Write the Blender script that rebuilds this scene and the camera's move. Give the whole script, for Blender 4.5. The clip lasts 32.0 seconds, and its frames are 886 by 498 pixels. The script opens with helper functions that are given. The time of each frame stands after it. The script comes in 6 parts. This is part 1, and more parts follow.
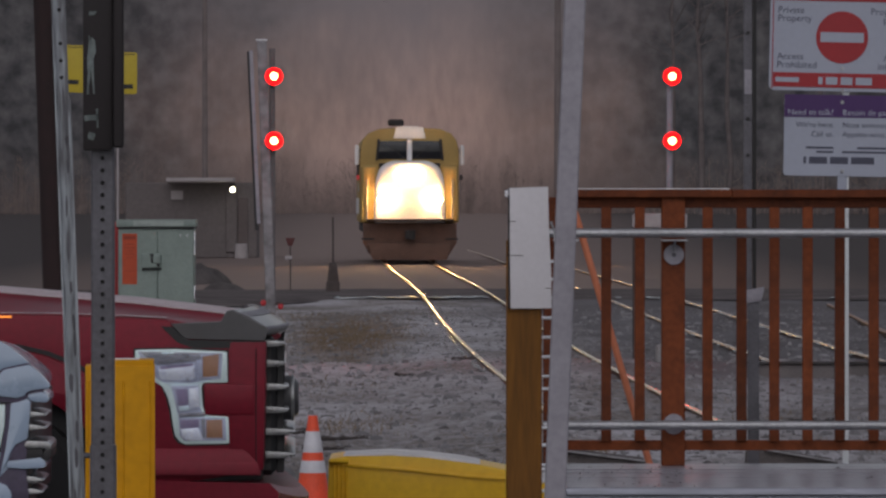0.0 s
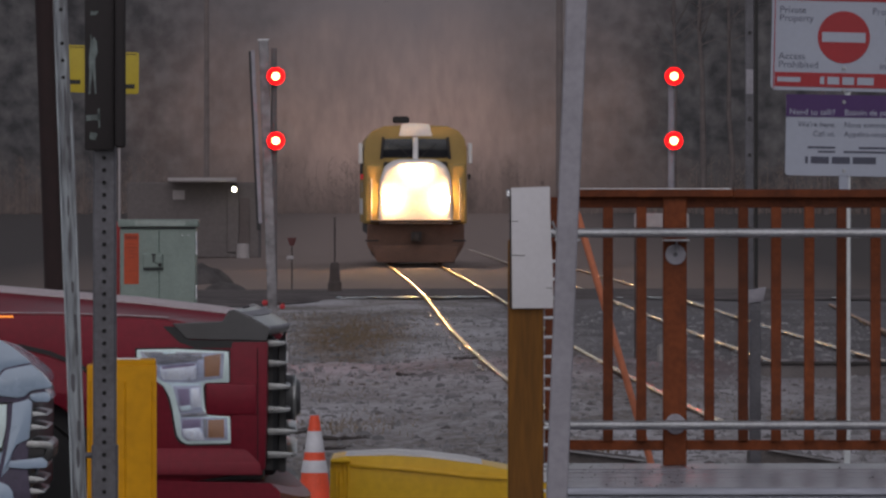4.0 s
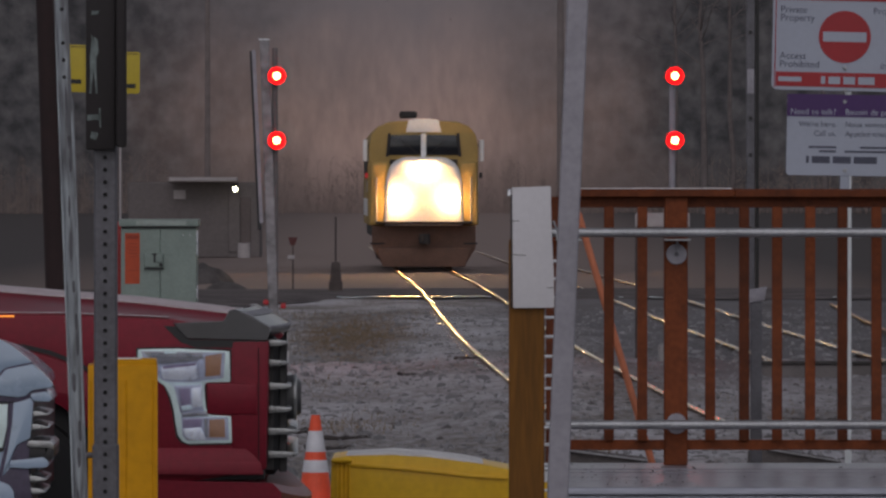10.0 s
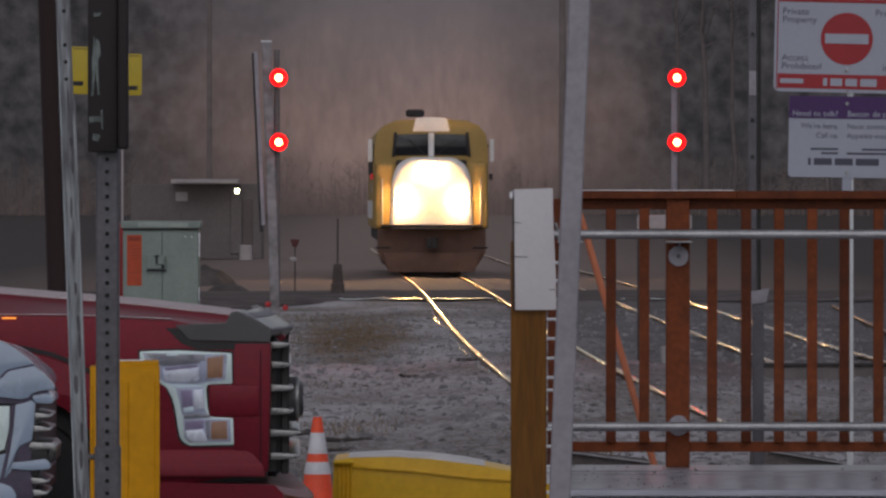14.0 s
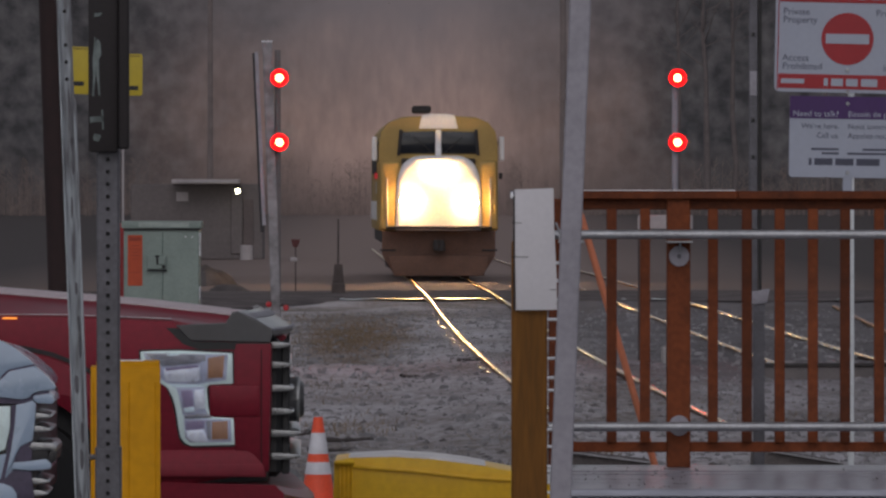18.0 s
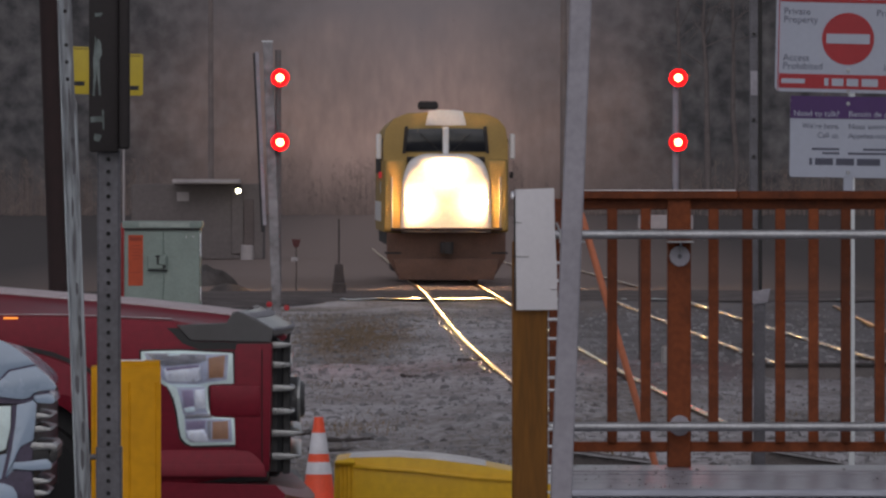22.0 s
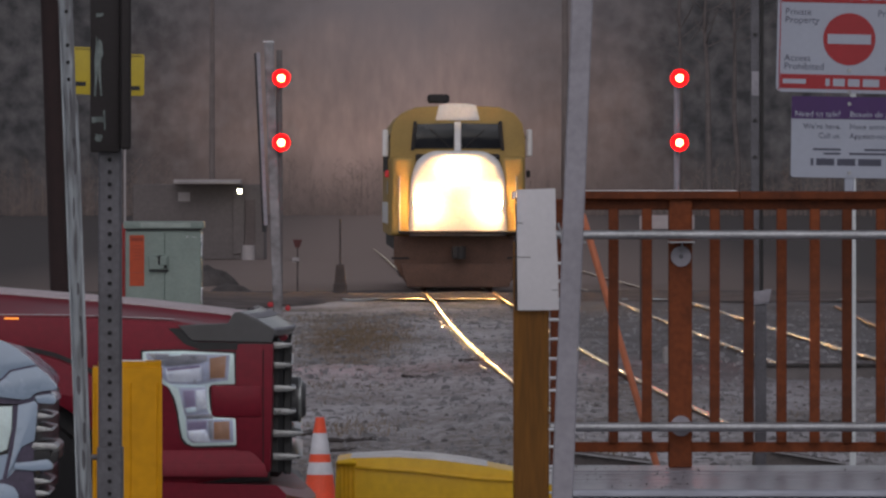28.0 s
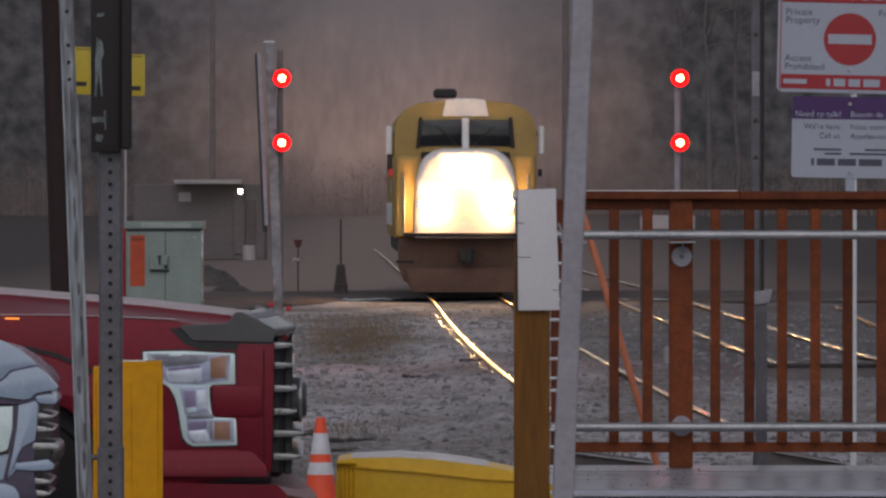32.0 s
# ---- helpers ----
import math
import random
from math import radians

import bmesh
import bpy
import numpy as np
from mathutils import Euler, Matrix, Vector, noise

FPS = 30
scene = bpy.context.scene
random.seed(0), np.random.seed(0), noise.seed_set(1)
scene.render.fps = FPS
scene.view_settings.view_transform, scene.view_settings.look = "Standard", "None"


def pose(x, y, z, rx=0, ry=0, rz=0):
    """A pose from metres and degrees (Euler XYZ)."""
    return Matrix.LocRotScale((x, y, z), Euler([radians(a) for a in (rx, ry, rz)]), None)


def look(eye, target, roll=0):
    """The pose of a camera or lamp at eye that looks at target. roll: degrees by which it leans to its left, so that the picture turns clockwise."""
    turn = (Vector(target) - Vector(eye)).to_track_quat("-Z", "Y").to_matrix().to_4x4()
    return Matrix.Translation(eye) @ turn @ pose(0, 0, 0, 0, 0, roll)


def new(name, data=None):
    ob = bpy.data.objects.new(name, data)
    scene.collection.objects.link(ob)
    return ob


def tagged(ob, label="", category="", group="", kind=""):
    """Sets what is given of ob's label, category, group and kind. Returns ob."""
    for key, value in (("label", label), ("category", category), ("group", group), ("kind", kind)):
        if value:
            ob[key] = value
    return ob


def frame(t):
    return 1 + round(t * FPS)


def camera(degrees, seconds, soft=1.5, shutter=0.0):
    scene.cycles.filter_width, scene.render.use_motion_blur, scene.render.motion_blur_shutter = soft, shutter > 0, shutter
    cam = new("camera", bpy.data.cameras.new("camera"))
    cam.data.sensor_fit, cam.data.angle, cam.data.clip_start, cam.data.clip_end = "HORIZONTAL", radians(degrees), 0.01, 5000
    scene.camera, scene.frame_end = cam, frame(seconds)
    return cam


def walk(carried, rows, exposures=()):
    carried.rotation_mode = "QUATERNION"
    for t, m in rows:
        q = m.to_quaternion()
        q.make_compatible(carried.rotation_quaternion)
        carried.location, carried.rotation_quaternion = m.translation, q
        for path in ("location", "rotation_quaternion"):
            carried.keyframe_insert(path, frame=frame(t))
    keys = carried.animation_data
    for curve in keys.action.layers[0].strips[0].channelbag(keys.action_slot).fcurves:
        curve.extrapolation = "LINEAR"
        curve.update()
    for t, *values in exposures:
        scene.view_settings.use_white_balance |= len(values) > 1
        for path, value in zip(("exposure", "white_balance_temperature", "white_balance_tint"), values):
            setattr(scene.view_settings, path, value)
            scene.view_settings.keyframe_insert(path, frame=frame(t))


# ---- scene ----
cam = camera(7.5, 32.0, soft=2.5)
EYE = (0.0, 0.0, 1.65)
# seconds, turn to the left and lift, in degrees: a tripod head that settles slowly
DRIFT = [(0, -0.0456, -0.0135), (1, -0.0391, -0.0121), (2, -0.0367, -0.0148), (3, -0.0338, -0.0162), (3.5, -0.0325, -0.0146),
         (5.5, -0.0283, -0.0160), (7, -0.0282, -0.0205), (8, -0.0262, -0.0203), (9, -0.0246, -0.0193), (10, -0.0231, -0.0177),
         (10.5, -0.0210, -0.0154), (11, -0.0172, -0.0126), (11.5, -0.0130, -0.0081), (12, -0.0102, -0.0046), (13, -0.0074, -0.0010),
         (14, -0.0061, -0.0018), (14.5, -0.0050, -0.0010), (16.5, -0.0018, 0.0025), (18, -0.0003, -0.0008), (19, -0.0008, -0.0020),
         (20, 0.0, -0.0003), (21, 0.0015, 0.0005), (22, 0.0047, -0.0013), (23, 0.0070, -0.0030), (25, 0.0082, -0.0032),
         (25.5, 0.0093, -0.0023), (27.5, 0.0150, 0.0014), (30, 0.0155, 0.0010), (31, 0.0197, 0.0013), (32, 0.0205, 0.0019)]
walk(cam, [(t, pose(*EYE, 90 - 0.4694 + up, 0, turn)) for t, turn, up in DRIFT],
     exposures=[(0, -0.13), (5, -0.16), (8, -0.2), (10.5, -0.29), (12, -0.29), (14, -0.2), (18, -0.14), (24, -0.06), (32, -0.05)])

# ---- light: a dim overcast dusk ----
world = bpy.data.worlds.new("dusk_sky")
scene.world = world
world.use_nodes = True
wn, wl = world.node_tree.nodes, world.node_tree.links
sky = wn.new("ShaderNodeTexSky")
sky.sky_type, sky.sun_disc = "NISHITA", False
sky.sun_elevation, sky.sun_rotation = radians(32), radians(200)
sky.air_density, sky.dust_density, sky.ozone_density = 1.0, 1.0, 1.0
grey = wn.new("ShaderNodeHueSaturation")
grey.inputs["Saturation"].default_value = 0.30
wl.new(sky.outputs["Color"], grey.inputs["Color"])
wl.new(grey.outputs["Color"], wn["Background"].inputs["Color"])
wn["Background"].inputs["Strength"].default_value = 0.07
sun = new("sun", bpy.data.lights.new("sun", "SUN"))
sun.data.energy, sun.data.angle, sun.data.color = 0.5, radians(60), (1.0, 0.95, 0.92)
sun.matrix_world = look((10, -30, 40), (0, 20, 0))
scene.view_settings.use_white_balance = True
scene.view_settings.white_balance_temperature, scene.view_settings.white_balance_tint = 6400, 16


# ---- materials ----
def mat(name, base, rough=0.6, metal=0.0, vary=0.25, size=1.0, fine=12.0, bump=0.15, tint=None, coat=0.0, random_by=None, contrast=0.25, depth=0.02, spec=0.5):
    """A surface with colour that varies at two sizes, and fine relief. size: metres of the large patches."""
    m = bpy.data.materials.new(name)
    m.use_nodes = True
    n, l = m.node_tree.nodes, m.node_tree.links
    b = n["Principled BSDF"]
    tc = n.new("ShaderNodeTexCoord")
    big, small = n.new("ShaderNodeTexNoise"), n.new("ShaderNodeTexNoise")
    big.inputs["Scale"].default_value, big.inputs["Detail"].default_value = 1.0 / size, 5
    small.inputs["Scale"].default_value, small.inputs["Detail"].default_value = fine / size, 4
    for t in (big, small):
        l.new(tc.outputs["Object"], t.inputs["Vector"])
    mix = n.new("ShaderNodeMath")
    mix.operation = "MULTIPLY_ADD"
    mix.inputs[1].default_value = 0.6
    half = n.new("ShaderNodeMath")
    half.operation, half.inputs[1].default_value = "MULTIPLY", 0.4
    l.new(small.outputs["Fac"], half.inputs[0])
    l.new(big.outputs["Fac"], mix.inputs[0])
    l.new(half.outputs[0], mix.inputs[2])
    ramp = n.new("ShaderNodeValToRGB")
    lo = tint or tuple(c * (1 - vary) for c in base)
    hi = tuple(min(1, c * (1 + vary * 0.5)) for c in base)
    ramp.color_ramp.elements[0].position, ramp.color_ramp.elements[1].position = 0.5 - contrast / 2, 0.5 + contrast / 2
    ramp.color_ramp.elements[0].color, ramp.color_ramp.elements[1].color = (*lo, 1), (*hi, 1)
    l.new(mix.outputs[0], ramp.inputs["Fac"])
    col = ramp.outputs["Color"]
    if random_by:
        src = n.new("ShaderNodeObjectInfo") if random_by == "object" else n.new("ShaderNodeNewGeometry")
        hsv = n.new("ShaderNodeHueSaturation")
        mr = n.new("ShaderNodeMapRange")
        mr.inputs["To Min"].default_value, mr.inputs["To Max"].default_value = 0.65, 1.3
        l.new(src.outputs["Random" if random_by == "object" else "Random Per Island"], mr.inputs["Value"])
        l.new(mr.outputs["Result"], hsv.inputs["Value"])
        l.new(col, hsv.inputs["Color"])
        col = hsv.outputs["Color"]
    l.new(col, b.inputs["Base Color"])
    rr = n.new("ShaderNodeMapRange")
    rr.inputs["To Min"].default_value, rr.inputs["To Max"].default_value = max(0.03, rough - 0.12), min(1, rough + 0.12)
    l.new(mix.outputs[0], rr.inputs["Value"])
    l.new(rr.outputs["Result"], b.inputs["Roughness"])
    b.inputs["Metallic"].default_value = metal
    b.inputs["Specular IOR Level"].default_value = spec
    b.inputs["Coat Weight"].default_value = coat
    b.inputs["Coat Roughness"].default_value = 0.08
    if bump:
        bp = n.new("ShaderNodeBump")
        bp.inputs["Strength"].default_value, bp.inputs["Distance"].default_value = bump, depth * size
        l.new(small.outputs["Fac"], bp.inputs["Height"])
        l.new(bp.outputs["Normal"], b.inputs["Normal"])
    return m


def glow(name, color, strength):
    m = bpy.data.materials.new(name)
    m.use_nodes = True
    b = m.node_tree.nodes["Principled BSDF"]
    b.inputs["Base Color"].default_value = (*[c * 0.5 for c in color], 1)
    b.inputs["Emission Color"].default_value = (*color, 1)
    b.inputs["Emission Strength"].default_value = strength
    return m


def glass(name, color, rough=0.03):
    m = bpy.data.materials.new(name)
    m.use_nodes = True
    b = m.node_tree.nodes["Principled BSDF"]
    b.inputs["Base Color"].default_value = (*color, 1)
    b.inputs["Roughness"].default_value = rough
    b.inputs["Transmission Weight"].default_value = 1.0
    b.inputs["IOR"].default_value = 1.3
    return m


def grain(m, x, y, z):
    """Draw the pattern out along one way, as grain or streaks."""
    n, l = m.node_tree.nodes, m.node_tree.links
    mp = n.new("ShaderNodeMapping")
    mp.inputs["Scale"].default_value = (x, y, z)
    l.new(next(k for k in n if k.type == "TEX_COORD").outputs["Object"], mp.inputs["Vector"])
    for k in [k for k in n if k.type == "TEX_NOISE"]:
        l.new(mp.outputs["Vector"], k.inputs["Vector"])
    return m


GROUND = mat("frosted_gravel", (0.44, 0.43, 0.455), 0.9, vary=0.45, size=1.6, fine=16, bump=0.5, tint=(0.20, 0.18, 0.165), contrast=0.26, depth=0.03, spec=0.03)
STONE = mat("ballast_stone", (0.24, 0.232, 0.24), 0.9, vary=0.15, size=0.3, random_by="island", bump=0.2)
GRASS = mat("dry_grass", (0.21, 0.155, 0.10), 0.9, vary=0.4, size=0.5, random_by="island", bump=0)
ASPHALT = mat("damp_asphalt", (0.17, 0.152, 0.15), 0.85, vary=0.35, size=0.8, fine=30, bump=0.25, depth=0.004, spec=0.0)
LOT = mat("parking_asphalt", (0.06, 0.06, 0.062), 0.6, vary=0.3, size=1.5, fine=40, bump=0.2, depth=0.004)
RAIL = mat("rail_steel", (0.78, 0.56, 0.24), 0.2, 1.0, vary=0.4, size=0.5, fine=7, bump=0.5, depth=0.008, tint=(0.50, 0.32, 0.10), contrast=0.25)
RAIL_DULL = mat("rusting_rail_head", (0.34, 0.16, 0.09), 0.42, 1.0, vary=0.5, size=0.5, fine=7, bump=1.0, depth=0.014, tint=(0.16, 0.07, 0.04), contrast=0.25)
RAIL_WORN = mat("worn_rail_head", (0.68, 0.40, 0.16), 0.25, 1.0, vary=0.45, size=0.4, fine=8, bump=1.0, depth=0.014, tint=(0.30, 0.12, 0.05), contrast=0.25)
RAIL_SIDE = mat("rusty_rail_side", (0.11, 0.06, 0.04), 0.8, 0.2, size=0.4)
TIE = mat("creosote_timber", (0.15, 0.135, 0.135), 0.85, size=0.3, bump=0.3, random_by="object")
BARK = mat("bare_bark", (0.17, 0.148, 0.148), 0.95, vary=0.12, size=0.6, bump=0, spec=0.1)
WEED = mat("dry_weed", (0.25, 0.20, 0.18), 0.95, vary=0.3, size=0.3, bump=0, spec=0.1)
BARK_NEAR = mat("grey_bark", (0.165, 0.143, 0.142), 0.95, vary=0.2, size=0.4, bump=0.1, spec=0.1)
BRUSH = grain(mat("distant_brush", (0.56, 0.40, 0.345), 1.0, vary=0.26, size=4.0, fine=7, bump=0, contrast=0.3), 1.0, 1.0, 0.35)
DARKTIMBER = mat("tarred_timber", (0.055, 0.05, 0.05), 0.85, vary=0.3, size=0.3, bump=0.3)
PALEWIRE = mat("bright_zinc_wire", (0.80, 0.82, 0.86), 0.45, 0.0, vary=0.1, bump=0)
STANDIRON = mat("rusty_iron", (0.085, 0.068, 0.064), 0.85, 0.1, vary=0.3, size=0.2, bump=0.1)
STANDRED = mat("dirty_red_panel", (0.11, 0.035, 0.034), 0.8, vary=0.3, size=0.2, bump=0)
DEADWOOD = mat("dead_wood", (0.06, 0.05, 0.048), 0.9, vary=0.3, size=0.1, bump=0.2)
POLE_WOOD = mat("treated_pole", (0.026, 0.013, 0.013), 0.85, vary=0.3, size=0.2, bump=0.3)
RAIL_WOOD = mat("stained_lumber", (0.165, 0.042, 0.013), 0.65, vary=0.35, size=0.12, fine=6, bump=0.2, random_by="object", spec=0.25)
POST_WOOD = mat("varnished_post", (0.20, 0.084, 0.012), 0.6, vary=0.35, size=0.25, fine=7, bump=0.2, spec=0.25)
grain(POST_WOOD, 3.0, 3.0, 0.3)
DECK = mat("weathered_deck", (0.30, 0.295, 0.335), 0.31, vary=0.25, size=0.4, fine=10, bump=0.10, depth=0.002)
GREYFROST = mat("grey_frosted_timber", (0.30, 0.29, 0.30), 0.8, vary=0.35, size=0.15, bump=0.2)
FASCIA = mat("frosted_board", (0.46, 0.48, 0.56), 0.6, vary=0.3, size=0.4, fine=10, bump=0.2, depth=0.003)
grain(FASCIA, 0.2, 2.0, 2.2)
grain(DECK, 0.25, 2.0, 1.0)
GALV = mat("galvanized_steel", (0.42, 0.43, 0.45), 0.45, 0.75, vary=0.25, size=0.12, fine=8, bump=0.08)
GREYPAINT = mat("grey_painted_steel", (0.33, 0.32, 0.36), 0.6, 0.1, vary=0.2, size=0.2, fine=9, bump=0.1)
TUBE = mat("dull_perforated_steel", (0.132, 0.130, 0.146), 0.6, 0.15, vary=0.3, size=0.1, fine=9, bump=0.1)
PALEPOST = mat("flaking_pale_paint", (0.36, 0.40, 0.43), 0.6, 0.1, vary=0.3, size=0.06, fine=3, tint=(0.15, 0.155, 0.17), contrast=0.12, bump=0.3)
grain(PALEPOST, 2.2, 2.2, 0.22)
HOLE = mat("dark_hole", (0.012, 0.012, 0.012), 0.9, bump=0, vary=0.1)
BOARD = mat("black_sign_back", (0.017, 0.013, 0.014), 0.7, vary=0.4, size=0.1, bump=0.1)
SCUFF = mat("worn_green_white_paint", (0.17, 0.205, 0.20), 0.8, vary=0.5, size=0.03, bump=0.2)
YELLOW = mat("safety_yellow_plastic", (0.64, 0.30, 0.002), 0.55, vary=0.18, size=0.35, fine=10, bump=0.05, spec=0.2)
SIGNYEL = mat("reflective_yellow", (0.47, 0.36, 0.015), 0.5, vary=0.1, size=0.3, bump=0)
BINYEL = mat("yellow_moulded_bin", (0.98, 0.58, 0.018), 0.4, vary=0.15, size=0.3, fine=10, bump=0.05)
BINFROST = mat("frosted_lid_top", (0.84, 0.83, 0.82), 0.6, vary=0.25, size=0.2, bump=0.1)
PAPER = mat("white_wrap", (0.66, 0.65, 0.68), 0.7, vary=0.06, size=0.2, bump=0.04)
SIGNWHITE = mat("white_sign_sheet", (0.37, 0.405, 0.49), 0.5, vary=0.05, size=0.3, bump=0)
POSTWHITE = mat("white_post_paint", (0.66, 0.70, 0.72), 0.5, vary=0.12, size=0.2, bump=0.05)
SIGNRED = mat("red_sign_sheet", (0.34, 0.018, 0.025), 0.5, vary=0.1, size=0.3, bump=0)
SIGNPURPLE = mat("purple_sign_sheet", (0.06, 0.018, 0.12), 0.5, vary=0.1, size=0.3, bump=0)
INK = mat("navy_lettering", (0.07, 0.075, 0.11), 0.6, vary=0.1, bump=0)
SIGNBLACK = mat("black_sheet", (0.015, 0.015, 0.015), 0.6, vary=0.1, bump=0)
CABINET = mat("sage_green_enamel", (0.21, 0.27, 0.245), 0.5, 0.0, vary=0.16, size=0.5, fine=14, bump=0.05)
CABINETPALE = mat("pale_cabinet_green", (0.315, 0.37, 0.345), 0.6, vary=0.25, size=0.1, bump=0)
ORANGEDARK = mat("orange_sticker_print", (0.26, 0.034, 0.012), 0.6, vary=0.2, size=0.05, bump=0)
ORANGE = mat("orange_sticker", (0.44, 0.062, 0.016), 0.6, vary=0.2, size=0.15, bump=0)
CONEORANGE = mat("orange_cone_rubber", (0.85, 0.09, 0.03), 0.55, vary=0.15, size=0.2, bump=0.05)
CONEWHITE = mat("white_reflective_band", (0.62, 0.62, 0.66), 0.5, vary=0.2, size=0.1, bump=0)
TRUCKRED = mat("dark_red_paint", (0.20, 0.008, 0.023), 0.45, 0.2, vary=0.2, size=0.5, fine=20, bump=0.02, coat=0.06, spec=0.3)
HOODRED = mat("dewy_red_hood", (0.22, 0.018, 0.032), 0.45, 0.05, vary=0.25, size=0.3, fine=20, bump=0.08, coat=0.12, spec=0.3)
TRUCKWHITE = mat("white_pearl_paint", (0.33, 0.43, 0.56), 0.28, 0.0, vary=0.05, size=0.5, bump=0.0, coat=0.6)
CHROME = mat("chrome", (0.80, 0.83, 0.90), 0.16, 1.0, vary=0.08, size=0.2, bump=0.02)
DARKCHROME = mat("wet_dark_chrome", (0.33, 0.34, 0.345), 0.3, 0.75, vary=0.3, size=0.1, bump=0.05)
BLACKPLASTIC = mat("black_plastic", (0.018, 0.018, 0.020), 0.45, vary=0.2, size=0.2, bump=0.05)
SMOKED = mat("smoked_grey_acrylic", (0.075, 0.074, 0.078), 0.45, vary=0.1, size=0.3, bump=0.02, coat=0.4)
RUBBER = mat("tyre_rubber", (0.014, 0.014, 0.015), 0.8, vary=0.2, size=0.1, bump=0.2)
ALLOY = mat("alloy_rim", (0.38, 0.38, 0.40), 0.35, 0.9, vary=0.1, size=0.2, bump=0.02)
LENS = glass("clear_lens", (0.86, 0.88, 0.95))
REFLECTOR = mat("silver_reflector", (0.86, 0.92, 1.0), 0.3, 0.3, vary=0.2, size=0.05, fine=4, bump=0.25)
AMBER = mat("amber_reflector", (0.44, 0.23, 0.12), 0.35, vary=0.15, size=0.03, bump=0.1, coat=0.3)
HOODFROST = mat("thin_frost", (0.68, 0.62, 0.63), 0.6, vary=0.35, size=0.12, fine=8, bump=0.1, tint=(0.40, 0.27, 0.29), contrast=0.45)
DEFLEDGE = mat("pale_grey_edge", (0.30, 0.30, 0.33), 0.75, vary=0.3, size=0.1, bump=0.1, spec=0.2)
SEAM = mat("shadow_gap", (0.05, 0.008, 0.012), 0.8, vary=0.1, bump=0)
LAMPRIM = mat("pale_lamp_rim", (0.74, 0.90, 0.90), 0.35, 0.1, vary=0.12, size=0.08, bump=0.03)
LAMPBOWL = mat("lilac_lamp_bowl", (0.50, 0.55, 0.66), 0.4, 0.1, vary=0.3, size=0.05, bump=0.1, coat=0.6)
LILACDARK = mat("lilac_seam_and_shade", (0.085, 0.07, 0.115), 0.6, 0.0, vary=0.3, size=0.05, bump=0.05)
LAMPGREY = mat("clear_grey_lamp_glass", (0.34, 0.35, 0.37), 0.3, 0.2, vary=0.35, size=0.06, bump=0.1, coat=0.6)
LAMPDARK = mat("dark_lilac_lamp_tone", (0.33, 0.28, 0.40), 0.5, 0.2, vary=0.2, size=0.05, bump=0.05)
AMBERLIT = glow("amber_glint_glow", (1.0, 0.32, 0.05), 1.5)
DARKGLASS = mat("dark_window_glass", (0.012, 0.014, 0.018), 0.08, vary=0.1, bump=0)
LOCOYELLOW = mat("loco_yellow_paint", (0.38, 0.25, 0.07), 0.6, vary=0.15, size=0.8, fine=14, bump=0.03)
LOCOGREY = mat("loco_pale_grey_paint", (0.78, 0.77, 0.77), 0.5, vary=0.12, size=0.8, fine=14, bump=0.03)
LOCODARK = mat("loco_dark_grey", (0.022, 0.019, 0.019), 0.7, 0.0, vary=0.25, size=0.5, bump=0.05)
# this brown paints the headlights' orange glare on the pilot and plow
LOCOPILOT = mat("glare_brown_pilot", (0.13, 0.07, 0.05), 0.8, 0.0, vary=0.3, size=0.5, bump=0.05)
HEADLIGHT = glow("lit_headlight", (1.0, 0.55, 0.19), 235)
LAMPCORE = glow("lit_lamp_core", (1.0, 0.60, 0.24), 3300)
REDLAMP = glow("lit_red_core", (1.0, 0.022, 0.006), 420)
REDLENS = glow("lit_red_lens", (1.0, 0.004, 0.003), 4.5)
VISOR = mat("dull_visor", (0.16, 0.15, 0.15), 0.7, vary=0.2, size=0.1, bump=0)
GUARD = mat("scuffed_dark_channel", (0.30, 0.295, 0.31), 0.6, 0.2, vary=0.3, size=0.6, fine=5, tint=(0.13, 0.125, 0.13), contrast=0.25, bump=0.05)
WET = mat("standing_water", (0.035, 0.033, 0.034), 0.2, vary=0.3, size=0.5, fine=6, bump=0.5, depth=0.02)
YARDLAMP = glow("lit_yard_lamp", (1.0, 0.95, 0.62), 14)
TAILRED = glow("lit_tail_lamp", (1.0, 0.06, 0.07), 0.14)
DIMRED = glow("faint_red_spot", (0.55, 0.03, 0.04), 0.12)
FARWHITE = mat("far_white_paint", (0.38, 0.35, 0.355), 0.7, vary=0.15, size=0.8, bump=0)
FARPOLE = mat("grey_pole_wood", (0.19, 0.16, 0.155), 0.9, vary=0.2, size=0.4, bump=0)
FARWALL = mat("far_grey_siding", (0.150, 0.132, 0.132), 0.9, vary=0.2, size=1.5, bump=0)
HEAP = mat("damp_earth", (0.11, 0.098, 0.096), 0.95, vary=0.35, size=0.3, bump=0.2, spec=0.2)
FARDOOR = mat("far_dark_door", (0.12, 0.098, 0.097), 0.8, vary=0.2, size=0.8, bump=0)
CONCRETE = mat("pale_concrete", (0.30, 0.29, 0.29), 0.85, vary=0.25, size=0.5, bump=0.2)
STICKORANGE = mat("faded_orange_pole", (0.62, 0.20, 0.10), 0.6, vary=0.15, size=0.3, bump=0.03)
REDPOST = mat("red_marker_post", (0.35, 0.03, 0.03), 0.6, vary=0.15, bump=0.03)


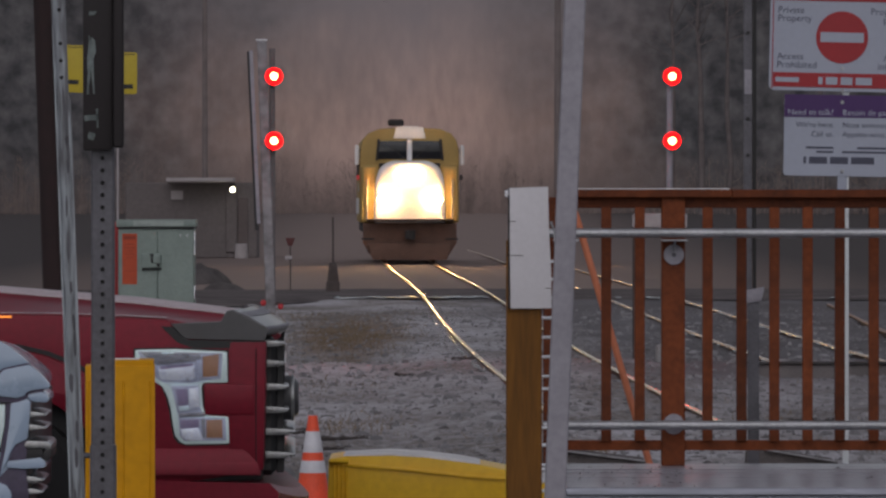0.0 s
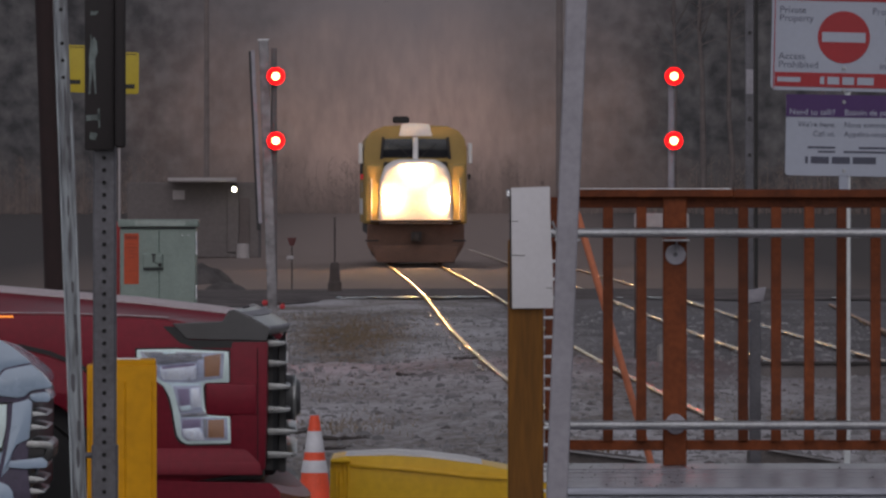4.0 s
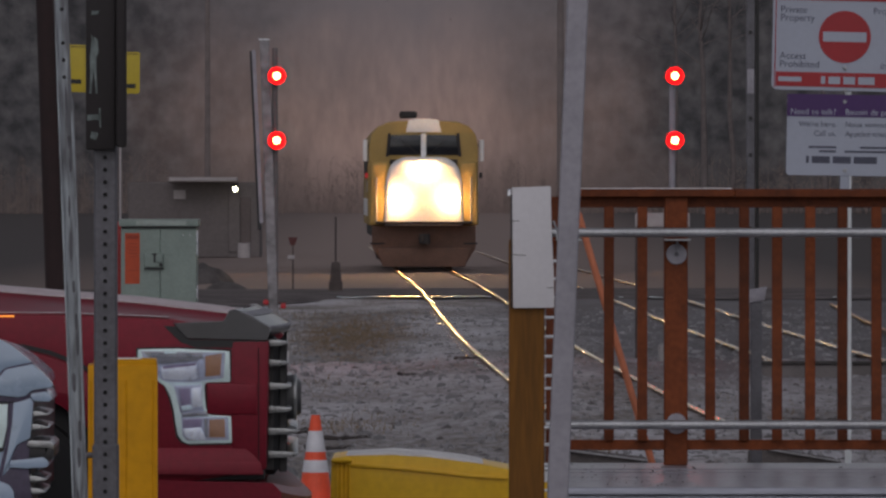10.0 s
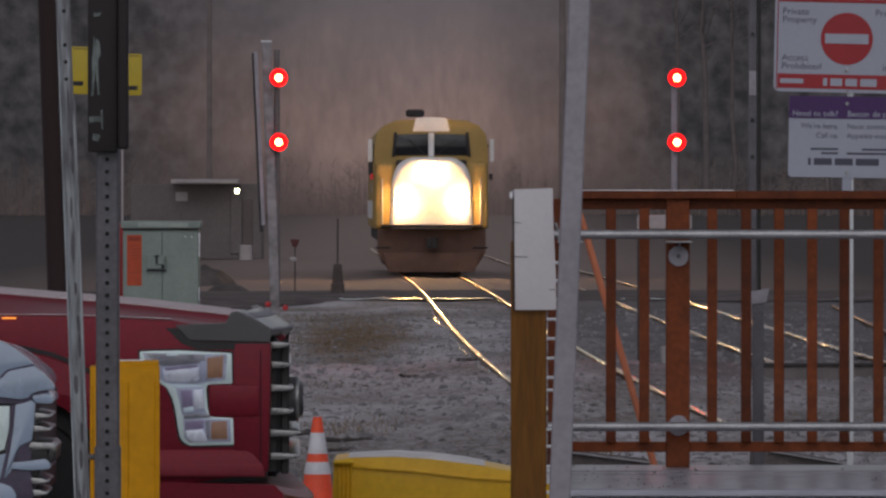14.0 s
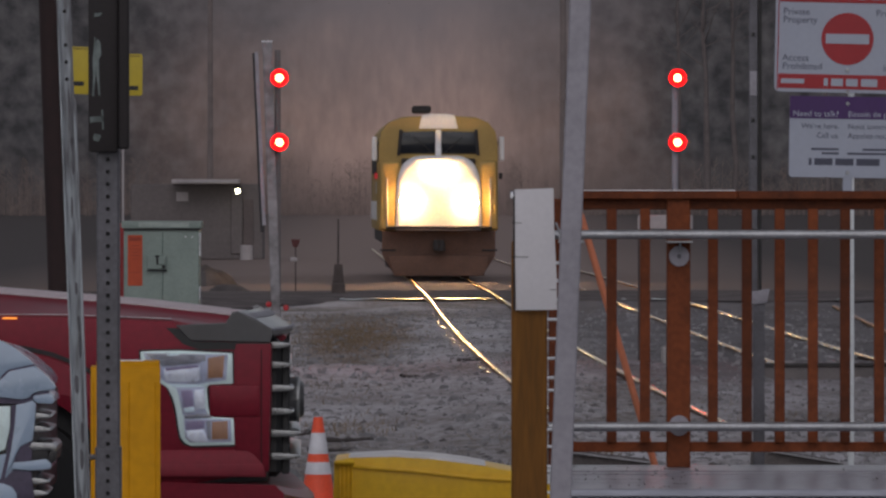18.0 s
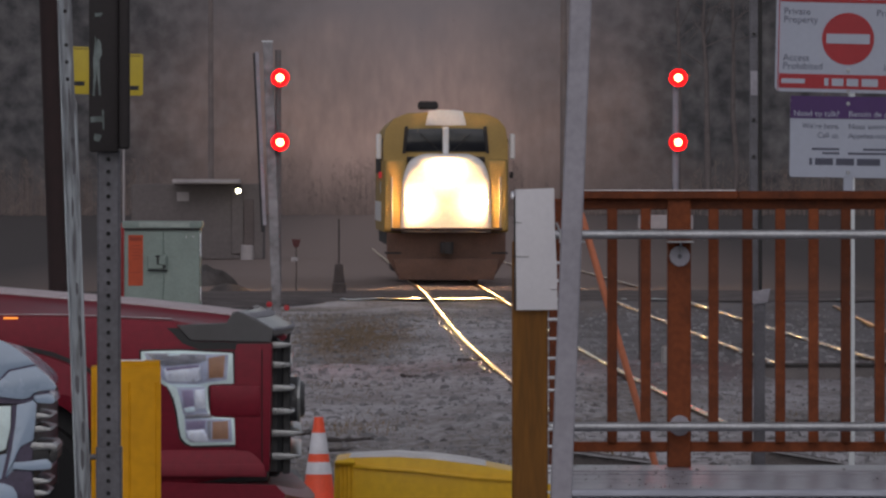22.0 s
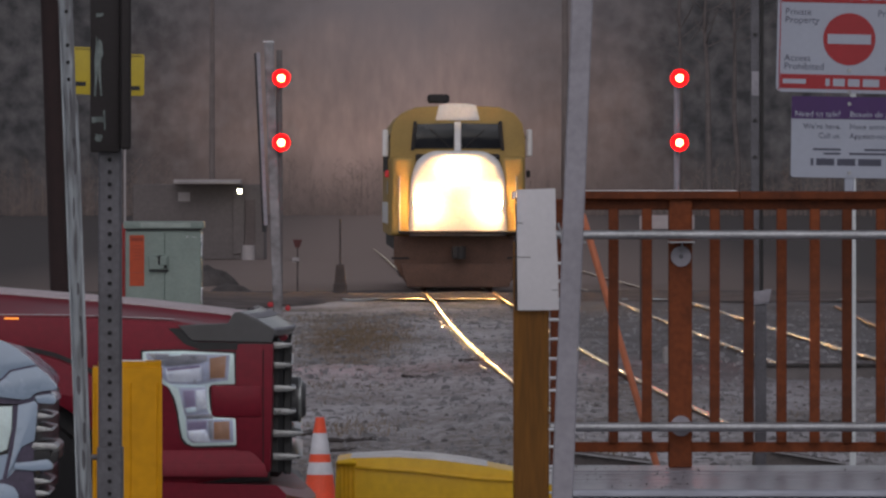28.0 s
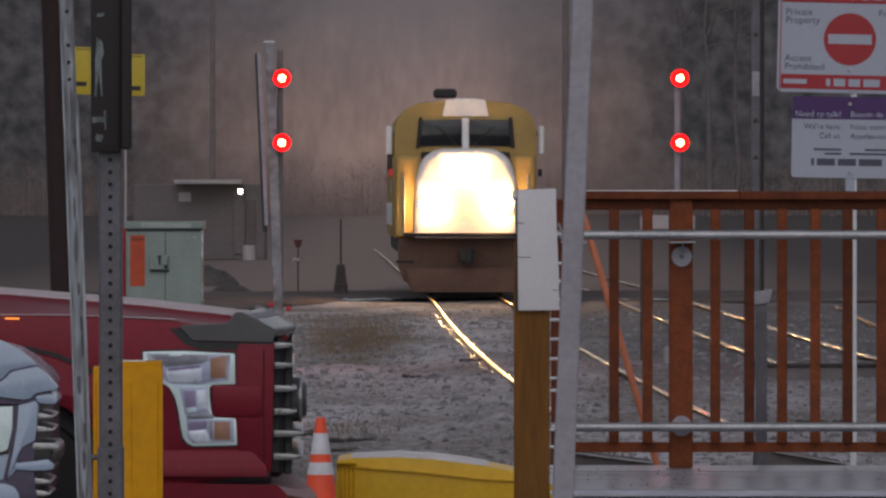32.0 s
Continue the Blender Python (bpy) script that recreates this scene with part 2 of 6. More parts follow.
# ---- mesh tools ----
def box(bm, x, y, z, sx, sy, sz, bevel=0.0, turn=None, segments=1):
    """A box about (x, y, z) with those full sizes."""
    v = bmesh.ops.create_cube(bm, size=1.0)["verts"]
    bmesh.ops.scale(bm, verts=v, vec=(sx, sy, sz))
    if bevel:
        es = list({e for a in v for e in a.link_edges})
        r = bmesh.ops.bevel(bm, geom=es, offset=min(bevel, 0.45 * min(sx, sy, sz)), segments=segments, affect="EDGES", profile=0.6)
        v = list({a for f in r["faces"] for a in f.verts} | {a for a in v if a.is_valid})
    m = Matrix.Translation((x, y, z))
    if turn is not None:
        m = m @ Euler([radians(a) for a in turn]).to_matrix().to_4x4()
    bmesh.ops.transform(bm, matrix=m, verts=v)
    return bm


def rod(bm, a, b, r0, r1=None, seg=12, caps=True):
    """A tapered rod from a to b."""
    a, b = Vector(a), Vector(b)
    d = b - a
    q = d.to_track_quat("Z", "Y").to_matrix().to_4x4()
    bmesh.ops.create_cone(bm, cap_ends=caps, segments=seg, radius1=r0, radius2=r0 if r1 is None else r1, depth=d.length,
                          matrix=Matrix.Translation((a + b) / 2) @ q)
    return bm


def prism(bm, pts, y0, y1, bevel=0.0, segments=2):
    """A polygon in x and z, pushed out from y0 to y1."""
    va = [bm.verts.new((x, y0, z)) for x, z in pts]
    vb = [bm.verts.new((x, y1, z)) for x, z in pts]
    n = len(pts)
    bm.faces.new(va)
    bm.faces.new(vb[::-1])
    for i in range(n):
        bm.faces.new((va[i], vb[i], vb[(i + 1) % n], va[(i + 1) % n]))
    bmesh.ops.recalc_face_normals(bm, faces=list({f for v in va + vb for f in v.link_faces}))
    if bevel:
        es = list({e for v in va + vb for e in v.link_edges})
        bmesh.ops.bevel(bm, geom=es, offset=bevel, segments=segments, affect="EDGES", profile=0.6)
    return bm


def lathe(bm, profile, seg=24, m=None):
    """A profile of (radius, height) turned about z."""
    rings = []
    for r, z in profile:
        rings.append([bm.verts.new((r * math.cos(2 * math.pi * i / seg), r * math.sin(2 * math.pi * i / seg), z)) for i in range(seg)])
    for a, b in zip(rings, rings[1:]):
        for i in range(seg):
            bm.faces.new((a[i], a[(i + 1) % seg], b[(i + 1) % seg], b[i]))
    bm.faces.new(rings[0][::-1])
    bm.faces.new(rings[-1])
    if m is not None:
        bmesh.ops.transform(bm, matrix=m, verts=[v for r in rings for v in r])
    return bm


def finish(name, bm, material, smooth=True):
    me = bpy.data.meshes.new(name)
    bm.to_mesh(me)
    bm.free()
    me.materials.append(material)
    if smooth:
        me.shade_smooth()
        me.set_sharp_from_angle(angle=radians(32))
    return me


def part(name, bm, material, parent, label="", smooth=True):
    ob = new(name, finish(name, bm, material, smooth))
    ob.parent = parent
    return tagged(ob, label)


def thing(name, label, category, m=None, group="", kind=""):
    ob = tagged(new(name), label, category, group, kind)
    ob.empty_display_size = 0.1
    if m is not None:
        ob.matrix_basis = m
    return ob


def B():
    return bmesh.new()


def sheet(name, verts, faces, material, smooth=False):
    me = bpy.data.meshes.new(name)
    me.from_pydata([tuple(v) for v in verts], [], [tuple(f) for f in faces])
    me.materials.append(material)
    if smooth:
        me.shade_smooth()
    return me


def lettering(text, size, x, y, z, material, parent, align="LEFT", squeeze=1.0, name="lettering"):
    """Flat raised letters that face -y."""
    cu = bpy.data.curves.new(name, "FONT")
    cu.body, cu.size, cu.align_x, cu.extrude, cu.resolution_u = text, size, align, 0.0008, 3
    tmp = bpy.data.objects.new(name, cu)
    scene.collection.objects.link(tmp)
    me = bpy.data.meshes.new_from_object(tmp.evaluated_get(bpy.context.evaluated_depsgraph_get()))
    bpy.data.objects.remove(tmp)
    me.transform(Matrix.Translation((x, y, z)) @ Matrix.Rotation(radians(90), 4, "X") @ Matrix.Diagonal((squeeze, 1, 1, 1)))
    me.materials.clear()
    me.materials.append(material)
    ob = new(name, me)
    ob.parent = parent
    return ob


# ---- the plan: tracks and ground ----
RAIL_TOP = -0.55
TRACK_Y = [-60, 10, 20, 30, 38, 44, 50, 56, 65.5, 81, 91.7, 106.5, 131, 144, 169.7, 181, 210, 230, 300, 420]
TRACK_X = [60, 12, 8.2, 5.4, 3.9, 3.15, 2.56, 2.26, 1.93, 1.52, 1.27, 0.98, 0.62, 0.46, -0.03, -0.30, -0.88, -1.25, -2.7, -5.5]


def track_x(y):
    """Where the main track's middle lies at depth y."""
    return float(np.mean(np.interp([y - 9, y - 6, y - 3, y, y + 3, y + 6, y + 9], TRACK_Y, TRACK_X)))


def smooth_step(a, b, v):
    v = min(1.0, max(0.0, (v - a) / (b - a)))
    return v * v * (3 - 2 * v)


def ground_z(x, y):
    """The lot lies at 0; the railway and all beyond lie lower."""
    lot = (1 - smooth_step(33, 47, y)) * (1 - smooth_step(-5.5, -2.5, x - track_x(y)))
    far = smooth_step(230, 420, y) * 0.9
    bank = 0.15 * (1 - smooth_step(59, 67, y)) * smooth_step(0.5, 1.1, x) * (1 - lot)
    return -0.66 + 0.66 * lot + far + bank


def relief(x, y):
    """Low mounds, ruts and clods of the gravel."""
    r = 0.045 * noise.noise((x * 0.7, y * 0.22, 0))
    off = x - track_x(y)
    bed = max((1 - smooth_step(1.2, 2.2, abs(off - k))) * w for k, w in ((0.0, 1.0), (3.85, 0.4), (7.9, 1.0)))
    r += 0.055 * bed * (1 - smooth_step(138, 143, y) + smooth_step(158, 162, y))
    near = 1 - smooth_step(118, 134, y)
    clods = noise.noise((x * 2.6, y * 0.9, 5)) + 0.7 * noise.noise((x * 5.5, y * 1.3, 9))
    return r + near * (0.017 * clods + 0.02 * max(0.0, noise.noise((x * 1.1, y * 0.35, 21)) - 0.1))


def build_ground():
    ys = list(np.concatenate([np.linspace(-400, -20, 8), np.linspace(-10, 32, 15), np.linspace(33, 50, 18), np.linspace(50.4, 132, 250), np.linspace(133, 150, 20),
                              np.linspace(152, 260, 50), np.linspace(270, 460, 20), np.geomspace(500, 4000, 8)]))
    xs = list(np.concatenate([-np.geomspace(3500, 40, 9), np.linspace(-30, -8, 10), np.linspace(-7, -3.6, 10), np.linspace(-3.5, 7.5, 150), np.linspace(7.8, 9, 5), np.linspace(10, 30, 10), np.geomspace(40, 3500, 9)]))
    verts = []
    for y in ys:
        for x in xs:
            rough = 0.0
            if 48 < y < 260 and -9 < x < 12:
                rough = relief(x, y)
            verts.append((x, y, ground_z(x, y) + rough))
    w = len(xs)
    faces = [(j * w + i, j * w + i + 1, (j + 1) * w + i + 1, (j + 1) * w + i) for j in range(len(ys) - 1) for i in range(w - 1)]
    gn, gl = GROUND.node_tree.nodes, GROUND.node_tree.links
    pb = gn["Principled BSDF"]
    old = pb.inputs["Base Color"].links[0].from_socket
    where = gn.new("ShaderNodeSeparateXYZ")
    gl.new(next(n for n in gn if n.type == "TEX_COORD").outputs["Object"], where.inputs["Vector"])
    for tex in [n for n in gn if n.type == "TEX_NOISE"]:
        long = gn.new("ShaderNodeMapping")
        long.inputs["Scale"].default_value = (1.0, 0.3, 1.0)
        gl.new(next(n for n in gn if n.type == "TEX_COORD").outputs["Object"], long.inputs["Vector"])
        gl.new(long.outputs["Vector"], tex.inputs["Vector"])
    # damp dark soil to the right of the main track
    skew, blot, side, damp, soil = gn.new("ShaderNodeMath"), gn.new("ShaderNodeTexNoise"), gn.new("ShaderNodeMath"), gn.new("ShaderNodeMapRange"), gn.new("ShaderNodeMix")
    skew.operation, skew.inputs[1].default_value = "MULTIPLY_ADD", 0.03
    gl.new(where.outputs["Y"], skew.inputs[0])
    gl.new(where.outputs["X"], skew.inputs[2])
    blot.inputs["Scale"].default_value, blot.inputs["Detail"].default_value = 1.4, 6
    gl.new(long.outputs["Vector"], blot.inputs["Vector"])
    side.operation, side.inputs[1].default_value = "MULTIPLY_ADD", 3.0
    gl.new(blot.outputs["Fac"], side.inputs[0])
    gl.new(skew.outputs[0], side.inputs[2])
    damp.inputs["From Min"].default_value, damp.inputs["From Max"].default_value = 5.4, 7.4
    damp.inputs["To Max"].default_value = 0.8
    gl.new(side.outputs[0], damp.inputs["Value"])
    beyond, wet_share = gn.new("ShaderNodeMapRange"), gn.new("ShaderNodeMath")
    beyond.inputs["From Min"].default_value, beyond.inputs["From Max"].default_value = 78, 86
    beyond.inputs["To Min"].default_value = 0.35
    gl.new(where.outputs["Y"], beyond.inputs["Value"])
    wet_share.operation = "MULTIPLY"
    gl.new(damp.outputs["Result"], wet_share.inputs[0])
    gl.new(beyond.outputs["Result"], wet_share.inputs[1])
    soil.data_type = "RGBA"
    gl.new(wet_share.outputs[0], soil.inputs["Factor"])
    gl.new(old, soil.inputs["A"])
    soil.inputs["B"].default_value = (0.12, 0.114, 0.12, 1)
    # a patch of matted dead grass before the road
    ex, ey, e2, rag, spot, mat_mix = (gn.new("ShaderNodeMapRange"), gn.new("ShaderNodeMapRange"), gn.new("ShaderNodeVectorMath"), gn.new("ShaderNodeMath"), gn.new("ShaderNodeMapRange"), gn.new("ShaderNodeMix"))
    for node, mid, half, axis in ((ex, -1.4, 0.95, "X"), (ey, 108.0, 17.0, "Y")):
        node.clamp = False
        node.inputs["From Min"].default_value, node.inputs["From Max"].default_value = mid, mid + half
        gl.new(where.outputs[axis], node.inputs["Value"])
    both = gn.new("ShaderNodeCombineXYZ")
    gl.new(ex.outputs["Result"], both.inputs["X"])
    gl.new(ey.outputs["Result"], both.inputs["Y"])
    e2.operation = "LENGTH"
    gl.new(both.outputs["Vector"], e2.inputs[0])
    rag.operation, rag.inputs[1].default_value = "MULTIPLY_ADD", 1.3
    gl.new(blot.outputs["Fac"], rag.inputs[0])
    gl.new(e2.outputs["Value"], rag.inputs[2])
    spot.inputs["From Min"].default_value, spot.inputs["From Max"].default_value = 1.75, 1.15
    spot.inputs["To Max"].default_value = 0.8
    gl.new(rag.outputs[0], spot.inputs["Value"])
    mat_mix.data_type = "RGBA"
    gl.new(spot.outputs["Result"], mat_mix.inputs["Factor"])
    gl.new(soil.outputs["Result"], mat_mix.inputs["A"])
    mat_mix.inputs["B"].default_value = (0.235, 0.165, 0.115, 1)
    old = mat_mix.outputs["Result"]
    past = gn.new("ShaderNodeMapRange")
    past.inputs["From Min"].default_value, past.inputs["From Max"].default_value = 147, 153
    gl.new(where.outputs["Y"], past.inputs["Value"])
    field = gn.new("ShaderNodeMix")
    field.data_type = "RGBA"
    gl.new(past.outputs["Result"], field.inputs["Factor"])
    gl.new(old, field.inputs["A"])
    # field lighter and warmer by the tracks, darker out to both sides
    flank, away, dim, field_tone = gn.new("ShaderNodeMath"), gn.new("ShaderNodeMath"), gn.new("ShaderNodeMapRange"), gn.new("ShaderNodeMix")
    flank.operation, flank.inputs[1].default_value = "ADD", 0.5
    away.operation = "ABSOLUTE"
    gl.new(where.outputs["X"], flank.inputs[0])
    gl.new(flank.outputs[0], away.inputs[0])
    dim.inputs["From Min"].default_value, dim.inputs["From Max"].default_value = 4.0, 13.0
    gl.new(away.outputs[0], dim.inputs["Value"])
    field_tone.data_type = "RGBA"
    gl.new(dim.outputs["Result"], field_tone.inputs["Factor"])
    field_tone.inputs["A"].default_value, field_tone.inputs["B"].default_value = (0.29, 0.228, 0.205, 1), (0.105, 0.094, 0.092, 1)
    gl.new(field_tone.outputs["Result"], field.inputs["B"])
    gl.new(field.outputs["Result"], pb.inputs["Base Color"])
    tagged(new("ground", sheet("ground", verts, faces, GROUND, True)), "frosty grey gravel ground beside the railway", "ground", kind="structure")


def strip(name, rows, material, label, thick=0.08):
    """A road or slab from rows of (left, right, y, z)."""
    verts, faces = [], []
    for l, r, y, z in rows:
        verts += [(l, y, z), (r, y, z), (l, y, z - thick), (r, y, z - thick)]
    for i in range(len(rows) - 1):
        a, b = 4 * i, 4 * i + 4
        faces += [(a, a + 1, b + 1, b), (a + 2, b + 2, b + 3, a + 3), (a, b, b + 2, a + 2), (a + 1, a + 3, b + 3, b + 1)]
    e = 4 * (len(rows) - 1)
    faces += [(0, 2, 3, 1), (e, e + 1, e + 3, e + 2)]
    return tagged(new(name, sheet(name, verts, faces, material)), label, name.split("_")[0], kind="structure")


def rail_mesh(offset, y0, y1, name, drop=0.0, head_material=None, spread=0.0):
    """One rail along the main track, shifted to the right by offset and leaving it by spread: foot, web and head."""
    right = [(0.07, -0.16), (0.07, -0.145), (0.012, -0.125), (0.012, -0.05), (0.036, -0.038), (0.0365, -0.021), (0.034, -0.0070), (0.026, -0.0016), (0.012, -0.0004)]
    profile = [(-a, b) for a, b in right[:1]] + right + [(-a, b) for a, b in right[:0:-1]]
    ys = np.arange(y0, y1, 1.5)
    verts, faces, n = [], [], len(profile)
    for y in ys:
        c = track_x(y) + offset + spread * (y - y0)
        for px, pz in profile:
            verts.append((c + px, y, RAIL_TOP + drop + pz))
    for j in range(len(ys) - 1):
        for i in range(n):
            a, b = j * n + i, j * n + (i + 1) % n
            faces.append((a, b, b + n, a + n))
    me = sheet(name, verts, faces, head_material or RAIL)
    me.materials.append(RAIL_SIDE)
    for k, f in enumerate(me.polygons):
        head = 6 <= k % n <= 12
        f.material_index, f.use_smooth = (0 if head else 1), head
    return me


def build_tracks():
    tie_bm = box(B(), 0, 0, 0, 2.6, 0.23, 0.12, 0.012)
    tie_me = finish("tie", tie_bm, TIE)
    for name, offset, y0, y1, label in (("main_track", 0.0, -20, 380, "main railway track with two worn steel rails in gravel"),
                                        ("siding_track", 3.85, 86, 380, "second railway track with dull steel rails in gravel"),
                                        ("yard_track", 6.57, 99, 134.5, "third railway track with rusty rails in gravel")):
        t = thing(name, label, "railway track", kind="structure")
        for side in (-0.755, 0.755):
            ob = new("rail", rail_mesh(offset + side, y0, y1, "rail", -0.035 if offset == 3.85 else 0.0, {"main_track": RAIL, "siding_track": RAIL_WORN}.get(name, RAIL_DULL), 0.038 if name == "yard_track" else 0.0))
            ob.parent = t
        if offset < 5:
            y = 52.0
            while y < 150:
                if not 142 < y < 158.5:
                    ob = new("tie", tie_me)
                    ob.parent = t
                    ob.matrix_basis = pose(track_x(y) + offset, y, RAIL_TOP - 0.185 + random.uniform(-0.02, 0.015), 0, 0, 1.1 + random.uniform(-1, 1))
                y += 0.58 if offset == 0 else 0.9


def road_edge(x):
    """Depth of the road's near edge, which swings closer on the near side of the cabinet."""
    return 144.0 - 8.5 * (1 - smooth_step(-4.4, -1.4, x))


def build_road():
    xs = [-90, -40, -20, -10] + list(np.linspace(-6, 6, 25)) + [10, 20, 40, 90]
    steps = (0.0, 0.06, 0.2, 0.5, 0.8, 0.94, 1.0)
    verts, faces, n = [], [], len(steps)
    for x in xs:
        near = road_edge(x)
        for f in steps:
            verts.append((x, near + f * (158 - near), -0.645 + 0.085 * smooth_step(0, 0.25, min(f, 1 - f))))
    for i in range(len(xs) - 1):
        for j in range(n - 1):
            k = i * n + j
            faces.append((k, k + n, k + n + 1, k + 1))
    tagged(new("road", sheet("road", verts, faces, ASPHALT, True)), "wet dark asphalt road crossing the tracks", "road", kind="structure")
    rng = np.random.default_rng(21)
    base = np.array([(1, 0, 0), (0.5, 0.9, 0), (-0.5, 0.9, 0), (-1, 0, 0), (-0.5, -0.9, 0), (0.5, -0.9, 0), (0.0, 0, 1)])
    verts, faces = [], []

    def puddle(x, y, z, w, d, h):
        n = len(verts)
        for b in base:
            j = 1 + rng.uniform(-0.25, 0.25)
            verts.append((x + b[0] * w * j, y + b[1] * d * j, z + b[2] * h))
        faces.extend((n + i, n + (i + 1) % 6, n + 6) for i in range(6))

    for k in range(84):
        middle, half = ((-1.05, 0.2), (-0.66, 0.12), (-0.05, 0.2), (0.42, 0.12), (0.8, 0.12), (-1.7, 0.3))[k % 6]
        x = rng.normal(middle, half) if k % 9 else rng.uniform(-6, 9)
        if min(abs(x - track_x(144) - d) for d in (-0.755, 0.755, 3.1, 4.6)) < 0.12:
            continue
        y = road_edge(x) + 0.4 + abs(rng.normal(0, 0.5))
        puddle(x, y, -0.615 + rng.uniform(0, 0.02), rng.uniform(0.05, 0.20), rng.uniform(0.15, 0.5), rng.uniform(0.010, 0.030))
    # thin ice along the field side of the main rail
    for k in range(150):
        y = rng.uniform(84, 126)
        x = track_x(y) - 0.755 - rng.uniform(0.07, 0.15)
        puddle(x, y, ground_z(x, y) + relief(x, y) + rng.uniform(0.0, 0.02), rng.uniform(0.005, 0.016), rng.uniform(0.15, 0.5), rng.uniform(0.004, 0.012))
    # and beside the siding's rails
    for k in range(260):
        y = rng.uniform(88, 140)
        x = track_x(y) + 3.85 + (0.755 if k % 3 else -0.755) + rng.choice((-1, 1)) * rng.uniform(0.045, 0.085)
        puddle(x, y, RAIL_TOP - 0.06 + rng.uniform(0.0, 0.012), rng.uniform(0.012, 0.03), rng.uniform(0.1, 0.4), rng.uniform(0.006, 0.018))
    tagged(new("slush", sheet("slush", verts, faces, WET, True)), "wet shining slush along the edge of the road", "slush", kind="stuff")
    # the lot on which the vehicles stand
    rows = [(-40, 1.0, y, 0.012) for y in (-30, -10, 8, 20, 31)]
    strip("pavement", rows, LOT, "grey asphalt of the parking lot", 0.05)


def scatter():
    """Loose stones and dry grass beside the tracks."""
    rng = np.random.default_rng(4)
    base = np.array([(1, 0, 0), (-1, 0, 0), (0, 1, 0), (0, -1, 0), (0, 0, 1), (0, 0, -0.6)], float)
    tri = [(0, 2, 4), (2, 1, 4), (1, 3, 4), (3, 0, 4), (2, 0, 5), (1, 2, 5), (3, 1, 5), (0, 3, 5)]
    verts, faces = [], []
    for i in range(9000):
        y = 50 + 95 * rng.random() ** 1.6
        x = rng.uniform(-3.2, 7.5)
        if 132.5 < y < 158.5:
            continue
        r = rng.uniform(0.012, 0.032)
        k = len(verts)
        a = rng.uniform(0, 6.28)
        ca, sa = math.cos(a), math.sin(a)
        s = r * rng.uniform(0.6, 1.3, 3)
        z = ground_z(x, y) + relief(x, y)
        for b in base:
            p = b * s
            verts.append((x + ca * p[0] - sa * p[1], y + sa * p[0] + ca * p[1], z + p[2] + 0.2 * r))
        faces += [tuple(k + j for j in f) for f in tri]
    for i in range(1300):
        y = 51 + 78 * rng.random() ** 1.3
        x = rng.uniform(-3.0, 7.0)
        if min(abs(x - track_x(y) - d) for d in (-0.755, 0.755, 3.095, 4.605)) < 0.12:
            continue
        w, d, h = rng.uniform(0.03, 0.09), rng.uniform(0.05, 0.2), rng.uniform(0.015, 0.06)
        z, k = ground_z(x, y) + relief(x, y) - 0.008, len(verts)
        jit = rng.uniform(0.7, 1.3, 14)
        for ring, (rr, hh) in enumerate(((1.0, 0.0), (0.6, 0.75))):
            for j in range(7):
                a = 2 * math.pi * j / 7
                q = rr * jit[7 * ring + j]
                verts.append((x + w * q * math.cos(a), y + d * q * math.sin(a), z + h * hh * jit[j]))
        verts.append((x, y, z + h))
        for j in range(7):
            m = (j + 1) % 7
            faces += [(k + j, k + m, k + 7 + m, k + 7 + j), (k + 7 + j, k + 7 + m, k + 14)]
    tagged(new("gravel", sheet("gravel", verts, faces, STONE)), "loose frosty grey gravel stones between the rails", "gravel", kind="stuff")
    verts, faces = [], []
    for i in range(300):
        y = 51 + 66 * rng.random() ** 1.4
        x = rng.uniform(-2.8, 6.5)
        if min(abs(x - track_x(y) - d) for d in (-0.755, 0.755, 3.095, 4.605)) < 0.12:
            continue
        w, d, h = rng.uniform(0.015, 0.07), rng.uniform(0.1, 0.35), rng.uniform(0.008, 0.03)
        z, k = ground_z(x, y) + relief(x, y) - 0.004, len(verts)
        jit = rng.uniform(0.6, 1.4, 8)
        for j in range(8):
            a = 2 * math.pi * j / 8
            verts.append((x + w * jit[j] * math.cos(a), y + d * jit[j] * math.sin(a), z))
        verts.append((x, y, z + h))
        faces += [(k + j, k + (j + 1) % 8, k + 8) for j in range(8)]
    tagged(new("soil_clods", sheet("soil_clods", verts, faces, HEAP, True)), "dark damp clods of soil on the frosty gravel", "soil", kind="stuff")
    verts, faces = [], []
    spots = [(-1.4, 107, 0.8, 11, 5000), (-1.5, 118, 1.0, 6, 900), (-0.9, 67, 0.55, 2.6, 500), (1.1, 62, 0.5, 2.5, 500), (-0.2, 100, 1.2, 10, 300), (3.2, 70, 1.0, 8, 300),
             (3.0, 55.6, 1.4, 1.4, 1600), (1.6, 55.2, 0.9, 1.4, 1600), (-3.3, 95, 1.2, 10, 500), (4.6, 62, 0.8, 4, 500), (2.9, 57, 0.4, 1.5, 200), (-2.4, 125, 1.0, 4, 700), (-1.2, 80, 0.6, 5, 300)]
    for cx, cy, rx, ry, n in spots:
        for i in range(n):
            x, y = cx + rx * rng.normal() * 0.6, cy + ry * rng.normal() * 0.6
            if 132.5 < y < 158.5 or abs(x - track_x(y)) < 1.0:
                continue
            z = ground_z(x, y) + relief(x, y)
            h, w, a = rng.uniform(0.02, 0.075), rng.uniform(0.003, 0.009), rng.uniform(0, 6.28)
            lx, ly = rng.normal(0, 0.5 * h, 2)
            k = len(verts)
            dx, dy = w * math.cos(a), w * math.sin(a)
            verts += [(x - dx, y - dy, z - 0.02), (x + dx, y + dy, z - 0.02), (x + lx, y + ly, z + h)]
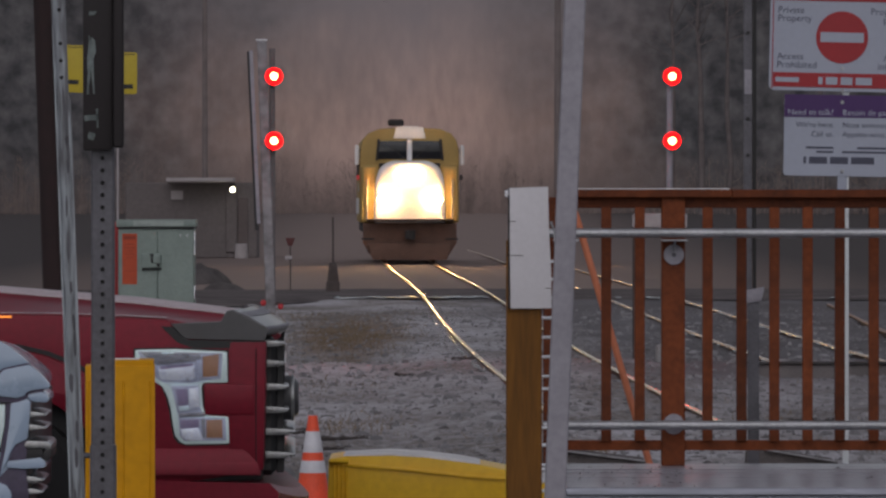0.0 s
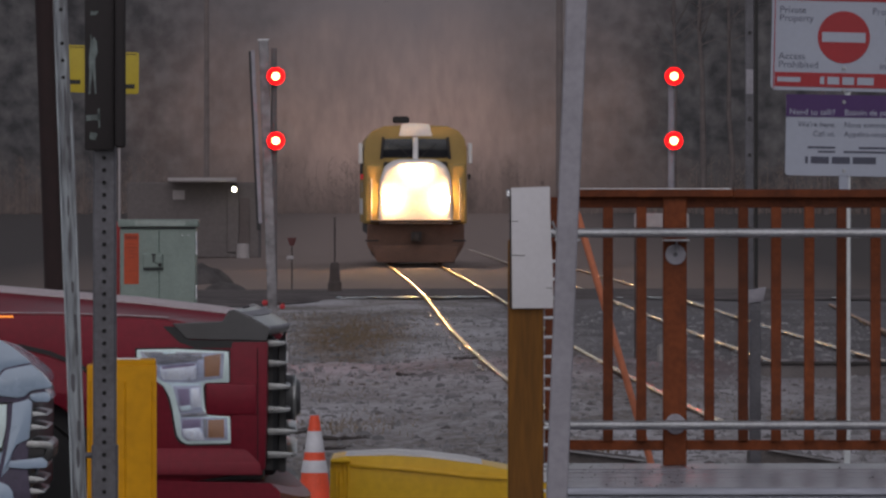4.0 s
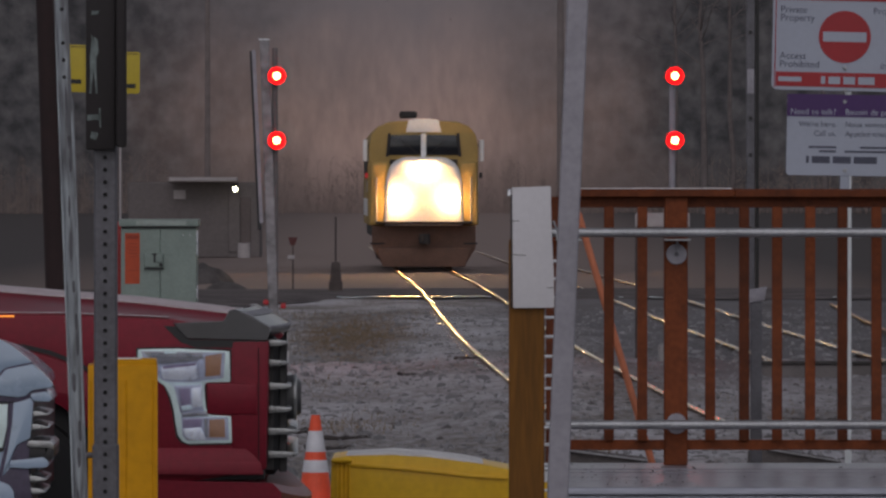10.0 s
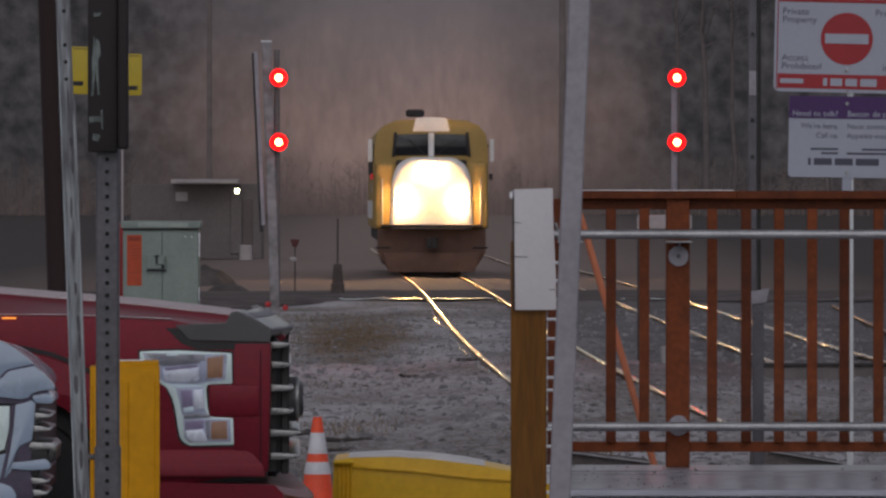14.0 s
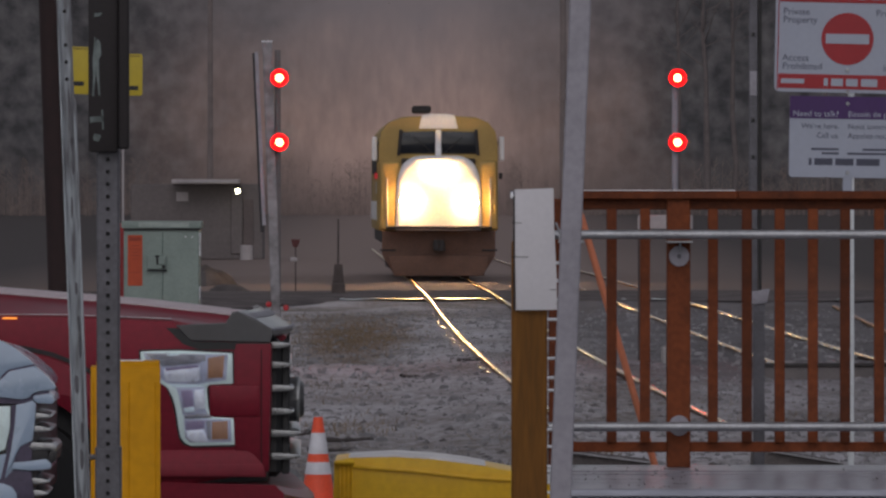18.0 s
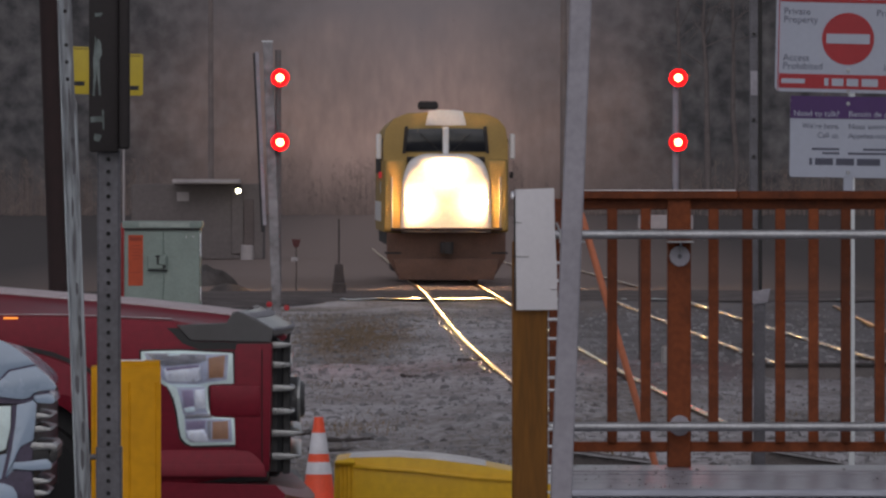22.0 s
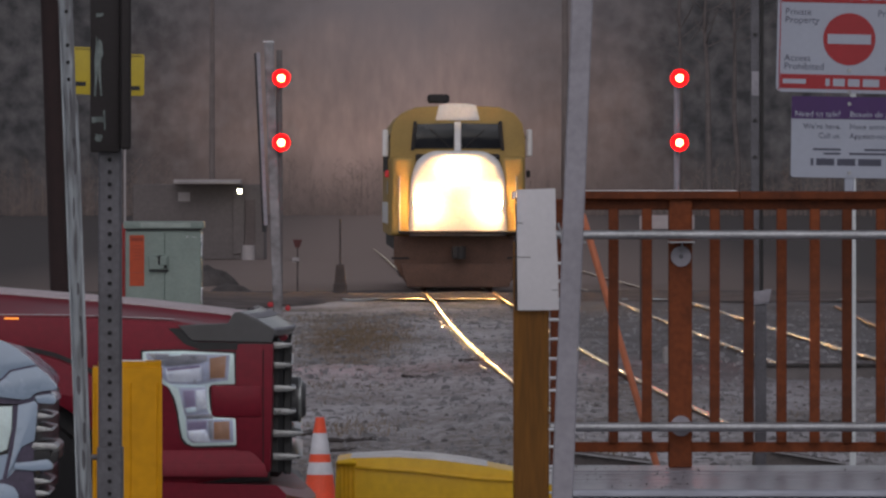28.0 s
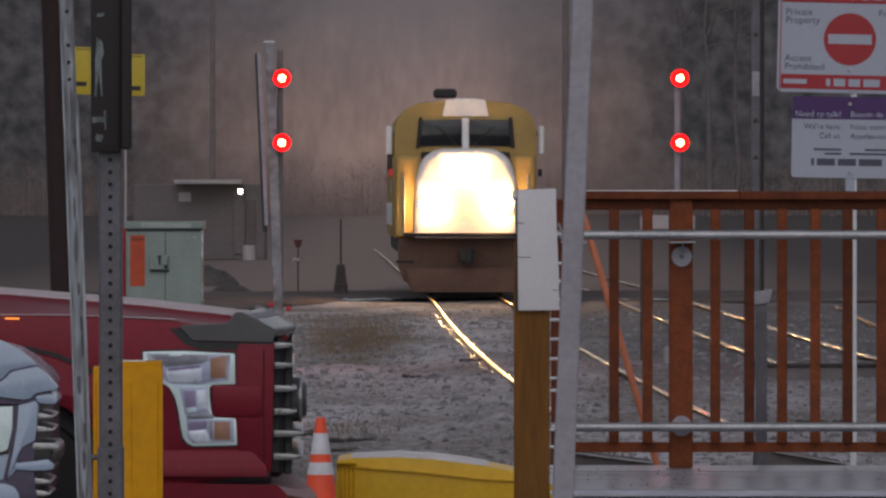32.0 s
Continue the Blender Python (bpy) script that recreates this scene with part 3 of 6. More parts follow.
            faces.append((k, k + 1, k + 2))
    tagged(new("grass", sheet("grass", verts, faces, GRASS)), "dry brown grass tufts among the gravel", "grass", kind="stuff")


def limb(verts, faces, a, b, r0, r1, sides=4):
    k = len(verts)
    d = np.array(b, float) - np.array(a, float)
    ln = np.linalg.norm(d) + 1e-9
    d /= ln
    u = np.cross(d, (0.3, 0.9, 0.2))
    u /= np.linalg.norm(u) + 1e-9
    v = np.cross(d, u)
    for p, r in ((a, r0), (b, r1)):
        for i in range(sides):
            t = 2 * math.pi * i / sides
            verts.append(tuple(np.array(p, float) + r * (math.cos(t) * u + math.sin(t) * v)))
    for i in range(sides):
        j = (i + 1) % sides
        faces.append((k + i, k + j, k + sides + j, k + sides + i))


def tube(verts, faces, pts, radii, sides=6):
    """One bent, tapered stem."""
    k, n = len(verts), len(pts)
    for i in range(n):
        d = np.array(pts[min(n - 1, i + 1)], float) - np.array(pts[max(0, i - 1)], float)
        d /= np.linalg.norm(d) + 1e-9
        u = np.cross(d, (0.3, 0.9, 0.2))
        u /= np.linalg.norm(u) + 1e-9
        v = np.cross(d, u)
        for j in range(sides):
            t = 2 * math.pi * j / sides
            verts.append(tuple(np.array(pts[i], float) + radii[i] * (math.cos(t) * u + math.sin(t) * v)))
    for i in range(n - 1):
        for j in range(sides):
            a, b = k + i * sides + j, k + i * sides + (j + 1) % sides
            faces.append((a, b, b + sides, a + sides))


def grow(verts, faces, rng, x, y, z, height, r, low=0.25, branches=14, twigs=4):
    """A bare tree: a bent tapered stem, limbs and twigs."""
    pts, p = [], np.array((x, y, z - 0.2))
    lean = rng.normal(0, 0.03, 2)
    n = 6
    for i in range(n + 1):
        pts.append(p.copy())
        p = p + np.array((lean[0] * height / n + rng.normal(0, 0.02) * height / n, lean[1] * height / n, height / n))
    rad = [r * (1 - 0.88 * i / n) for i in range(n + 1)]
    for i in range(n):
        limb(verts, faces, pts[i], pts[i + 1], rad[i], rad[i + 1], 5)
    for i in range(branches):
        t = low + (1 - low) * rng.random()
        k = min(n - 1, int(t * n))
        a = pts[k] + (pts[k + 1] - pts[k]) * (t * n - k)
        az, up = rng.uniform(0, 6.28), rng.uniform(0.3, 1.1)
        ln = height * rng.uniform(0.12, 0.28) * (1.15 - 0.6 * t)
        d = np.array((math.cos(az), math.sin(az), up))
        d /= np.linalg.norm(d)
        mid = a + d * ln * 0.5
        tip = mid + (d + np.array((rng.normal(0, 0.2), rng.normal(0, 0.2), 0.25))) * ln * 0.5
        rb = max(0.012, rad[k] * 0.38)
        limb(verts, faces, a, mid, rb, rb * 0.6, 3)
        limb(verts, faces, mid, tip, rb * 0.6, rb * 0.2, 3)
        for j in range(twigs):
            s = mid + (tip - mid) * rng.random() if j % 2 else a + (mid - a) * rng.uniform(0.4, 1)
            e = s + (d + rng.normal(0, 0.55, 3) + np.array((0, 0, 0.2))) * ln * rng.uniform(0.2, 0.45)
            limb(verts, faces, s, e, max(0.008, rb * 0.35), 0.004, 3)


def crest(x):
    """Height of the wooded rise."""
    return 16.2 + 3.0 * smooth_step(8, 14, -x) + 2.5 * smooth_step(19, 22, x) + 0.8 * noise.noise((x * 0.2, 0, 0)) + 0.5 * noise.noise((x * 0.7, 3, 0)) + 0.35 * noise.noise((x * 2.3, 7, 0)) + (0.0 if abs(x) < 30 else 4.0)


def build_woods():
    rng = np.random.default_rng(11)
    verts, faces = [], []
    for i in range(520):
        y = rng.uniform(457, 474)
        half = 0.075 * y + 2
        x = rng.uniform(-half, half)
        grow(verts, faces, rng, x, y, ground_z(x, y), rng.uniform(13, 21), rng.uniform(0.04, 0.10), 0.62, 20, 5)
    for i in range(950):
        x = rng.uniform(-36, 36)
        y = rng.uniform(456, 463)
        grow(verts, faces, rng, x, y, crest(x) - 1.2, rng.uniform(1.6, 5.0) if i % 3 else rng.uniform(4.0, 8.0), rng.uniform(0.02, 0.04), 0.15, 12, 5)
    for i in range(900):
        x = rng.uniform(-36, 36)
        grow(verts, faces, rng, x, rng.uniform(455.4, 456.5), crest(x) - 0.6, rng.uniform(0.9, 2.4), rng.uniform(0.012, 0.03), 0.1, 10, 4)
    weeds, weed_faces = [], []
    for i in range(800):
        y = rng.uniform(420, 453)
        half = 0.072 * y + 3
        x = rng.uniform(-half, half)
        if abs(x - track_x(y) - 1.5) < 5 and y < 330:
            continue
        grow(weeds, weed_faces, rng, x, y, ground_z(x, y), rng.uniform(1.0, 4.0), rng.uniform(0.015, 0.03), 0.05, 9, 3)
    tagged(new("weeds", sheet("weeds", weeds, weed_faces, WEED)), "brown dry weeds past the road", "weeds", kind="stuff")
    tagged(new("woods", sheet("woods", verts, faces, BARK)), "dense bare grey-brown winter woods behind the railway", "woods", kind="stuff")
    # the wooded rise that closes the distance
    verts, faces = [], []
    xs = np.concatenate([np.linspace(-260, -41, 40), np.linspace(-40, 40, 320), np.linspace(41, 260, 40)])
    for x in xs:
        top = crest(x)
        verts += [(x, 455, -1.0), (x, 455.5, top), (x, 700, top - 2)]
    for i in range(len(xs) - 1):
        for j in range(2):
            a = 3 * i + j
            faces.append((a, a + 3, a + 4, a + 1))
    bn, bl = BRUSH.node_tree.nodes, BRUSH.node_tree.links
    pb = bn["Principled BSDF"]
    old = pb.inputs["Base Color"].links[0].from_socket
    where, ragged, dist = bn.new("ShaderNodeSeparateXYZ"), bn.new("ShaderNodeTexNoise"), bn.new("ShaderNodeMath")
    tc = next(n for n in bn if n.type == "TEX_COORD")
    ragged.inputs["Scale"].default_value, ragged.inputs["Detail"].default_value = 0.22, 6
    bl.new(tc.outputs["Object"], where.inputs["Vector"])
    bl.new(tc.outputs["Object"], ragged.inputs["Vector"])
    # paler, redder middle: headlight haze painted into the woods' colour
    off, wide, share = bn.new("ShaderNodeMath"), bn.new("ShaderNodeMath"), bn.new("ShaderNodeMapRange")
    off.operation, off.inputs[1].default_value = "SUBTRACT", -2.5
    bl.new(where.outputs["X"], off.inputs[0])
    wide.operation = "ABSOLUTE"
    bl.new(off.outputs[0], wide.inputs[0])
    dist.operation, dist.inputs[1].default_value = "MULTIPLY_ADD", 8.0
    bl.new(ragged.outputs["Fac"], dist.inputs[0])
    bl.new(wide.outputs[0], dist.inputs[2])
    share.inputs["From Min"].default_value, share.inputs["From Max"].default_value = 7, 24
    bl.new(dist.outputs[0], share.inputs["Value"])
    # bare grey tops towards the crest
    rise, high, tops = bn.new("ShaderNodeMath"), bn.new("ShaderNodeMapRange"), bn.new("ShaderNodeMix")
    rise.operation, rise.inputs[1].default_value = "MULTIPLY_ADD", 5.0
    bl.new(ragged.outputs["Fac"], rise.inputs[0])
    bl.new(where.outputs["Z"], rise.inputs[2])
    high.inputs["From Min"].default_value, high.inputs["From Max"].default_value = 9.0, 16.5
    high.inputs["To Max"].default_value = 0.9
    bl.new(rise.outputs[0], high.inputs["Value"])
    tops.data_type = "RGBA"
    bl.new(high.outputs["Result"], tops.inputs["Factor"])
    bl.new(old, tops.inputs["A"])
    tops.inputs["B"].default_value = (0.30, 0.272, 0.285, 1)
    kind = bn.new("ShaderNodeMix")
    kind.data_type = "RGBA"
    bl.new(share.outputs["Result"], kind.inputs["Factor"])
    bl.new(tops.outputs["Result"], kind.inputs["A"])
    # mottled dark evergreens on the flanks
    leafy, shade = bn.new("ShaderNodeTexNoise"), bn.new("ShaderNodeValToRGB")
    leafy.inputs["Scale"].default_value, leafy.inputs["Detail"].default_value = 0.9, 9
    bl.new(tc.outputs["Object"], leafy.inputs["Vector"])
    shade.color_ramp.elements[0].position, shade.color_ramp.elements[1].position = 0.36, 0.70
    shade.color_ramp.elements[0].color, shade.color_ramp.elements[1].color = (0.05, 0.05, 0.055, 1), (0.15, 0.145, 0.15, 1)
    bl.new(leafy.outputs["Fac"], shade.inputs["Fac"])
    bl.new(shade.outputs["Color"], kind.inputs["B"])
    # shade painted into the colour along the foot of the rise
    foot, low, foot_shade = bn.new("ShaderNodeMath"), bn.new("ShaderNodeMapRange"), bn.new("ShaderNodeMix")
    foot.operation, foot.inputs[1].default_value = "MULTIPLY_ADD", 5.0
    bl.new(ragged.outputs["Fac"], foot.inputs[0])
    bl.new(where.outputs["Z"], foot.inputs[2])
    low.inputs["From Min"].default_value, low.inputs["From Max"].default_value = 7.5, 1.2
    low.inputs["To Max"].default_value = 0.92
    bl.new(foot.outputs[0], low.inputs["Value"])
    foot_shade.data_type = "RGBA"
    bl.new(low.outputs["Result"], foot_shade.inputs["Factor"])
    bl.new(kind.outputs["Result"], foot_shade.inputs["A"])
    foot_shade.inputs["B"].default_value = (0.13, 0.11, 0.107, 1)
    bl.new(foot_shade.outputs["Result"], pb.inputs["Base Color"])
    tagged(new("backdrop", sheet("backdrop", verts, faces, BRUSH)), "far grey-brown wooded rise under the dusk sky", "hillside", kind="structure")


def near_tree(x, y, height, r, seed, label):
    rng = np.random.default_rng(seed)
    t = thing("tree", label, "tree", pose(x, y, ground_z(x, y)), group="bare trees")
    v, f = [], []
    pts, p = [], np.array((0.0, 0.0, -0.2))
    n = 6
    for i in range(n + 1):
        pts.append(p.copy())
        p = p + np.array((rng.normal(0, 0.03) * height / n, 0, height / n))
    tube(v, f, pts, [r * (1 - 0.8 * i / n) for i in range(n + 1)], 9)
    ob = new("trunk", sheet("trunk", v, f, BARK_NEAR, True))
    ob.parent = t
    v, f = [], []
    for i in range(15):
        k = rng.integers(3, n)
        a = pts[k] + (pts[k + 1] - pts[k]) * rng.random() if k < n else pts[n]
        az = rng.uniform(0, 6.28)
        d = np.array((math.cos(az), math.sin(az), rng.uniform(0.2, 1.0)))
        ln = height * rng.uniform(0.07, 0.18)
        mid, rb = a + d * ln * 0.5, r * 0.18
        tip = mid + (d + rng.normal(0, 0.25, 3)) * ln * 0.5
        limb(v, f, a, mid, rb, rb * 0.6, 5)
        limb(v, f, mid, tip, rb * 0.6, rb * 0.15, 4)
        for j in range(9):
            s = a + (mid - a) * rng.uniform(0.3, 1) if j % 2 else mid + (tip - mid) * rng.random()
            e = s + (d + rng.normal(0, 0.6, 3)) * ln * rng.uniform(0.2, 0.45)
            limb(v, f, s, e, rb * 0.3, 0.005, 3)
    ob = new("crown", sheet("crown", v, f, BARK_NEAR))
    ob.parent = t


build_ground()
build_road()
build_tracks()
build_woods()
for x, y, h, r, seed in ((14.6, 422, 19, 0.2, 1), (16.4, 420, 18, 0.24, 2), (18.2, 424, 20, 0.2, 3), (24.0, 420, 19, 0.2, 10)):
    near_tree(x, y, h, r, seed, "tall bare tree at the edge of the woods")


# ---- the locomotive ----
def lamp(housing, x, y, z, r):
    """A lamp with a domed lens on its rim and a bright bulb at the middle."""
    m = Matrix.Translation((x, y, z)) @ Matrix.Rotation(radians(90), 4, "X")
    dome = [(r * math.cos(a), 0.9 * r * math.sin(a)) for a in np.linspace(0.0, 1.12, 8)]
    part("lamp_lens", lathe(B(), dome, 28, m), HEADLIGHT, housing, "glowing headlight lens")
    front, rim = dome[-1][1], dome[-1][0]
    part("lamp_core", rod(B(), (x, y - front - 0.0004, z), (x, y - front - 0.0014, z), rim * 0.95, rim * 0.95, 24), LAMPCORE, housing, "dazzling lamp core")
    # unseen baffle, added to narrow the core's light to a beam
    hood = B()
    n = 24
    rings = [[hood.verts.new((x + q * math.cos(2 * math.pi * i / n), y - front - d, z + q * math.sin(2 * math.pi * i / n))) for i in range(n)]
             for q, d in ((rim * 0.97, 0.0005), (rim * 0.97, 0.28), (rim * 1.02, 0.28), (rim * 1.02, 0.0005))]
    for k in range(4):
        for i in range(n):
            hood.faces.new((rings[k][i], rings[k][(i + 1) % n], rings[(k + 1) % 4][(i + 1) % n], rings[(k + 1) % 4][i]))
    bmesh.ops.recalc_face_normals(hood, faces=list(hood.faces))
    part("beam_baffle", hood, LOCODARK, housing, "short dark baffle added to narrow the lamp core's light")


def build_locomotive():
    """Front at y = 0, facing -y; z = 0 is the rail top."""
    L = thing("locomotive", "yellow and grey diesel passenger locomotive with lit headlights", "locomotive")
    # body shell: an arched section pushed back
    def section(w, top, sill, crown):
        pts = [(-w, sill), (w, sill)]
        for i in range(9):
            a = math.pi * i / 8
            cx = math.cos(a)
            pts.append((w * math.copysign(abs(cx) ** 0.5, cx), top - crown + crown * math.sin(a) ** 0.8))
        return pts
    part("body", prism(B(), section(1.53, 4.21, 1.25, 0.78), 2.2, 16.8, 0.03), LOCOYELLOW, L, "yellow painted carbody")
    part("cab", prism(B(), section(1.53, 4.21, 1.25, 0.78), 0.75, 2.2, 0.05), LOCOYELLOW, L, "yellow painted cab")
    part("roof_panel", prism(B(), [(-0.5, 3.86), (0.5, 3.86), (0.42, 4.21), (0.2, 4.245), (-0.2, 4.245), (-0.42, 4.21)], 0.72, 2.4, 0.02), LOCOGREY, L, "pale grey roof centre")
    nose = B()
    prism(nose, [(-1.12, 1.2), (1.12, 1.2), (1.08, 2.5), (0.95, 2.95), (0.62, 3.17), (-0.62, 3.17), (-0.95, 2.95), (-1.08, 2.5)], 0.2, 1.0, 0.2, 5)
    part("nose", nose, LOCOGREY, L, "pale grey nose")
    for s in (-1, 1):
        part("nose_side", prism(B(), [(s * 1.52, 1.25), (s * 1.02, 1.25), (s * 0.95, 3.05), (s * 1.5, 3.05)], 0.32, 0.9, 0.12, 4), LOCOYELLOW, L, "yellow nose flank")
        w = part("windshield", prism(B(), [(s * 0.08, 3.22), (s * 0.98, 3.22), (s * 0.92, 3.78), (s * 0.08, 3.80)], 0.70, 0.76, 0.02), DARKGLASS, L, "dark windshield pane")
        part("window_frame", prism(B(), [(s * 0.98, 3.18), (s * 1.06, 3.18), (s * 1.0, 3.84), (s * 0.92, 3.84)], 0.69, 0.75, 0.01), LOCODARK, w)
        m = part("mirror", box(B(), s * 1.63, 1.0, 3.35, 0.13, 0.12, 0.62, 0.03), LOCOGREY, L, "pale side mirror")
        part("mirror_bracket", rod(B(), (s * 1.5, 1.0, 3.5), (s * 1.6, 1.0, 3.45), 0.02), LOCODARK, m)
        h = part("ditch_light", lathe(B(), [(0.20, -0.06), (0.225, 0.0), (0.22, 0.03), (0.20, 0.035)], 28, Matrix.Translation((s * 0.8, 0.2, 1.98)) @ Matrix.Rotation(radians(90), 4, "X")), LOCODARK, L)
        lamp(h, s * 0.8, 0.165, 1.98, 0.2)
        part("number_board", box(B(), s * 0.74, 0.86, 3.02, 0.42, 0.3, 0.16, 0.02), LOCODARK, L)
        part("handrail", rod(B(), (s * 1.32, 0.3, 1.3), (s * 1.32, 0.3, 2.6), 0.018), GALV, L)
        part("step", box(B(), s * 1.3, 0.45, 0.75, 0.4, 0.5, 0.05, 0.01), LOCODARK, L)
        part("marker_lamp", box(B(), s * 1.6, 0.8, 2.65, 0.09, 0.1, 0.16, 0.02), TAILRED if s < 0 else LOCODARK, L)
    part("windshield_post", box(B(), 0, 0.70, 3.5, 0.15, 0.10, 0.66, 0.02), LOCOGREY, L)
    shells = B()
    for s in (-1, 1):
        lathe(shells, [(0.155, -0.06), (0.165, 0.0), (0.16, 0.03), (0.15, 0.035)], 28, Matrix.Translation((s * 0.165, 0.2, 2.82)) @ Matrix.Rotation(radians(90), 4, "X"))
    h = part("headlight_housing", shells, LOCODARK, L)
    for s in (-1, 1):
        lamp(h, s * 0.165, 0.165, 2.82, 0.15)
    for s in (-1, 1):
        part("wiper", rod(B(), (s * 0.16, 0.68, 3.24), (s * 0.62, 0.68, 3.66), 0.012, 0.01, 8), LOCODARK, L)
        part("cab_window", prism(B(), [(0.0, 3.0), (0.8, 3.0), (0.8, 3.55), (0.12, 3.55)], -0.01, 0.01, 0.004), DARKGLASS, L, "dark cab side window").matrix_basis = pose(s * 1.535, 1.2, 0.0, 0, 0, 90)
        d = part("cab_door", box(B(), s * 1.535, 2.6, 2.45, 0.03, 0.7, 2.1, 0.012), LOCOYELLOW, L)
        part("door_handle", rod(B(), (s * 1.57, 2.35, 2.2), (s * 1.57, 2.35, 2.5), 0.015, 0.015, 8), GALV, d)
        for k in range(5):
            part("side_grille", box(B(), s * 1.535, 5.2 + 1.9 * k, 3.0, 0.04, 1.5, 0.55, 0.012), LOCODARK, L, "dark louvred side grille")
        part("side_stripe", box(B(), s * 1.534, 9.6, 1.75, 0.02, 14.0, 0.5, 0.006), LOCOGREY, L, "pale grey side band")
    part("horn", box(B(), -0.42, 1.6, 4.36, 0.5, 0.5, 0.2, 0.05), LOCODARK, L, "dark roof horn cluster")
    # ledge added to keep the lamps' light off the pilot
    part("shade_ledge", box(B(), 0, -0.05, 1.33, 2.7, 0.75, 0.07, 0.02), LOCODARK, L, "dark ledge added below the nose to shade the pilot")
    part("underframe", box(B(), 0, 8.5, 1.1, 2.9, 16.2, 0.34, 0.03), LOCODARK, L)
    part("fuel_tank", box(B(), 0, 8.5, 0.62, 2.5, 4.5, 0.8, 0.12, None, 2), LOCODARK, L)
    part("pilot", prism(B(), [(-1.45, 1.25), (1.45, 1.25), (1.45, 0.62), (1.15, 0.14), (-1.15, 0.14), (-1.45, 0.62)], 0.22, 0.4, 0.03), LOCOPILOT, L, "steel pilot, brown with painted headlight glare")
    plow = B()
    prism(plow, [(-1.3, 0.62), (1.3, 0.62), (1.15, 0.1), (-1.15, 0.1)], -0.05, 0.22, 0.03)
    part("snow_plow", plow, LOCOPILOT, L, "plow blade, brown with painted headlight glare")
    c = part("coupler", box(B(), 0, -0.18, 0.88, 0.3, 0.6, 0.28, 0.05, None, 2), LOCODARK, L)
    part("knuckle", rod(B(), (0.06, -0.44, 0.74), (0.06, -0.44, 1.02), 0.1), LOCODARK, c)
    for y0 in (3.2, 13.6):
        part("bogie_frame", box(B(), 0, y0, 0.62, 2.5, 3.6, 0.4, 0.06), LOCODARK, L)
        for dy in (-1.35, 1.35):
            w = B()
            for s in (-0.755, 0.755):
                rod(w, (s - 0.065, y0 + dy, 0.508), (s + 0.065, y0 + dy, 0.508), 0.508, 0.508, 32)
            rod(w, (-0.7, y0 + dy, 0.508), (0.7, y0 + dy, 0.508), 0.08)
            part("wheelset", w, RAIL_SIDE, L)
    for k in range(3):
        part("roof_fan", lathe(B(), [(0.6, 0.0), (0.6, 0.14), (0.5, 0.16)], 20, Matrix.Translation((0, 10 + 1.8 * k, 4.12))), LOCODARK, L)
    return L


LOCO = build_locomotive()


# ---- beyond the crossing ----
def gable_shed():
    s = thing("depot_building", "low grey building with a white canopy under a lamp", "building", pose(-8.3, 236, ground_z(-8.3, 236)))
    part("wall", box(B(), -0.3, 1.5, 1.32, 4.6, 3.0, 2.64, 0.03), FARWALL, s)
    part("canopy", box(B(), 0.05, -0.6, 2.73, 2.35, 1.4, 0.15, 0.03), FARWHITE, s, "dirty white canopy fascia")
    part("door_panel", box(B(), 1.1, -0.03, 1.3, 0.40, 0.08, 2.2, 0.02), FARWALL, s)
    part("sign_panel", box(B(), -0.8, -0.04, 2.2, 0.42, 0.06, 0.32, 0.01), FARWHITE, s, "small white sign panel")
    part("doorway", box(B(), 1.5, -0.02, 1.15, 0.36, 0.06, 1.9, 0.02), FARDOOR, s)
    l = part("wall_lamp", box(B(), 1.18, -1.4, 2.54, 0.2, 0.2, 0.14, 0.03), LOCODARK, s)
    part("lamp_bulb", lathe(B(), [(0.03, 0.0), (0.07, 0.03), (0.08, 0.13), (0.04, 0.18)], 16, Matrix.Translation((1.18, -1.42, 2.31))), YARDLAMP, l, "glowing pale yellow lamp")
    part("drum", lathe(B(), [(0.2, 0), (0.22, 0.02), (0.22, 0.5), (0.18, 0.52)], 16, Matrix.Translation((1.5, -2, 0))), FARWHITE, s)


gable_shed()


def heap(x, y, w, d, h, seed):
    """A low mound of earth and broken stone."""
    t = tagged(new("earth_heap", None), "low dark heap of earth past the road", "heap", "earth heaps")
    t.matrix_basis = pose(x, y, ground_z(x, y) - 0.03)
    b = B()
    rings = []
    for k, r in enumerate((1.0, 0.82, 0.55, 0.28)):
        ring = []
        for i in range(22):
            a = 2 * math.pi * i / 22
            q = 1 + 0.35 * noise.noise((1.6 * math.cos(a), 1.6 * math.sin(a), seed))
            z = h * (1 - r * r) * (1 + 0.4 * noise.noise((2 * r * math.cos(a), 2 * r * math.sin(a), seed + 9)))
            ring.append(b.verts.new((w * r * q * math.cos(a), d * r * q * math.sin(a), z)))
        rings.append(ring)
    for p, q in zip(rings, rings[1:]):
        for i in range(22):
            b.faces.new((p[i], p[(i + 1) % 22], q[(i + 1) % 22], q[i]))
    b.faces.new(rings[-1])
    part("mound", b, HEAP, t)


heap(-6.0, 170, 0.75, 1.4, 0.5, 2)
heap(-5.1, 160, 0.55, 0.9, 0.22, 5)


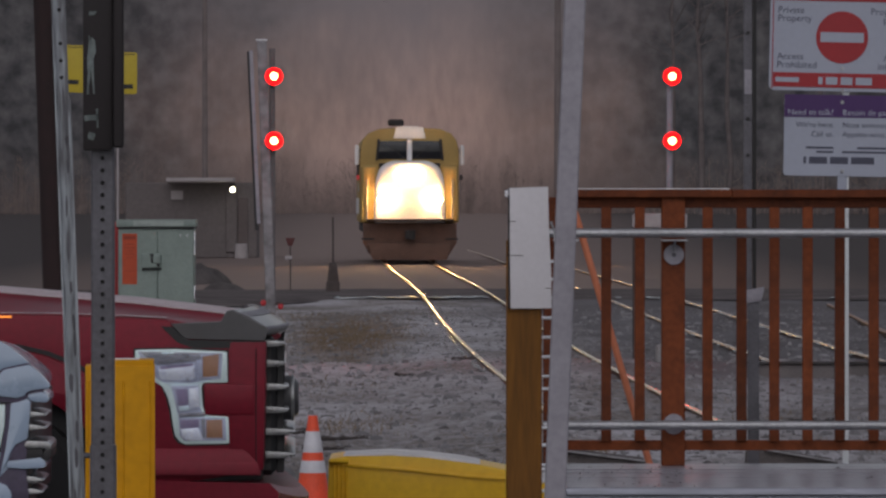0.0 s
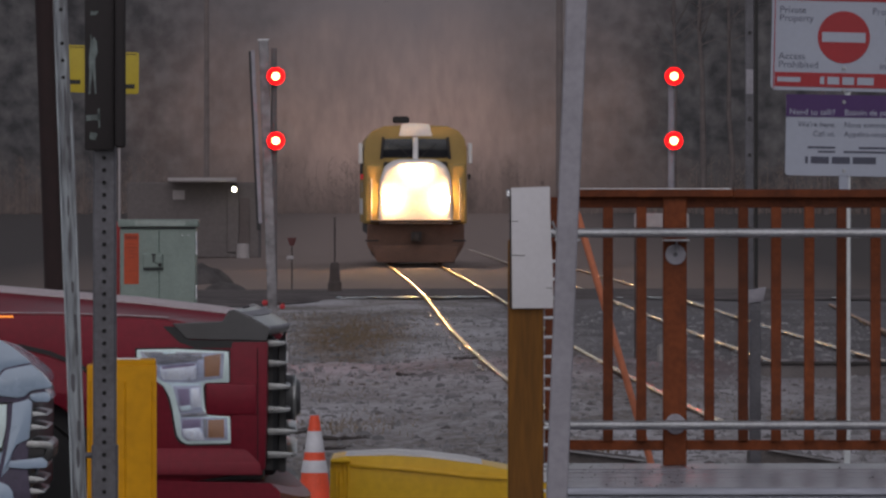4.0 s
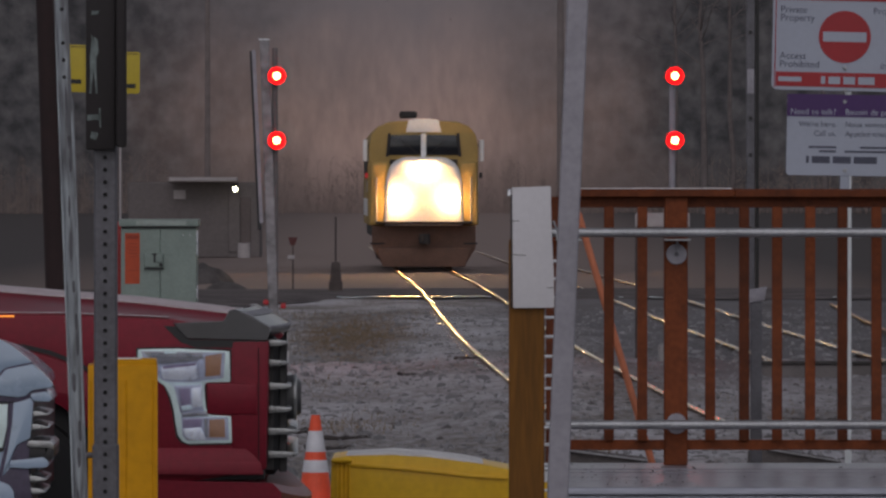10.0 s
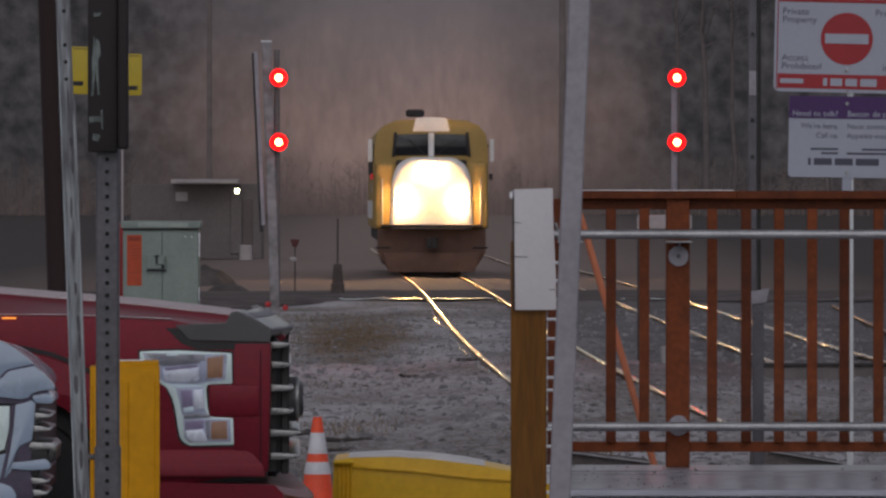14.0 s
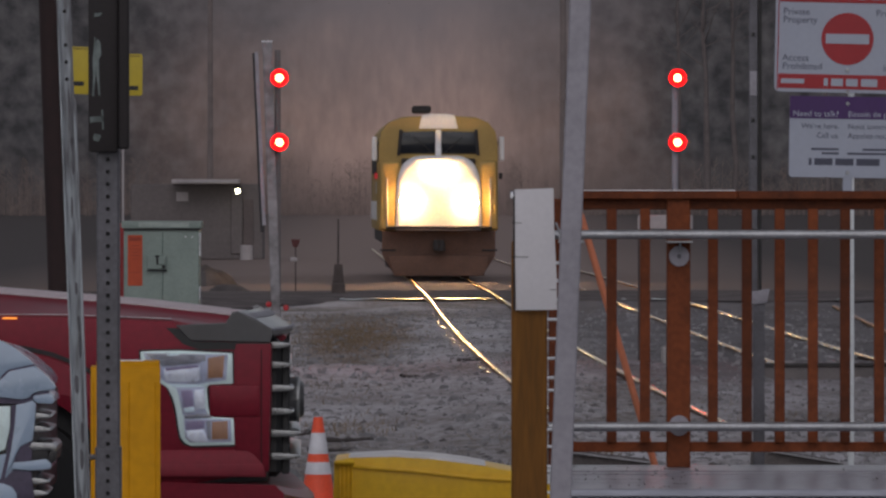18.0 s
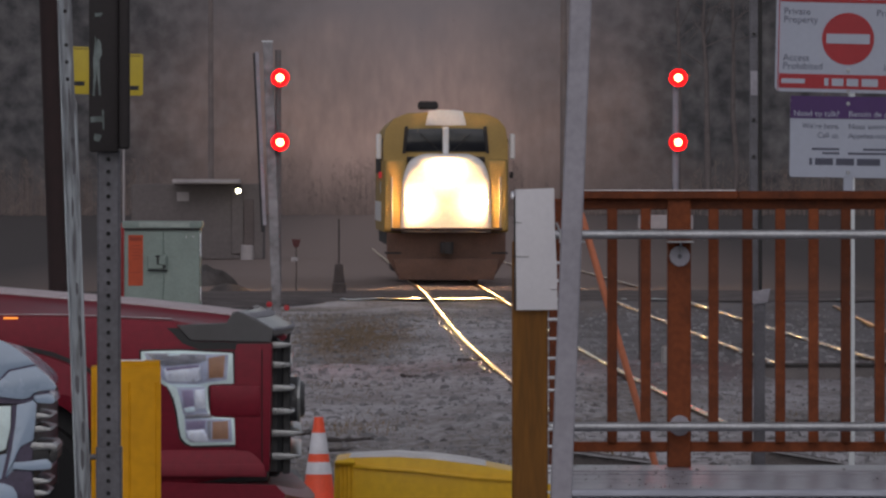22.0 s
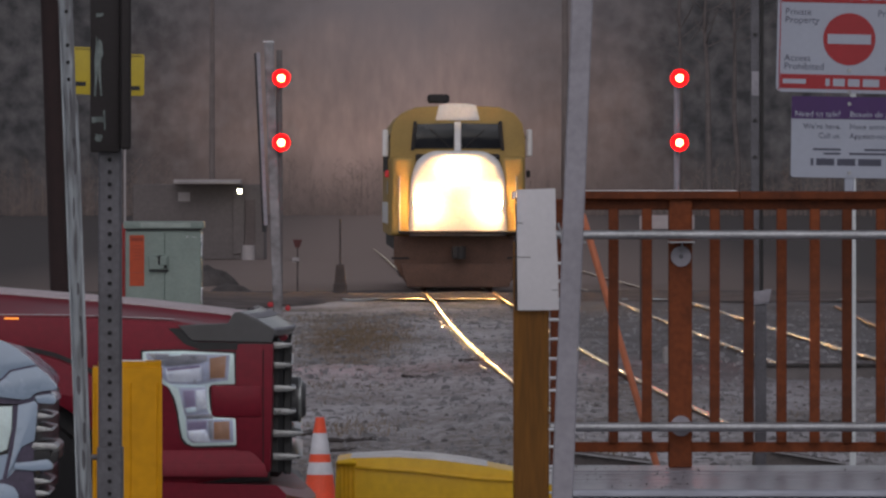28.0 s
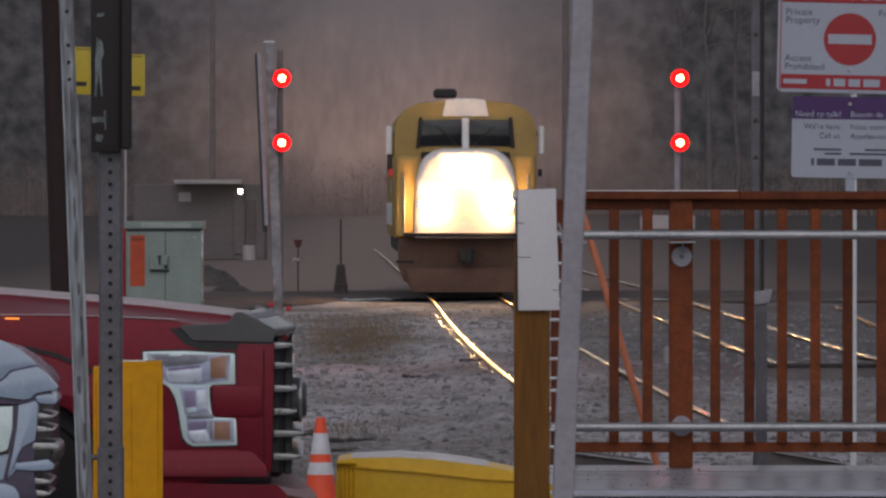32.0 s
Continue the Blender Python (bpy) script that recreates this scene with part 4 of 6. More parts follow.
def far_bits():
    # switch stand beside the track past the crossing
    y, x = 150.5, -2.33
    s = thing("switch_stand", "dark iron switch stand beside the track", "switch stand", pose(x, y, ground_z(x, y)))
    part("base", box(B(), 0, 0, 0.16, 0.30, 0.4, 0.34, 0.03), STANDIRON, s)
    part("stand", prism(B(), [(-0.13, 0.3), (0.13, 0.3), (0.09, 0.74), (-0.09, 0.74)], -0.1, 0.1, 0.03), STANDIRON, s)
    part("mast", rod(B(), (0, 0, 0.7), (0, 0, 1.75), 0.022), STANDIRON, s)
    # small sign with a white foot
    y, x = 155, -3.38
    s = thing("marker_sign", "small dark red triangular sign on a thin post", "sign", pose(x, y, ground_z(x, y)))
    part("panel", prism(B(), [(-0.11, 1.26), (0.11, 1.26), (0.05, 1.08), (-0.05, 1.08)], -0.012, 0.012, 0.006), STANDRED, s)
    part("post", rod(B(), (0, 0.03, 0), (0, 0.03, 1.2), 0.016), STANDIRON, s)
    part("white_cap", box(B(), -0.04, -0.05, 0.80, 0.17, 0.05, 0.10, 0.03), FARWHITE, s)
    for x, y, h, r, label in ((2.95, 166, 11, 0.085, "slim dark utility pole beside the tracks"), (-8.4, 244, 12, 0.1, "thin far utility pole before the woods")):
        p = thing("utility_pole", label, "utility pole", pose(x, y, ground_z(x, y)), group="utility poles")
        part("pole", rod(B(), (0, 0, -0.2), (0, 0, h), r * 1.1, r * 0.8, 14), FARPOLE, p)
        part("crossarm", box(B(), 0, 0, h - 0.6, 1.8, 0.1, 0.12, 0.01), POLE_WOOD, p)
    y, x = 104, -5.865
    p = thing("utility_pole", "stout dark brown leaning wooden utility pole", "utility pole", pose(x, y, ground_z(x, y), 0, -2.1, 0), group="utility poles")
    part("pole", rod(B(), (0, 0, -0.2), (0, 0, 10.5), 0.185, 0.14, 20), POLE_WOOD, p)
    part("crossarm", box(B(), 0, 0, 9.9, 2.2, 0.1, 0.13, 0.01), POLE_WOOD, p)


far_bits()


# ---- beside the tracks ----
def signal(x, y, label, guard):
    s = thing("railway_signal", label, "railway signal", pose(x, y, ground_z(x, y)), group="red signals")
    zb = 3.0      # height of the lower lamp
    part("base", box(B(), -0.02, 0, 0.12, 0.4, 0.4, 0.26, 0.03), CONCRETE, s, "concrete foot")
    part("mast", rod(B(), (-0.03, 0.06, 0.2), (-0.03, 0.06, zb + (1.25 if guard else 0.95)), 0.045, 0.04, 18), VISOR if guard else GREYPAINT, s, "steel mast")
    for z in (zb, zb + 0.87):
        h = part("signal_head", lathe(B(), [(0.10, -0.02), (0.115, 0.0), (0.120, 0.10), (0.116, 0.115)], 28, Matrix.Translation((0, -0.005, z)) @ Matrix.Rotation(radians(90), 4, "X")), BLACKPLASTIC, s)
        hood = B()
        n = 14
        ring = []
        for k, (ln, yy) in enumerate(((0, -0.12), (1, -0.34))):
            for i in range(n + 1):
                a = math.pi * (-0.10 + 1.20 * i / n)
                ring.append(hood.verts.new(((0.142 - 0.006 * ln) * math.cos(a), yy, z + (0.150 - 0.006 * ln) * math.sin(a))))
        for i in range(n):
            hood.faces.new((ring[i], ring[i + 1], ring[n + 2 + i], ring[n + 1 + i]))
        bmesh.ops.solidify(hood, geom=list(hood.faces), thickness=0.008)
        part("visor", hood, VISOR, h, "dark visor")
        part("lamp_lens", lathe(B(), [(0.118, 0.0), (0.112, 0.018), (0.052, 0.034)], 24, Matrix.Translation((0, -0.13, z)) @ Matrix.Rotation(radians(90), 4, "X")), REDLENS, h, "glowing red lens")
        part("lamp_core", lathe(B(), [(0.050, 0.034), (0.042, 0.044), (0.022, 0.05)], 24, Matrix.Translation((0, -0.13, z)) @ Matrix.Rotation(radians(90), 4, "X")), REDLAMP, h, "bright lamp core")
    if guard:
        g = part("cable_guard", box(B(), -0.10, 0.0, 2.255, 0.13, 0.05, 4.21, 0.01, (0, -1.9, 0)), GUARD, s, "scuffed grey channel")
        part("guard_cap", box(B(), -0.172, 0.0, 4.365, 0.15, 0.06, 0.02, 0.004), PALEWIRE, g)
        part("cable", box(B(), -0.29, -0.02, 3.0, 0.05, 0.03, 2.42, 0.008, (0, -2.6, 0)), BLACKPLASTIC, s, "dark hanging cable cover")
        # bracket and glowing discs added for two red spots of unknown source
        f = part("spot_bracket", box(B(), -0.03, 0.0, 0.80, 0.30, 0.03, 0.04, 0.006), STANDIRON, s, "dark bracket added to carry two red spots")
        for dx, z in ((-0.15, 0.815), (0.085, 0.765)):
            part("red_spot", lathe(B(), [(0.04, 0.0), (0.036, 0.018), (0.016, 0.026)], 18, Matrix.Translation((dx, -0.02, z)) @ Matrix.Rotation(radians(90), 4, "X")), DIMRED, f, "faintly glowing disc for a red spot")
        part("cable_cover", box(B(), -0.262, -0.045, 3.05, 0.05, 0.02, 2.34, 0.005, (0, -2.6, 0)), GREYPAINT, s)
    else:
        part("junction_box", box(B(), -0.16, 0.12, 1.92, 0.74, 0.2, 0.2, 0.02), FARWHITE, s, "pale junction box")
        part("box_leg", box(B(), -0.5, 0.12, 1.0, 0.06, 0.06, 2.0, 0.01), STANDIRON, s)


signal(-2.205, 91.3, "galvanized signal mast with two lit red lamps", True)
signal(3.165, 91.3, "slim signal mast with two lit red lamps", False)


def relay_case():
    x, y = -3.83, 92.0
    c = thing("relay_cabinet", "sage green steel relay cabinet with orange sticker", "cabinet", pose(x, y, ground_z(x, y)))
    part("plinth", box(B(), 0, 0.3, 0.06, 1.02, 0.62, 0.2, 0.02), CONCRETE, c)
    part("body", box(B(), 0, 0.3, 0.98, 1.03, 0.6, 1.7, 0.012), CABINET, c)
    part("lid", box(B(), 0.0, 0.28, 1.885, 1.09, 0.72, 0.10, 0.02, None, 2), CABINET, c, "overhanging lid")
    part("gasket", box(B(), 0, 0.27, 1.822, 1.04, 0.64, 0.02, 0.004), BLACKPLASTIC, c)
    for px, w in ((-0.245, 0.52), (0.265, 0.49)):
        part("door", box(B(), px, -0.015, 0.96, w, 0.025, 1.68, 0.008), CABINET, c)
    latch = part("latch", box(B(), -0.065, -0.042, 1.375, 0.27, 0.03, 0.20, 0.012), CABINET, c, "raised latch plate")
    part("handle", box(box(B(), -0.058, -0.066, 1.40, 0.022, 0.02, 0.11, 0.004), -0.058, -0.066, 1.458, 0.062, 0.02, 0.02, 0.004), BLACKPLASTIC, latch)
    part("knob", box(B(), 0.01, -0.075, 1.395, 0.085, 0.035, 0.105, 0.014, None, 2), CABINET, latch)
    part("padlock", box(B(), 0.03, -0.07, 1.315, 0.04, 0.03, 0.045, 0.008), BLACKPLASTIC, latch)
    part("hasp", box(B(), -0.06, -0.062, 1.262, 0.27, 0.04, 0.022, 0.006), BLACKPLASTIC, latch)
    sticker = part("sticker", box(B(), -0.36, -0.033, 1.40, 0.2, 0.006, 0.69, 0.0), ORANGE, c, "tall orange warning sticker")
    part("sticker_header", box(B(), -0.36, -0.0375, 1.69, 0.165, 0.003, 0.05), ORANGEDARK, sticker)
    for k, w in enumerate((0.12, 0.14, 0.10, 0.13, 0.09)):
        part("sticker_line", box(B(), -0.36, -0.0375, 1.60 - 0.045 * k, w, 0.003, 0.010), ORANGEDARK, sticker)
    part("sticker_line", box(B(), -0.36, -0.0375, 1.235, 0.18, 0.003, 0.008), ORANGEDARK, sticker)
    part("lid_strip", box(B(), 0.035, -0.0815, 1.885, 0.68, 0.003, 0.066, 0.0), CABINETPALE, c, "paler strip on the lid")
    for z in (0.35, 0.95, 1.55, 1.68):
        part("hinge", rod(B(), (0.524, -0.02, z - 0.09), (0.524, -0.02, z + 0.09), 0.013, 0.013, 16), CHROME, c)
    for z in (1.72, 0.3):
        for dx in (0.33, 0.42):
            part("rivet", rod(B(), (dx, -0.025, z), (dx, -0.034, z), 0.012, 0.01, 8), CHROME, c)
    p = thing("marker_post", "thin red marker post beside the cabinet", "post", pose(-4.42, 93, ground_z(-4.42, 93)))
    part("post", box(B(), 0, 0, 0.95, 0.05, 0.03, 1.9, 0.005), REDPOST, p)


relay_case()


def rounded_panel(w, h, r):
    """The outline of a plate with rounded corners, about its middle."""
    pts = []
    for cx, cz, a0 in ((w / 2 - r, h / 2 - r, 0), (-w / 2 + r, h / 2 - r, 90), (-w / 2 + r, -h / 2 + r, 180), (w / 2 - r, -h / 2 + r, 270)):
        pts += [(cx + r * math.cos(radians(a0 + 18 * k)), cz + r * math.sin(radians(a0 + 18 * k))) for k in range(6)]
    return pts


def yellow_sign():
    y = 96.0
    x = -4.78
    s = thing("warning_sign", "yellow rectangular warning sign on a thin pale post", "sign", pose(x, y, ground_z(x, y)))
    part("post", rod(B(), (0.235, 0.03, 0), (0.235, 0.03, 4.2), 0.016, 0.016, 8), FARWHITE, s)
    for x, z, w, h, lean, bar_x, bar_z, bar_w in ((-0.289, 4.055, 0.465, 0.672, 2.2, -0.12, -0.187, 0.20), (0.245, 3.998, 0.537, 0.593, 0.6, 0.06, -0.188, 0.30)):
        b = B()
        prism(b, [(px, pz) for px, pz in rounded_panel(w, h, 0.035)], -0.009, 0.009, 0.003)
        pl = part("panel", b, SIGNYEL, s, "yellow sheet panel with a black bar")
        pl.matrix_basis = pose(x, 0, z, 0, lean, 0)
        part("bar", box(B(), bar_x, -0.012, bar_z, bar_w, 0.006, 0.062), SIGNBLACK, pl)
        part("rim_line", box(B(), 0.0, -0.012, h / 2 - 0.03, w - 0.08, 0.005, 0.010), SIGNBLACK, pl)


yellow_sign()


def tie_stack():
    """Old timbers laid as a low edge by the second track."""
    y = 84.0
    s = thing("timber_edging", "low grey timber edging with a dark top beside the second track", "timber edging", pose(3.85, y, ground_z(4, y) - 0.02))
    for j in range(3):
        part("timber", box(B(), 1.25 + 2.55 * j, 0, 0.085, 2.53, 0.2, 0.21, 0.01), TIE, s, "weathered grey timber face")
        part("cap_timber", box(B(), 1.25 + 2.55 * j, -0.02, 0.207, 2.54, 0.26, 0.034, 0.006), DARKTIMBER, s, "dark wet top board")
    for px in (0.05, 2.5, 5.0):
        part("stake", box(B(), px, -0.14, 0.08, 0.06, 0.05, 0.24, 0.006), DARKTIMBER, s)


tie_stack()


def traffic_cone():
    x, y = -0.92, 49.8
    c = thing("traffic_cone", "orange traffic cone with two white bands", "traffic cone", pose(x, y, ground_z(x, y) - 0.012))
    part("base", box(B(), 0, 0, 0.02, 0.36, 0.36, 0.04, 0.012), CONEORANGE, c)
    def rad(z):
        return 0.135 - (0.135 - 0.032) * z / 0.68
    for z0, z1, m, nm in ((0.03, 0.255, CONEORANGE, "cone_body"), (0.255, 0.345, CONEWHITE, "reflective_band"), (0.345, 0.405, CONEORANGE, "cone_body"),
                          (0.405, 0.56, CONEWHITE, "reflective_band"), (0.56, 0.675, CONEORANGE, "cone_tip")):
        g = 0.002 if m is CONEWHITE else 0
        part(nm, lathe(B(), [(rad(z0) + g, z0), (rad(z1) + g, z1)], 28), m, c)


traffic_cone()


# ---- the lot: posts, vehicles, bin ----
def pale_post():
    """A worn channel post, leaning a little: a plate above, two bared flanges below."""
    p = thing("channel_post", "pale flaking steel channel post with bolt holes", "post", pose(-0.506, 10.3, 0.0, 0, -2.1, 0))
    b = B()
    prism(b, [(-0.0100, 0.0), (0.0100, 0.0), (0.0100, 2.25), (-0.0100, 2.25)], -0.001, 0.003, 0.0006, 1)
    prism(b, [(-0.0110, 0.0), (-0.0088, 0.0), (-0.0088, 2.25), (-0.0110, 2.25)], -0.012, 0.003)
    prism(b, [(0.0088, 0.0), (0.0110, 0.0), (0.0125, 1.79), (0.0088, 1.80)], -0.014, 0.003)
    part("channel", b, PALEPOST, p)
    for z in (1.8255, 1.8515, 1.8775, 1.929, 1.981, 2.007):
        part("bolt_hole", rod(B(), (0.0, -0.0016, z), (0.0, 0.001, z), 0.0030, 0.0030, 10), HOLE, p)
    rng = random.Random(12)
    for k in range(16):
        z, x = 1.79 - 0.055 * k + rng.uniform(-0.012, 0.012), rng.uniform(-0.004, 0.005)
        h, w = rng.uniform(0.012, 0.034), rng.uniform(0.0022, 0.0045)
        pts = []
        for i in range(10):
            a, g = 2 * math.pi * i / 10, rng.uniform(0.6, 1.0)
            pts.append((x + w * g * math.cos(a), z + h * g * math.sin(a)))
        part("bare_patch", prism(B(), pts, -0.0016, -0.0010), TUBE, p, "bare grey patch where paint has flaked")


def tube_post():
    p = thing("perforated_post", "dull grey perforated square sign post", "post", pose(-0.688, 13.9, 0.0))
    part("tube", box(B(), 0, 0, 1.2, 0.047, 0.047, 2.4, 0.004), TUBE, p)
    sl = part("sleeve", box(B(), 0.0, 0, 0.566, 0.053, 0.053, 1.132, 0.004), TUBE, p, "wider lower sleeve")
    part("sleeve_bolt", rod(B(), (-0.044, 0.0, 1.108), (0.0, 0.0, 1.108), 0.006, 0.006, 8), TUBE, sl)
    me = finish("punched_hole", rod(B(), (0, -0.003, 0), (0, 0.001, 0), 0.0045, 0.0045, 12), HOLE)
    for k in range(76):
        z = 0.45 + 0.0254 * k
        if z < 1.75:
            ob = new("punched_hole", me)
            ob.parent = p
            ob.matrix_basis = pose(0.0, -0.0272 if z < 1.132 else -0.0242, z)
    s = thing("sign_board", "black weathered sign board with scuffed edge", "sign", pose(-0.688, 13.86, 0.0))
    part("board", box(B(), -0.008, 0.0, 1.925, 0.062, 0.018, 0.38, 0.006, None, 2), BOARD, s)
    part("edge_channel", box(B(), 0.0345, -0.012, 1.908, 0.022, 0.03, 0.335, 0.008, None, 3), BOARD, s)
    part("back_plate", box(B(), 0.013, 0.004, 1.93, 0.03, 0.012, 0.365, 0.002), TUBE, s)
    rng = random.Random(3)
    def flake(x, z, w, h):
        """A chip of old paint with a ragged outline."""
        n = 11
        pts = []
        for k in range(n):
            a = 2 * math.pi * k / n
            g = rng.uniform(0.45, 1.0)
            pts.append((x + 0.5 * w * g * math.cos(a), z + 0.5 * h * g * math.sin(a)))
        part("paint_chip", prism(B(), pts, -0.0098, -0.0090), SCUFF, s)
    def smear(*pts):
        """A brushed streak of old paint."""
        part("paint_streak", prism(B(), [(0.001 * a, 1.85 + 0.001 * b) for a, b in pts], -0.0098, -0.0090), SCUFF, s)
    smear((-26, 124), (-23, 109), (-20, 118), (-14, 109), (-12, 86), (-17, 74), (-16, 28), (-14, 1), (-18, 1), (-20, 28), (-23, 50), (-27, 0), (-31, 0), (-29, 40), (-30, 74), (-28, 92))
    smear((-36, -43), (-8, -41), (-9, -54), (-22, -53), (-35, -55))
    smear((-12, -30), (-8, -28), (-7, -68), (-10, -70))
    flake(-0.022, 2.016, 0.018, 0.012)
    flake(-0.015, 2.018, 0.012, 0.008)
    flake(-0.021, 1.766, 0.020, 0.022)
    part("tag", box(B(), -0.02, -0.0105, 2.105, 0.011, 0.002, 0.05, 0.001), ORANGE, s, "small orange tag")


def bollard():
    p = thing("bollard", "yellow plastic sleeved bollard", "bollard", pose(-0.9, 19.1, 0.0, 0, 0, 2.5))
    part("cover", box(B(), 0.003, 0, 0.581, 0.196, 0.2, 1.162, 0.004, None, 2), YELLOW, p)
    part("cap", box(B(), 0.010, 0, 1.168, 0.178, 0.192, 0.02, 0.003), YELLOW, p)
    part("frost", box(B(), 0.006, -0.05, 1.1795, 0.10, 0.06, 0.003, 0.001), BINFROST, p, "pale frost on the cap")
    for dx in (-0.088, 0.012, 0.088):
        part("ridge", box(B(), dx, -0.1, 0.56, 0.006, 0.006, 1.12, 0.002), YELLOW, p)


pale_post()
tube_post()
bollard()


def wheel(parent, x, y, r, side):
    w = part("wheel", lathe(B(), [(r * 0.62, -0.13), (r * 0.9, -0.13), (r * 0.98, -0.10), (r, -0.05), (r, 0.05), (r * 0.98, 0.10), (r * 0.9, 0.13), (r * 0.62, 0.13)], 40,
                             Matrix.Translation((x, y, r)) @ Matrix.Rotation(radians(90), 4, "X")), RUBBER, parent, "black tyre")
    part("rim", lathe(B(), [(r * 0.6, -0.1), (r * 0.62, 0.10), (r * 0.56, 0.125), (r * 0.5, 0.08), (r * 0.2, 0.06), (r * 0.16, 0.1), (r * 0.05, 0.11)], 28,
                      Matrix.Translation((x, y, r)) @ Matrix.Rotation(radians(90 * side), 4, "X")), ALLOY, w)
    for k in range(6):
        a = math.pi * k / 3
        part("spoke", box(B(), x + 0.36 * r * math.cos(a), y - side * -0.10 if side < 0 else y - 0.10, r + 0.36 * r * math.sin(a), 0.34 * r, 0.03, 0.07, 0.01, (0, -math.degrees(a), 0)), ALLOY, w)


def hood_flank(s):
    """The hood's side on the flank s: from the crown it falls to a crease above the fender."""
    b, rows = B(), []
    for k in range(33):
        x = -0.2 - 1.85 * k / 32
        top = float(np.interp(-x, [0.13, 0.30, 0.62, 1.2, 2.05], [1.150, 1.182, 1.219, 1.266, 1.314]))
        low = float(np.interp(-x, [0.13, 0.22, 0.5, 0.9, 2.05], [1.085, 1.115, 1.168, 1.186, 1.193]))
        section = [(0.64, low - 0.03), (0.64, top - 0.004), (0.66, top - 0.001), (0.675, top - 0.008), (0.70, top - 0.016)]
        section += [(0.72 + 0.205 * q, top - 0.020 - (top - 0.020 - low - 0.006) * q ** 0.9) for q in (0.1, 0.3, 0.5, 0.7, 0.9)]
        section += [(0.945, low + 0.004), (0.966, low), (0.970, low - 0.012)]
        rows.append([b.verts.new((x, s * yy, z)) for yy, z in section])
    n = len(rows[0])
    for p, q in zip(rows, rows[1:]):
        for i in range(n):
            b.faces.new((p[i], p[(i + 1) % n], q[(i + 1) % n], q[i])).smooth = True
    b.faces.new(rows[0])
    b.faces.new(rows[-1][::-1])
    bmesh.ops.recalc_face_normals(b, faces=list(b.faces))
    return b


def red_truck():
    """Nose at x = 0, facing +x; the near flank at y = -1.0."""
    T = thing("pickup_truck", "dark red heavy pickup truck with chrome headlight surround", "pickup truck", pose(-0.535, 26.27, 0.006, 0, 0, 1.2))
    W = 0.98
    # front clip: fender flank with the wheel arch cut out
    arch = [(-1.16 + 0.49 * math.cos(a), 0.43 + 0.49 * math.sin(a)) for a in np.linspace(0.18, math.pi - 0.18, 13)]
    fender = [(-0.135, 0.60)] + arch + [(-1.90, 0.52), (-2.0, 1.18), (-0.9, 1.185), (-0.5, 1.165), (-0.16, 1.095), (-0.125, 0.95)]
    for s in (-1, 1):
        part("fender", prism(B(), fender, s * W, s * (W - 0.10), 0.018), TRUCKRED, T, "dark red front fender")
        lip = B()
        pts = [(-1.16 + 0.69 * math.cos(a), 0.40 + 0.66 * math.sin(a)) for a in np.linspace(0.62, math.pi - 0.3, 15)]
        inner = [(-1.16 + 0.485 * math.cos(a), 0.43 + 0.485 * math.sin(a)) for a in np.linspace(math.pi - 0.2, 0.5, 15)]
        prism(lip, pts + inner, s * (W + 0.022), s * (W - 0.03), 0.006)
        part("arch_flare", lip, TRUCKRED, T)
        crease = [(x, z + 0.006) for x, z in pts] + [(-1.16 + 0.705 * math.cos(a), 0.40 + 0.683 * math.sin(a)) for a in np.linspace(math.pi - 0.3, 0.62, 15)]
        part("arch_seam", prism(B(), crease, s * (W + 0.004), s * (W - 0.02)), BLACKPLASTIC, T)
    # orange glint on the fender, painted as a thin glowing strip
    part("amber_glint", box(B(), -1.105, -0.9845, 1.178, 0.055, 0.006, 0.006, 0.002), AMBERLIT, T, "thin glowing strip for an amber glint")
    part("inner_bay", box(B(), -1.15, 0, 0.86, 1.9, 1.74, 0.56, 0.02), BLACKPLASTIC, T)
    # hood with a raised centre and a crease along its shoulder
    hood = B()
    prism(hood, [(-0.10, 1.07), (-0.07, 1.10), (-0.13, 1.15), (-0.30, 1.182), (-0.62, 1.219), (-1.2, 1.266), (-2.05, 1.314), (-2.05, 1.17), (-0.9, 1.18), (-0.5, 1.16)], -0.66, 0.66, 0.006, 2)
    part("hood", hood, HOODRED, T, "dark red hood with dew on its top")
    for s in (-1, 1):
        part("hood_shoulder", hood_flank(s), HOODRED, T, "sloping flank of the hood")
    part("frost", prism(B(), [(-0.14, 1.152), (-0.30, 1.184), (-0.62, 1.221), (-1.2, 1.268), (-2.04, 1.316), (-2.04, 1.32), (-1.2, 1.272), (-0.62, 1.225), (-0.30, 1.188), (-0.14, 1.156)], -0.655, 0.655), HOODFROST, T, "pale frost on the hood top")
    for s in (-1, 1):
        part("frost_line", prism(B(), [(-0.50, 1.1735), (-0.9, 1.1895), (-2.04, 1.1965), (-2.04, 1.199), (-0.9, 1.192), (-0.50, 1.176)], s * 0.935, s * 0.966), HOODFROST, T, "frost along the shoulder")
    # smoked deflector: a wing on each flank and a shield that bows forward across the hood's front
    for k in (-1, 1):
        wing = [(-0.463, 1.152), (-0.411, 1.094), (-0.111, 1.087), (-0.100, 1.118), (-0.102, 1.137), (-0.232, 1.204), (-0.253, 1.199), (-0.275, 1.160)]
        part("deflector_wing", prism(B(), [(x - 0.022, min(z, 1.16) if k > 0 else z) for x, z in wing], k * 0.990, k * 0.955, 0.003), SMOKED, T, "smoked grey deflector wing", False)
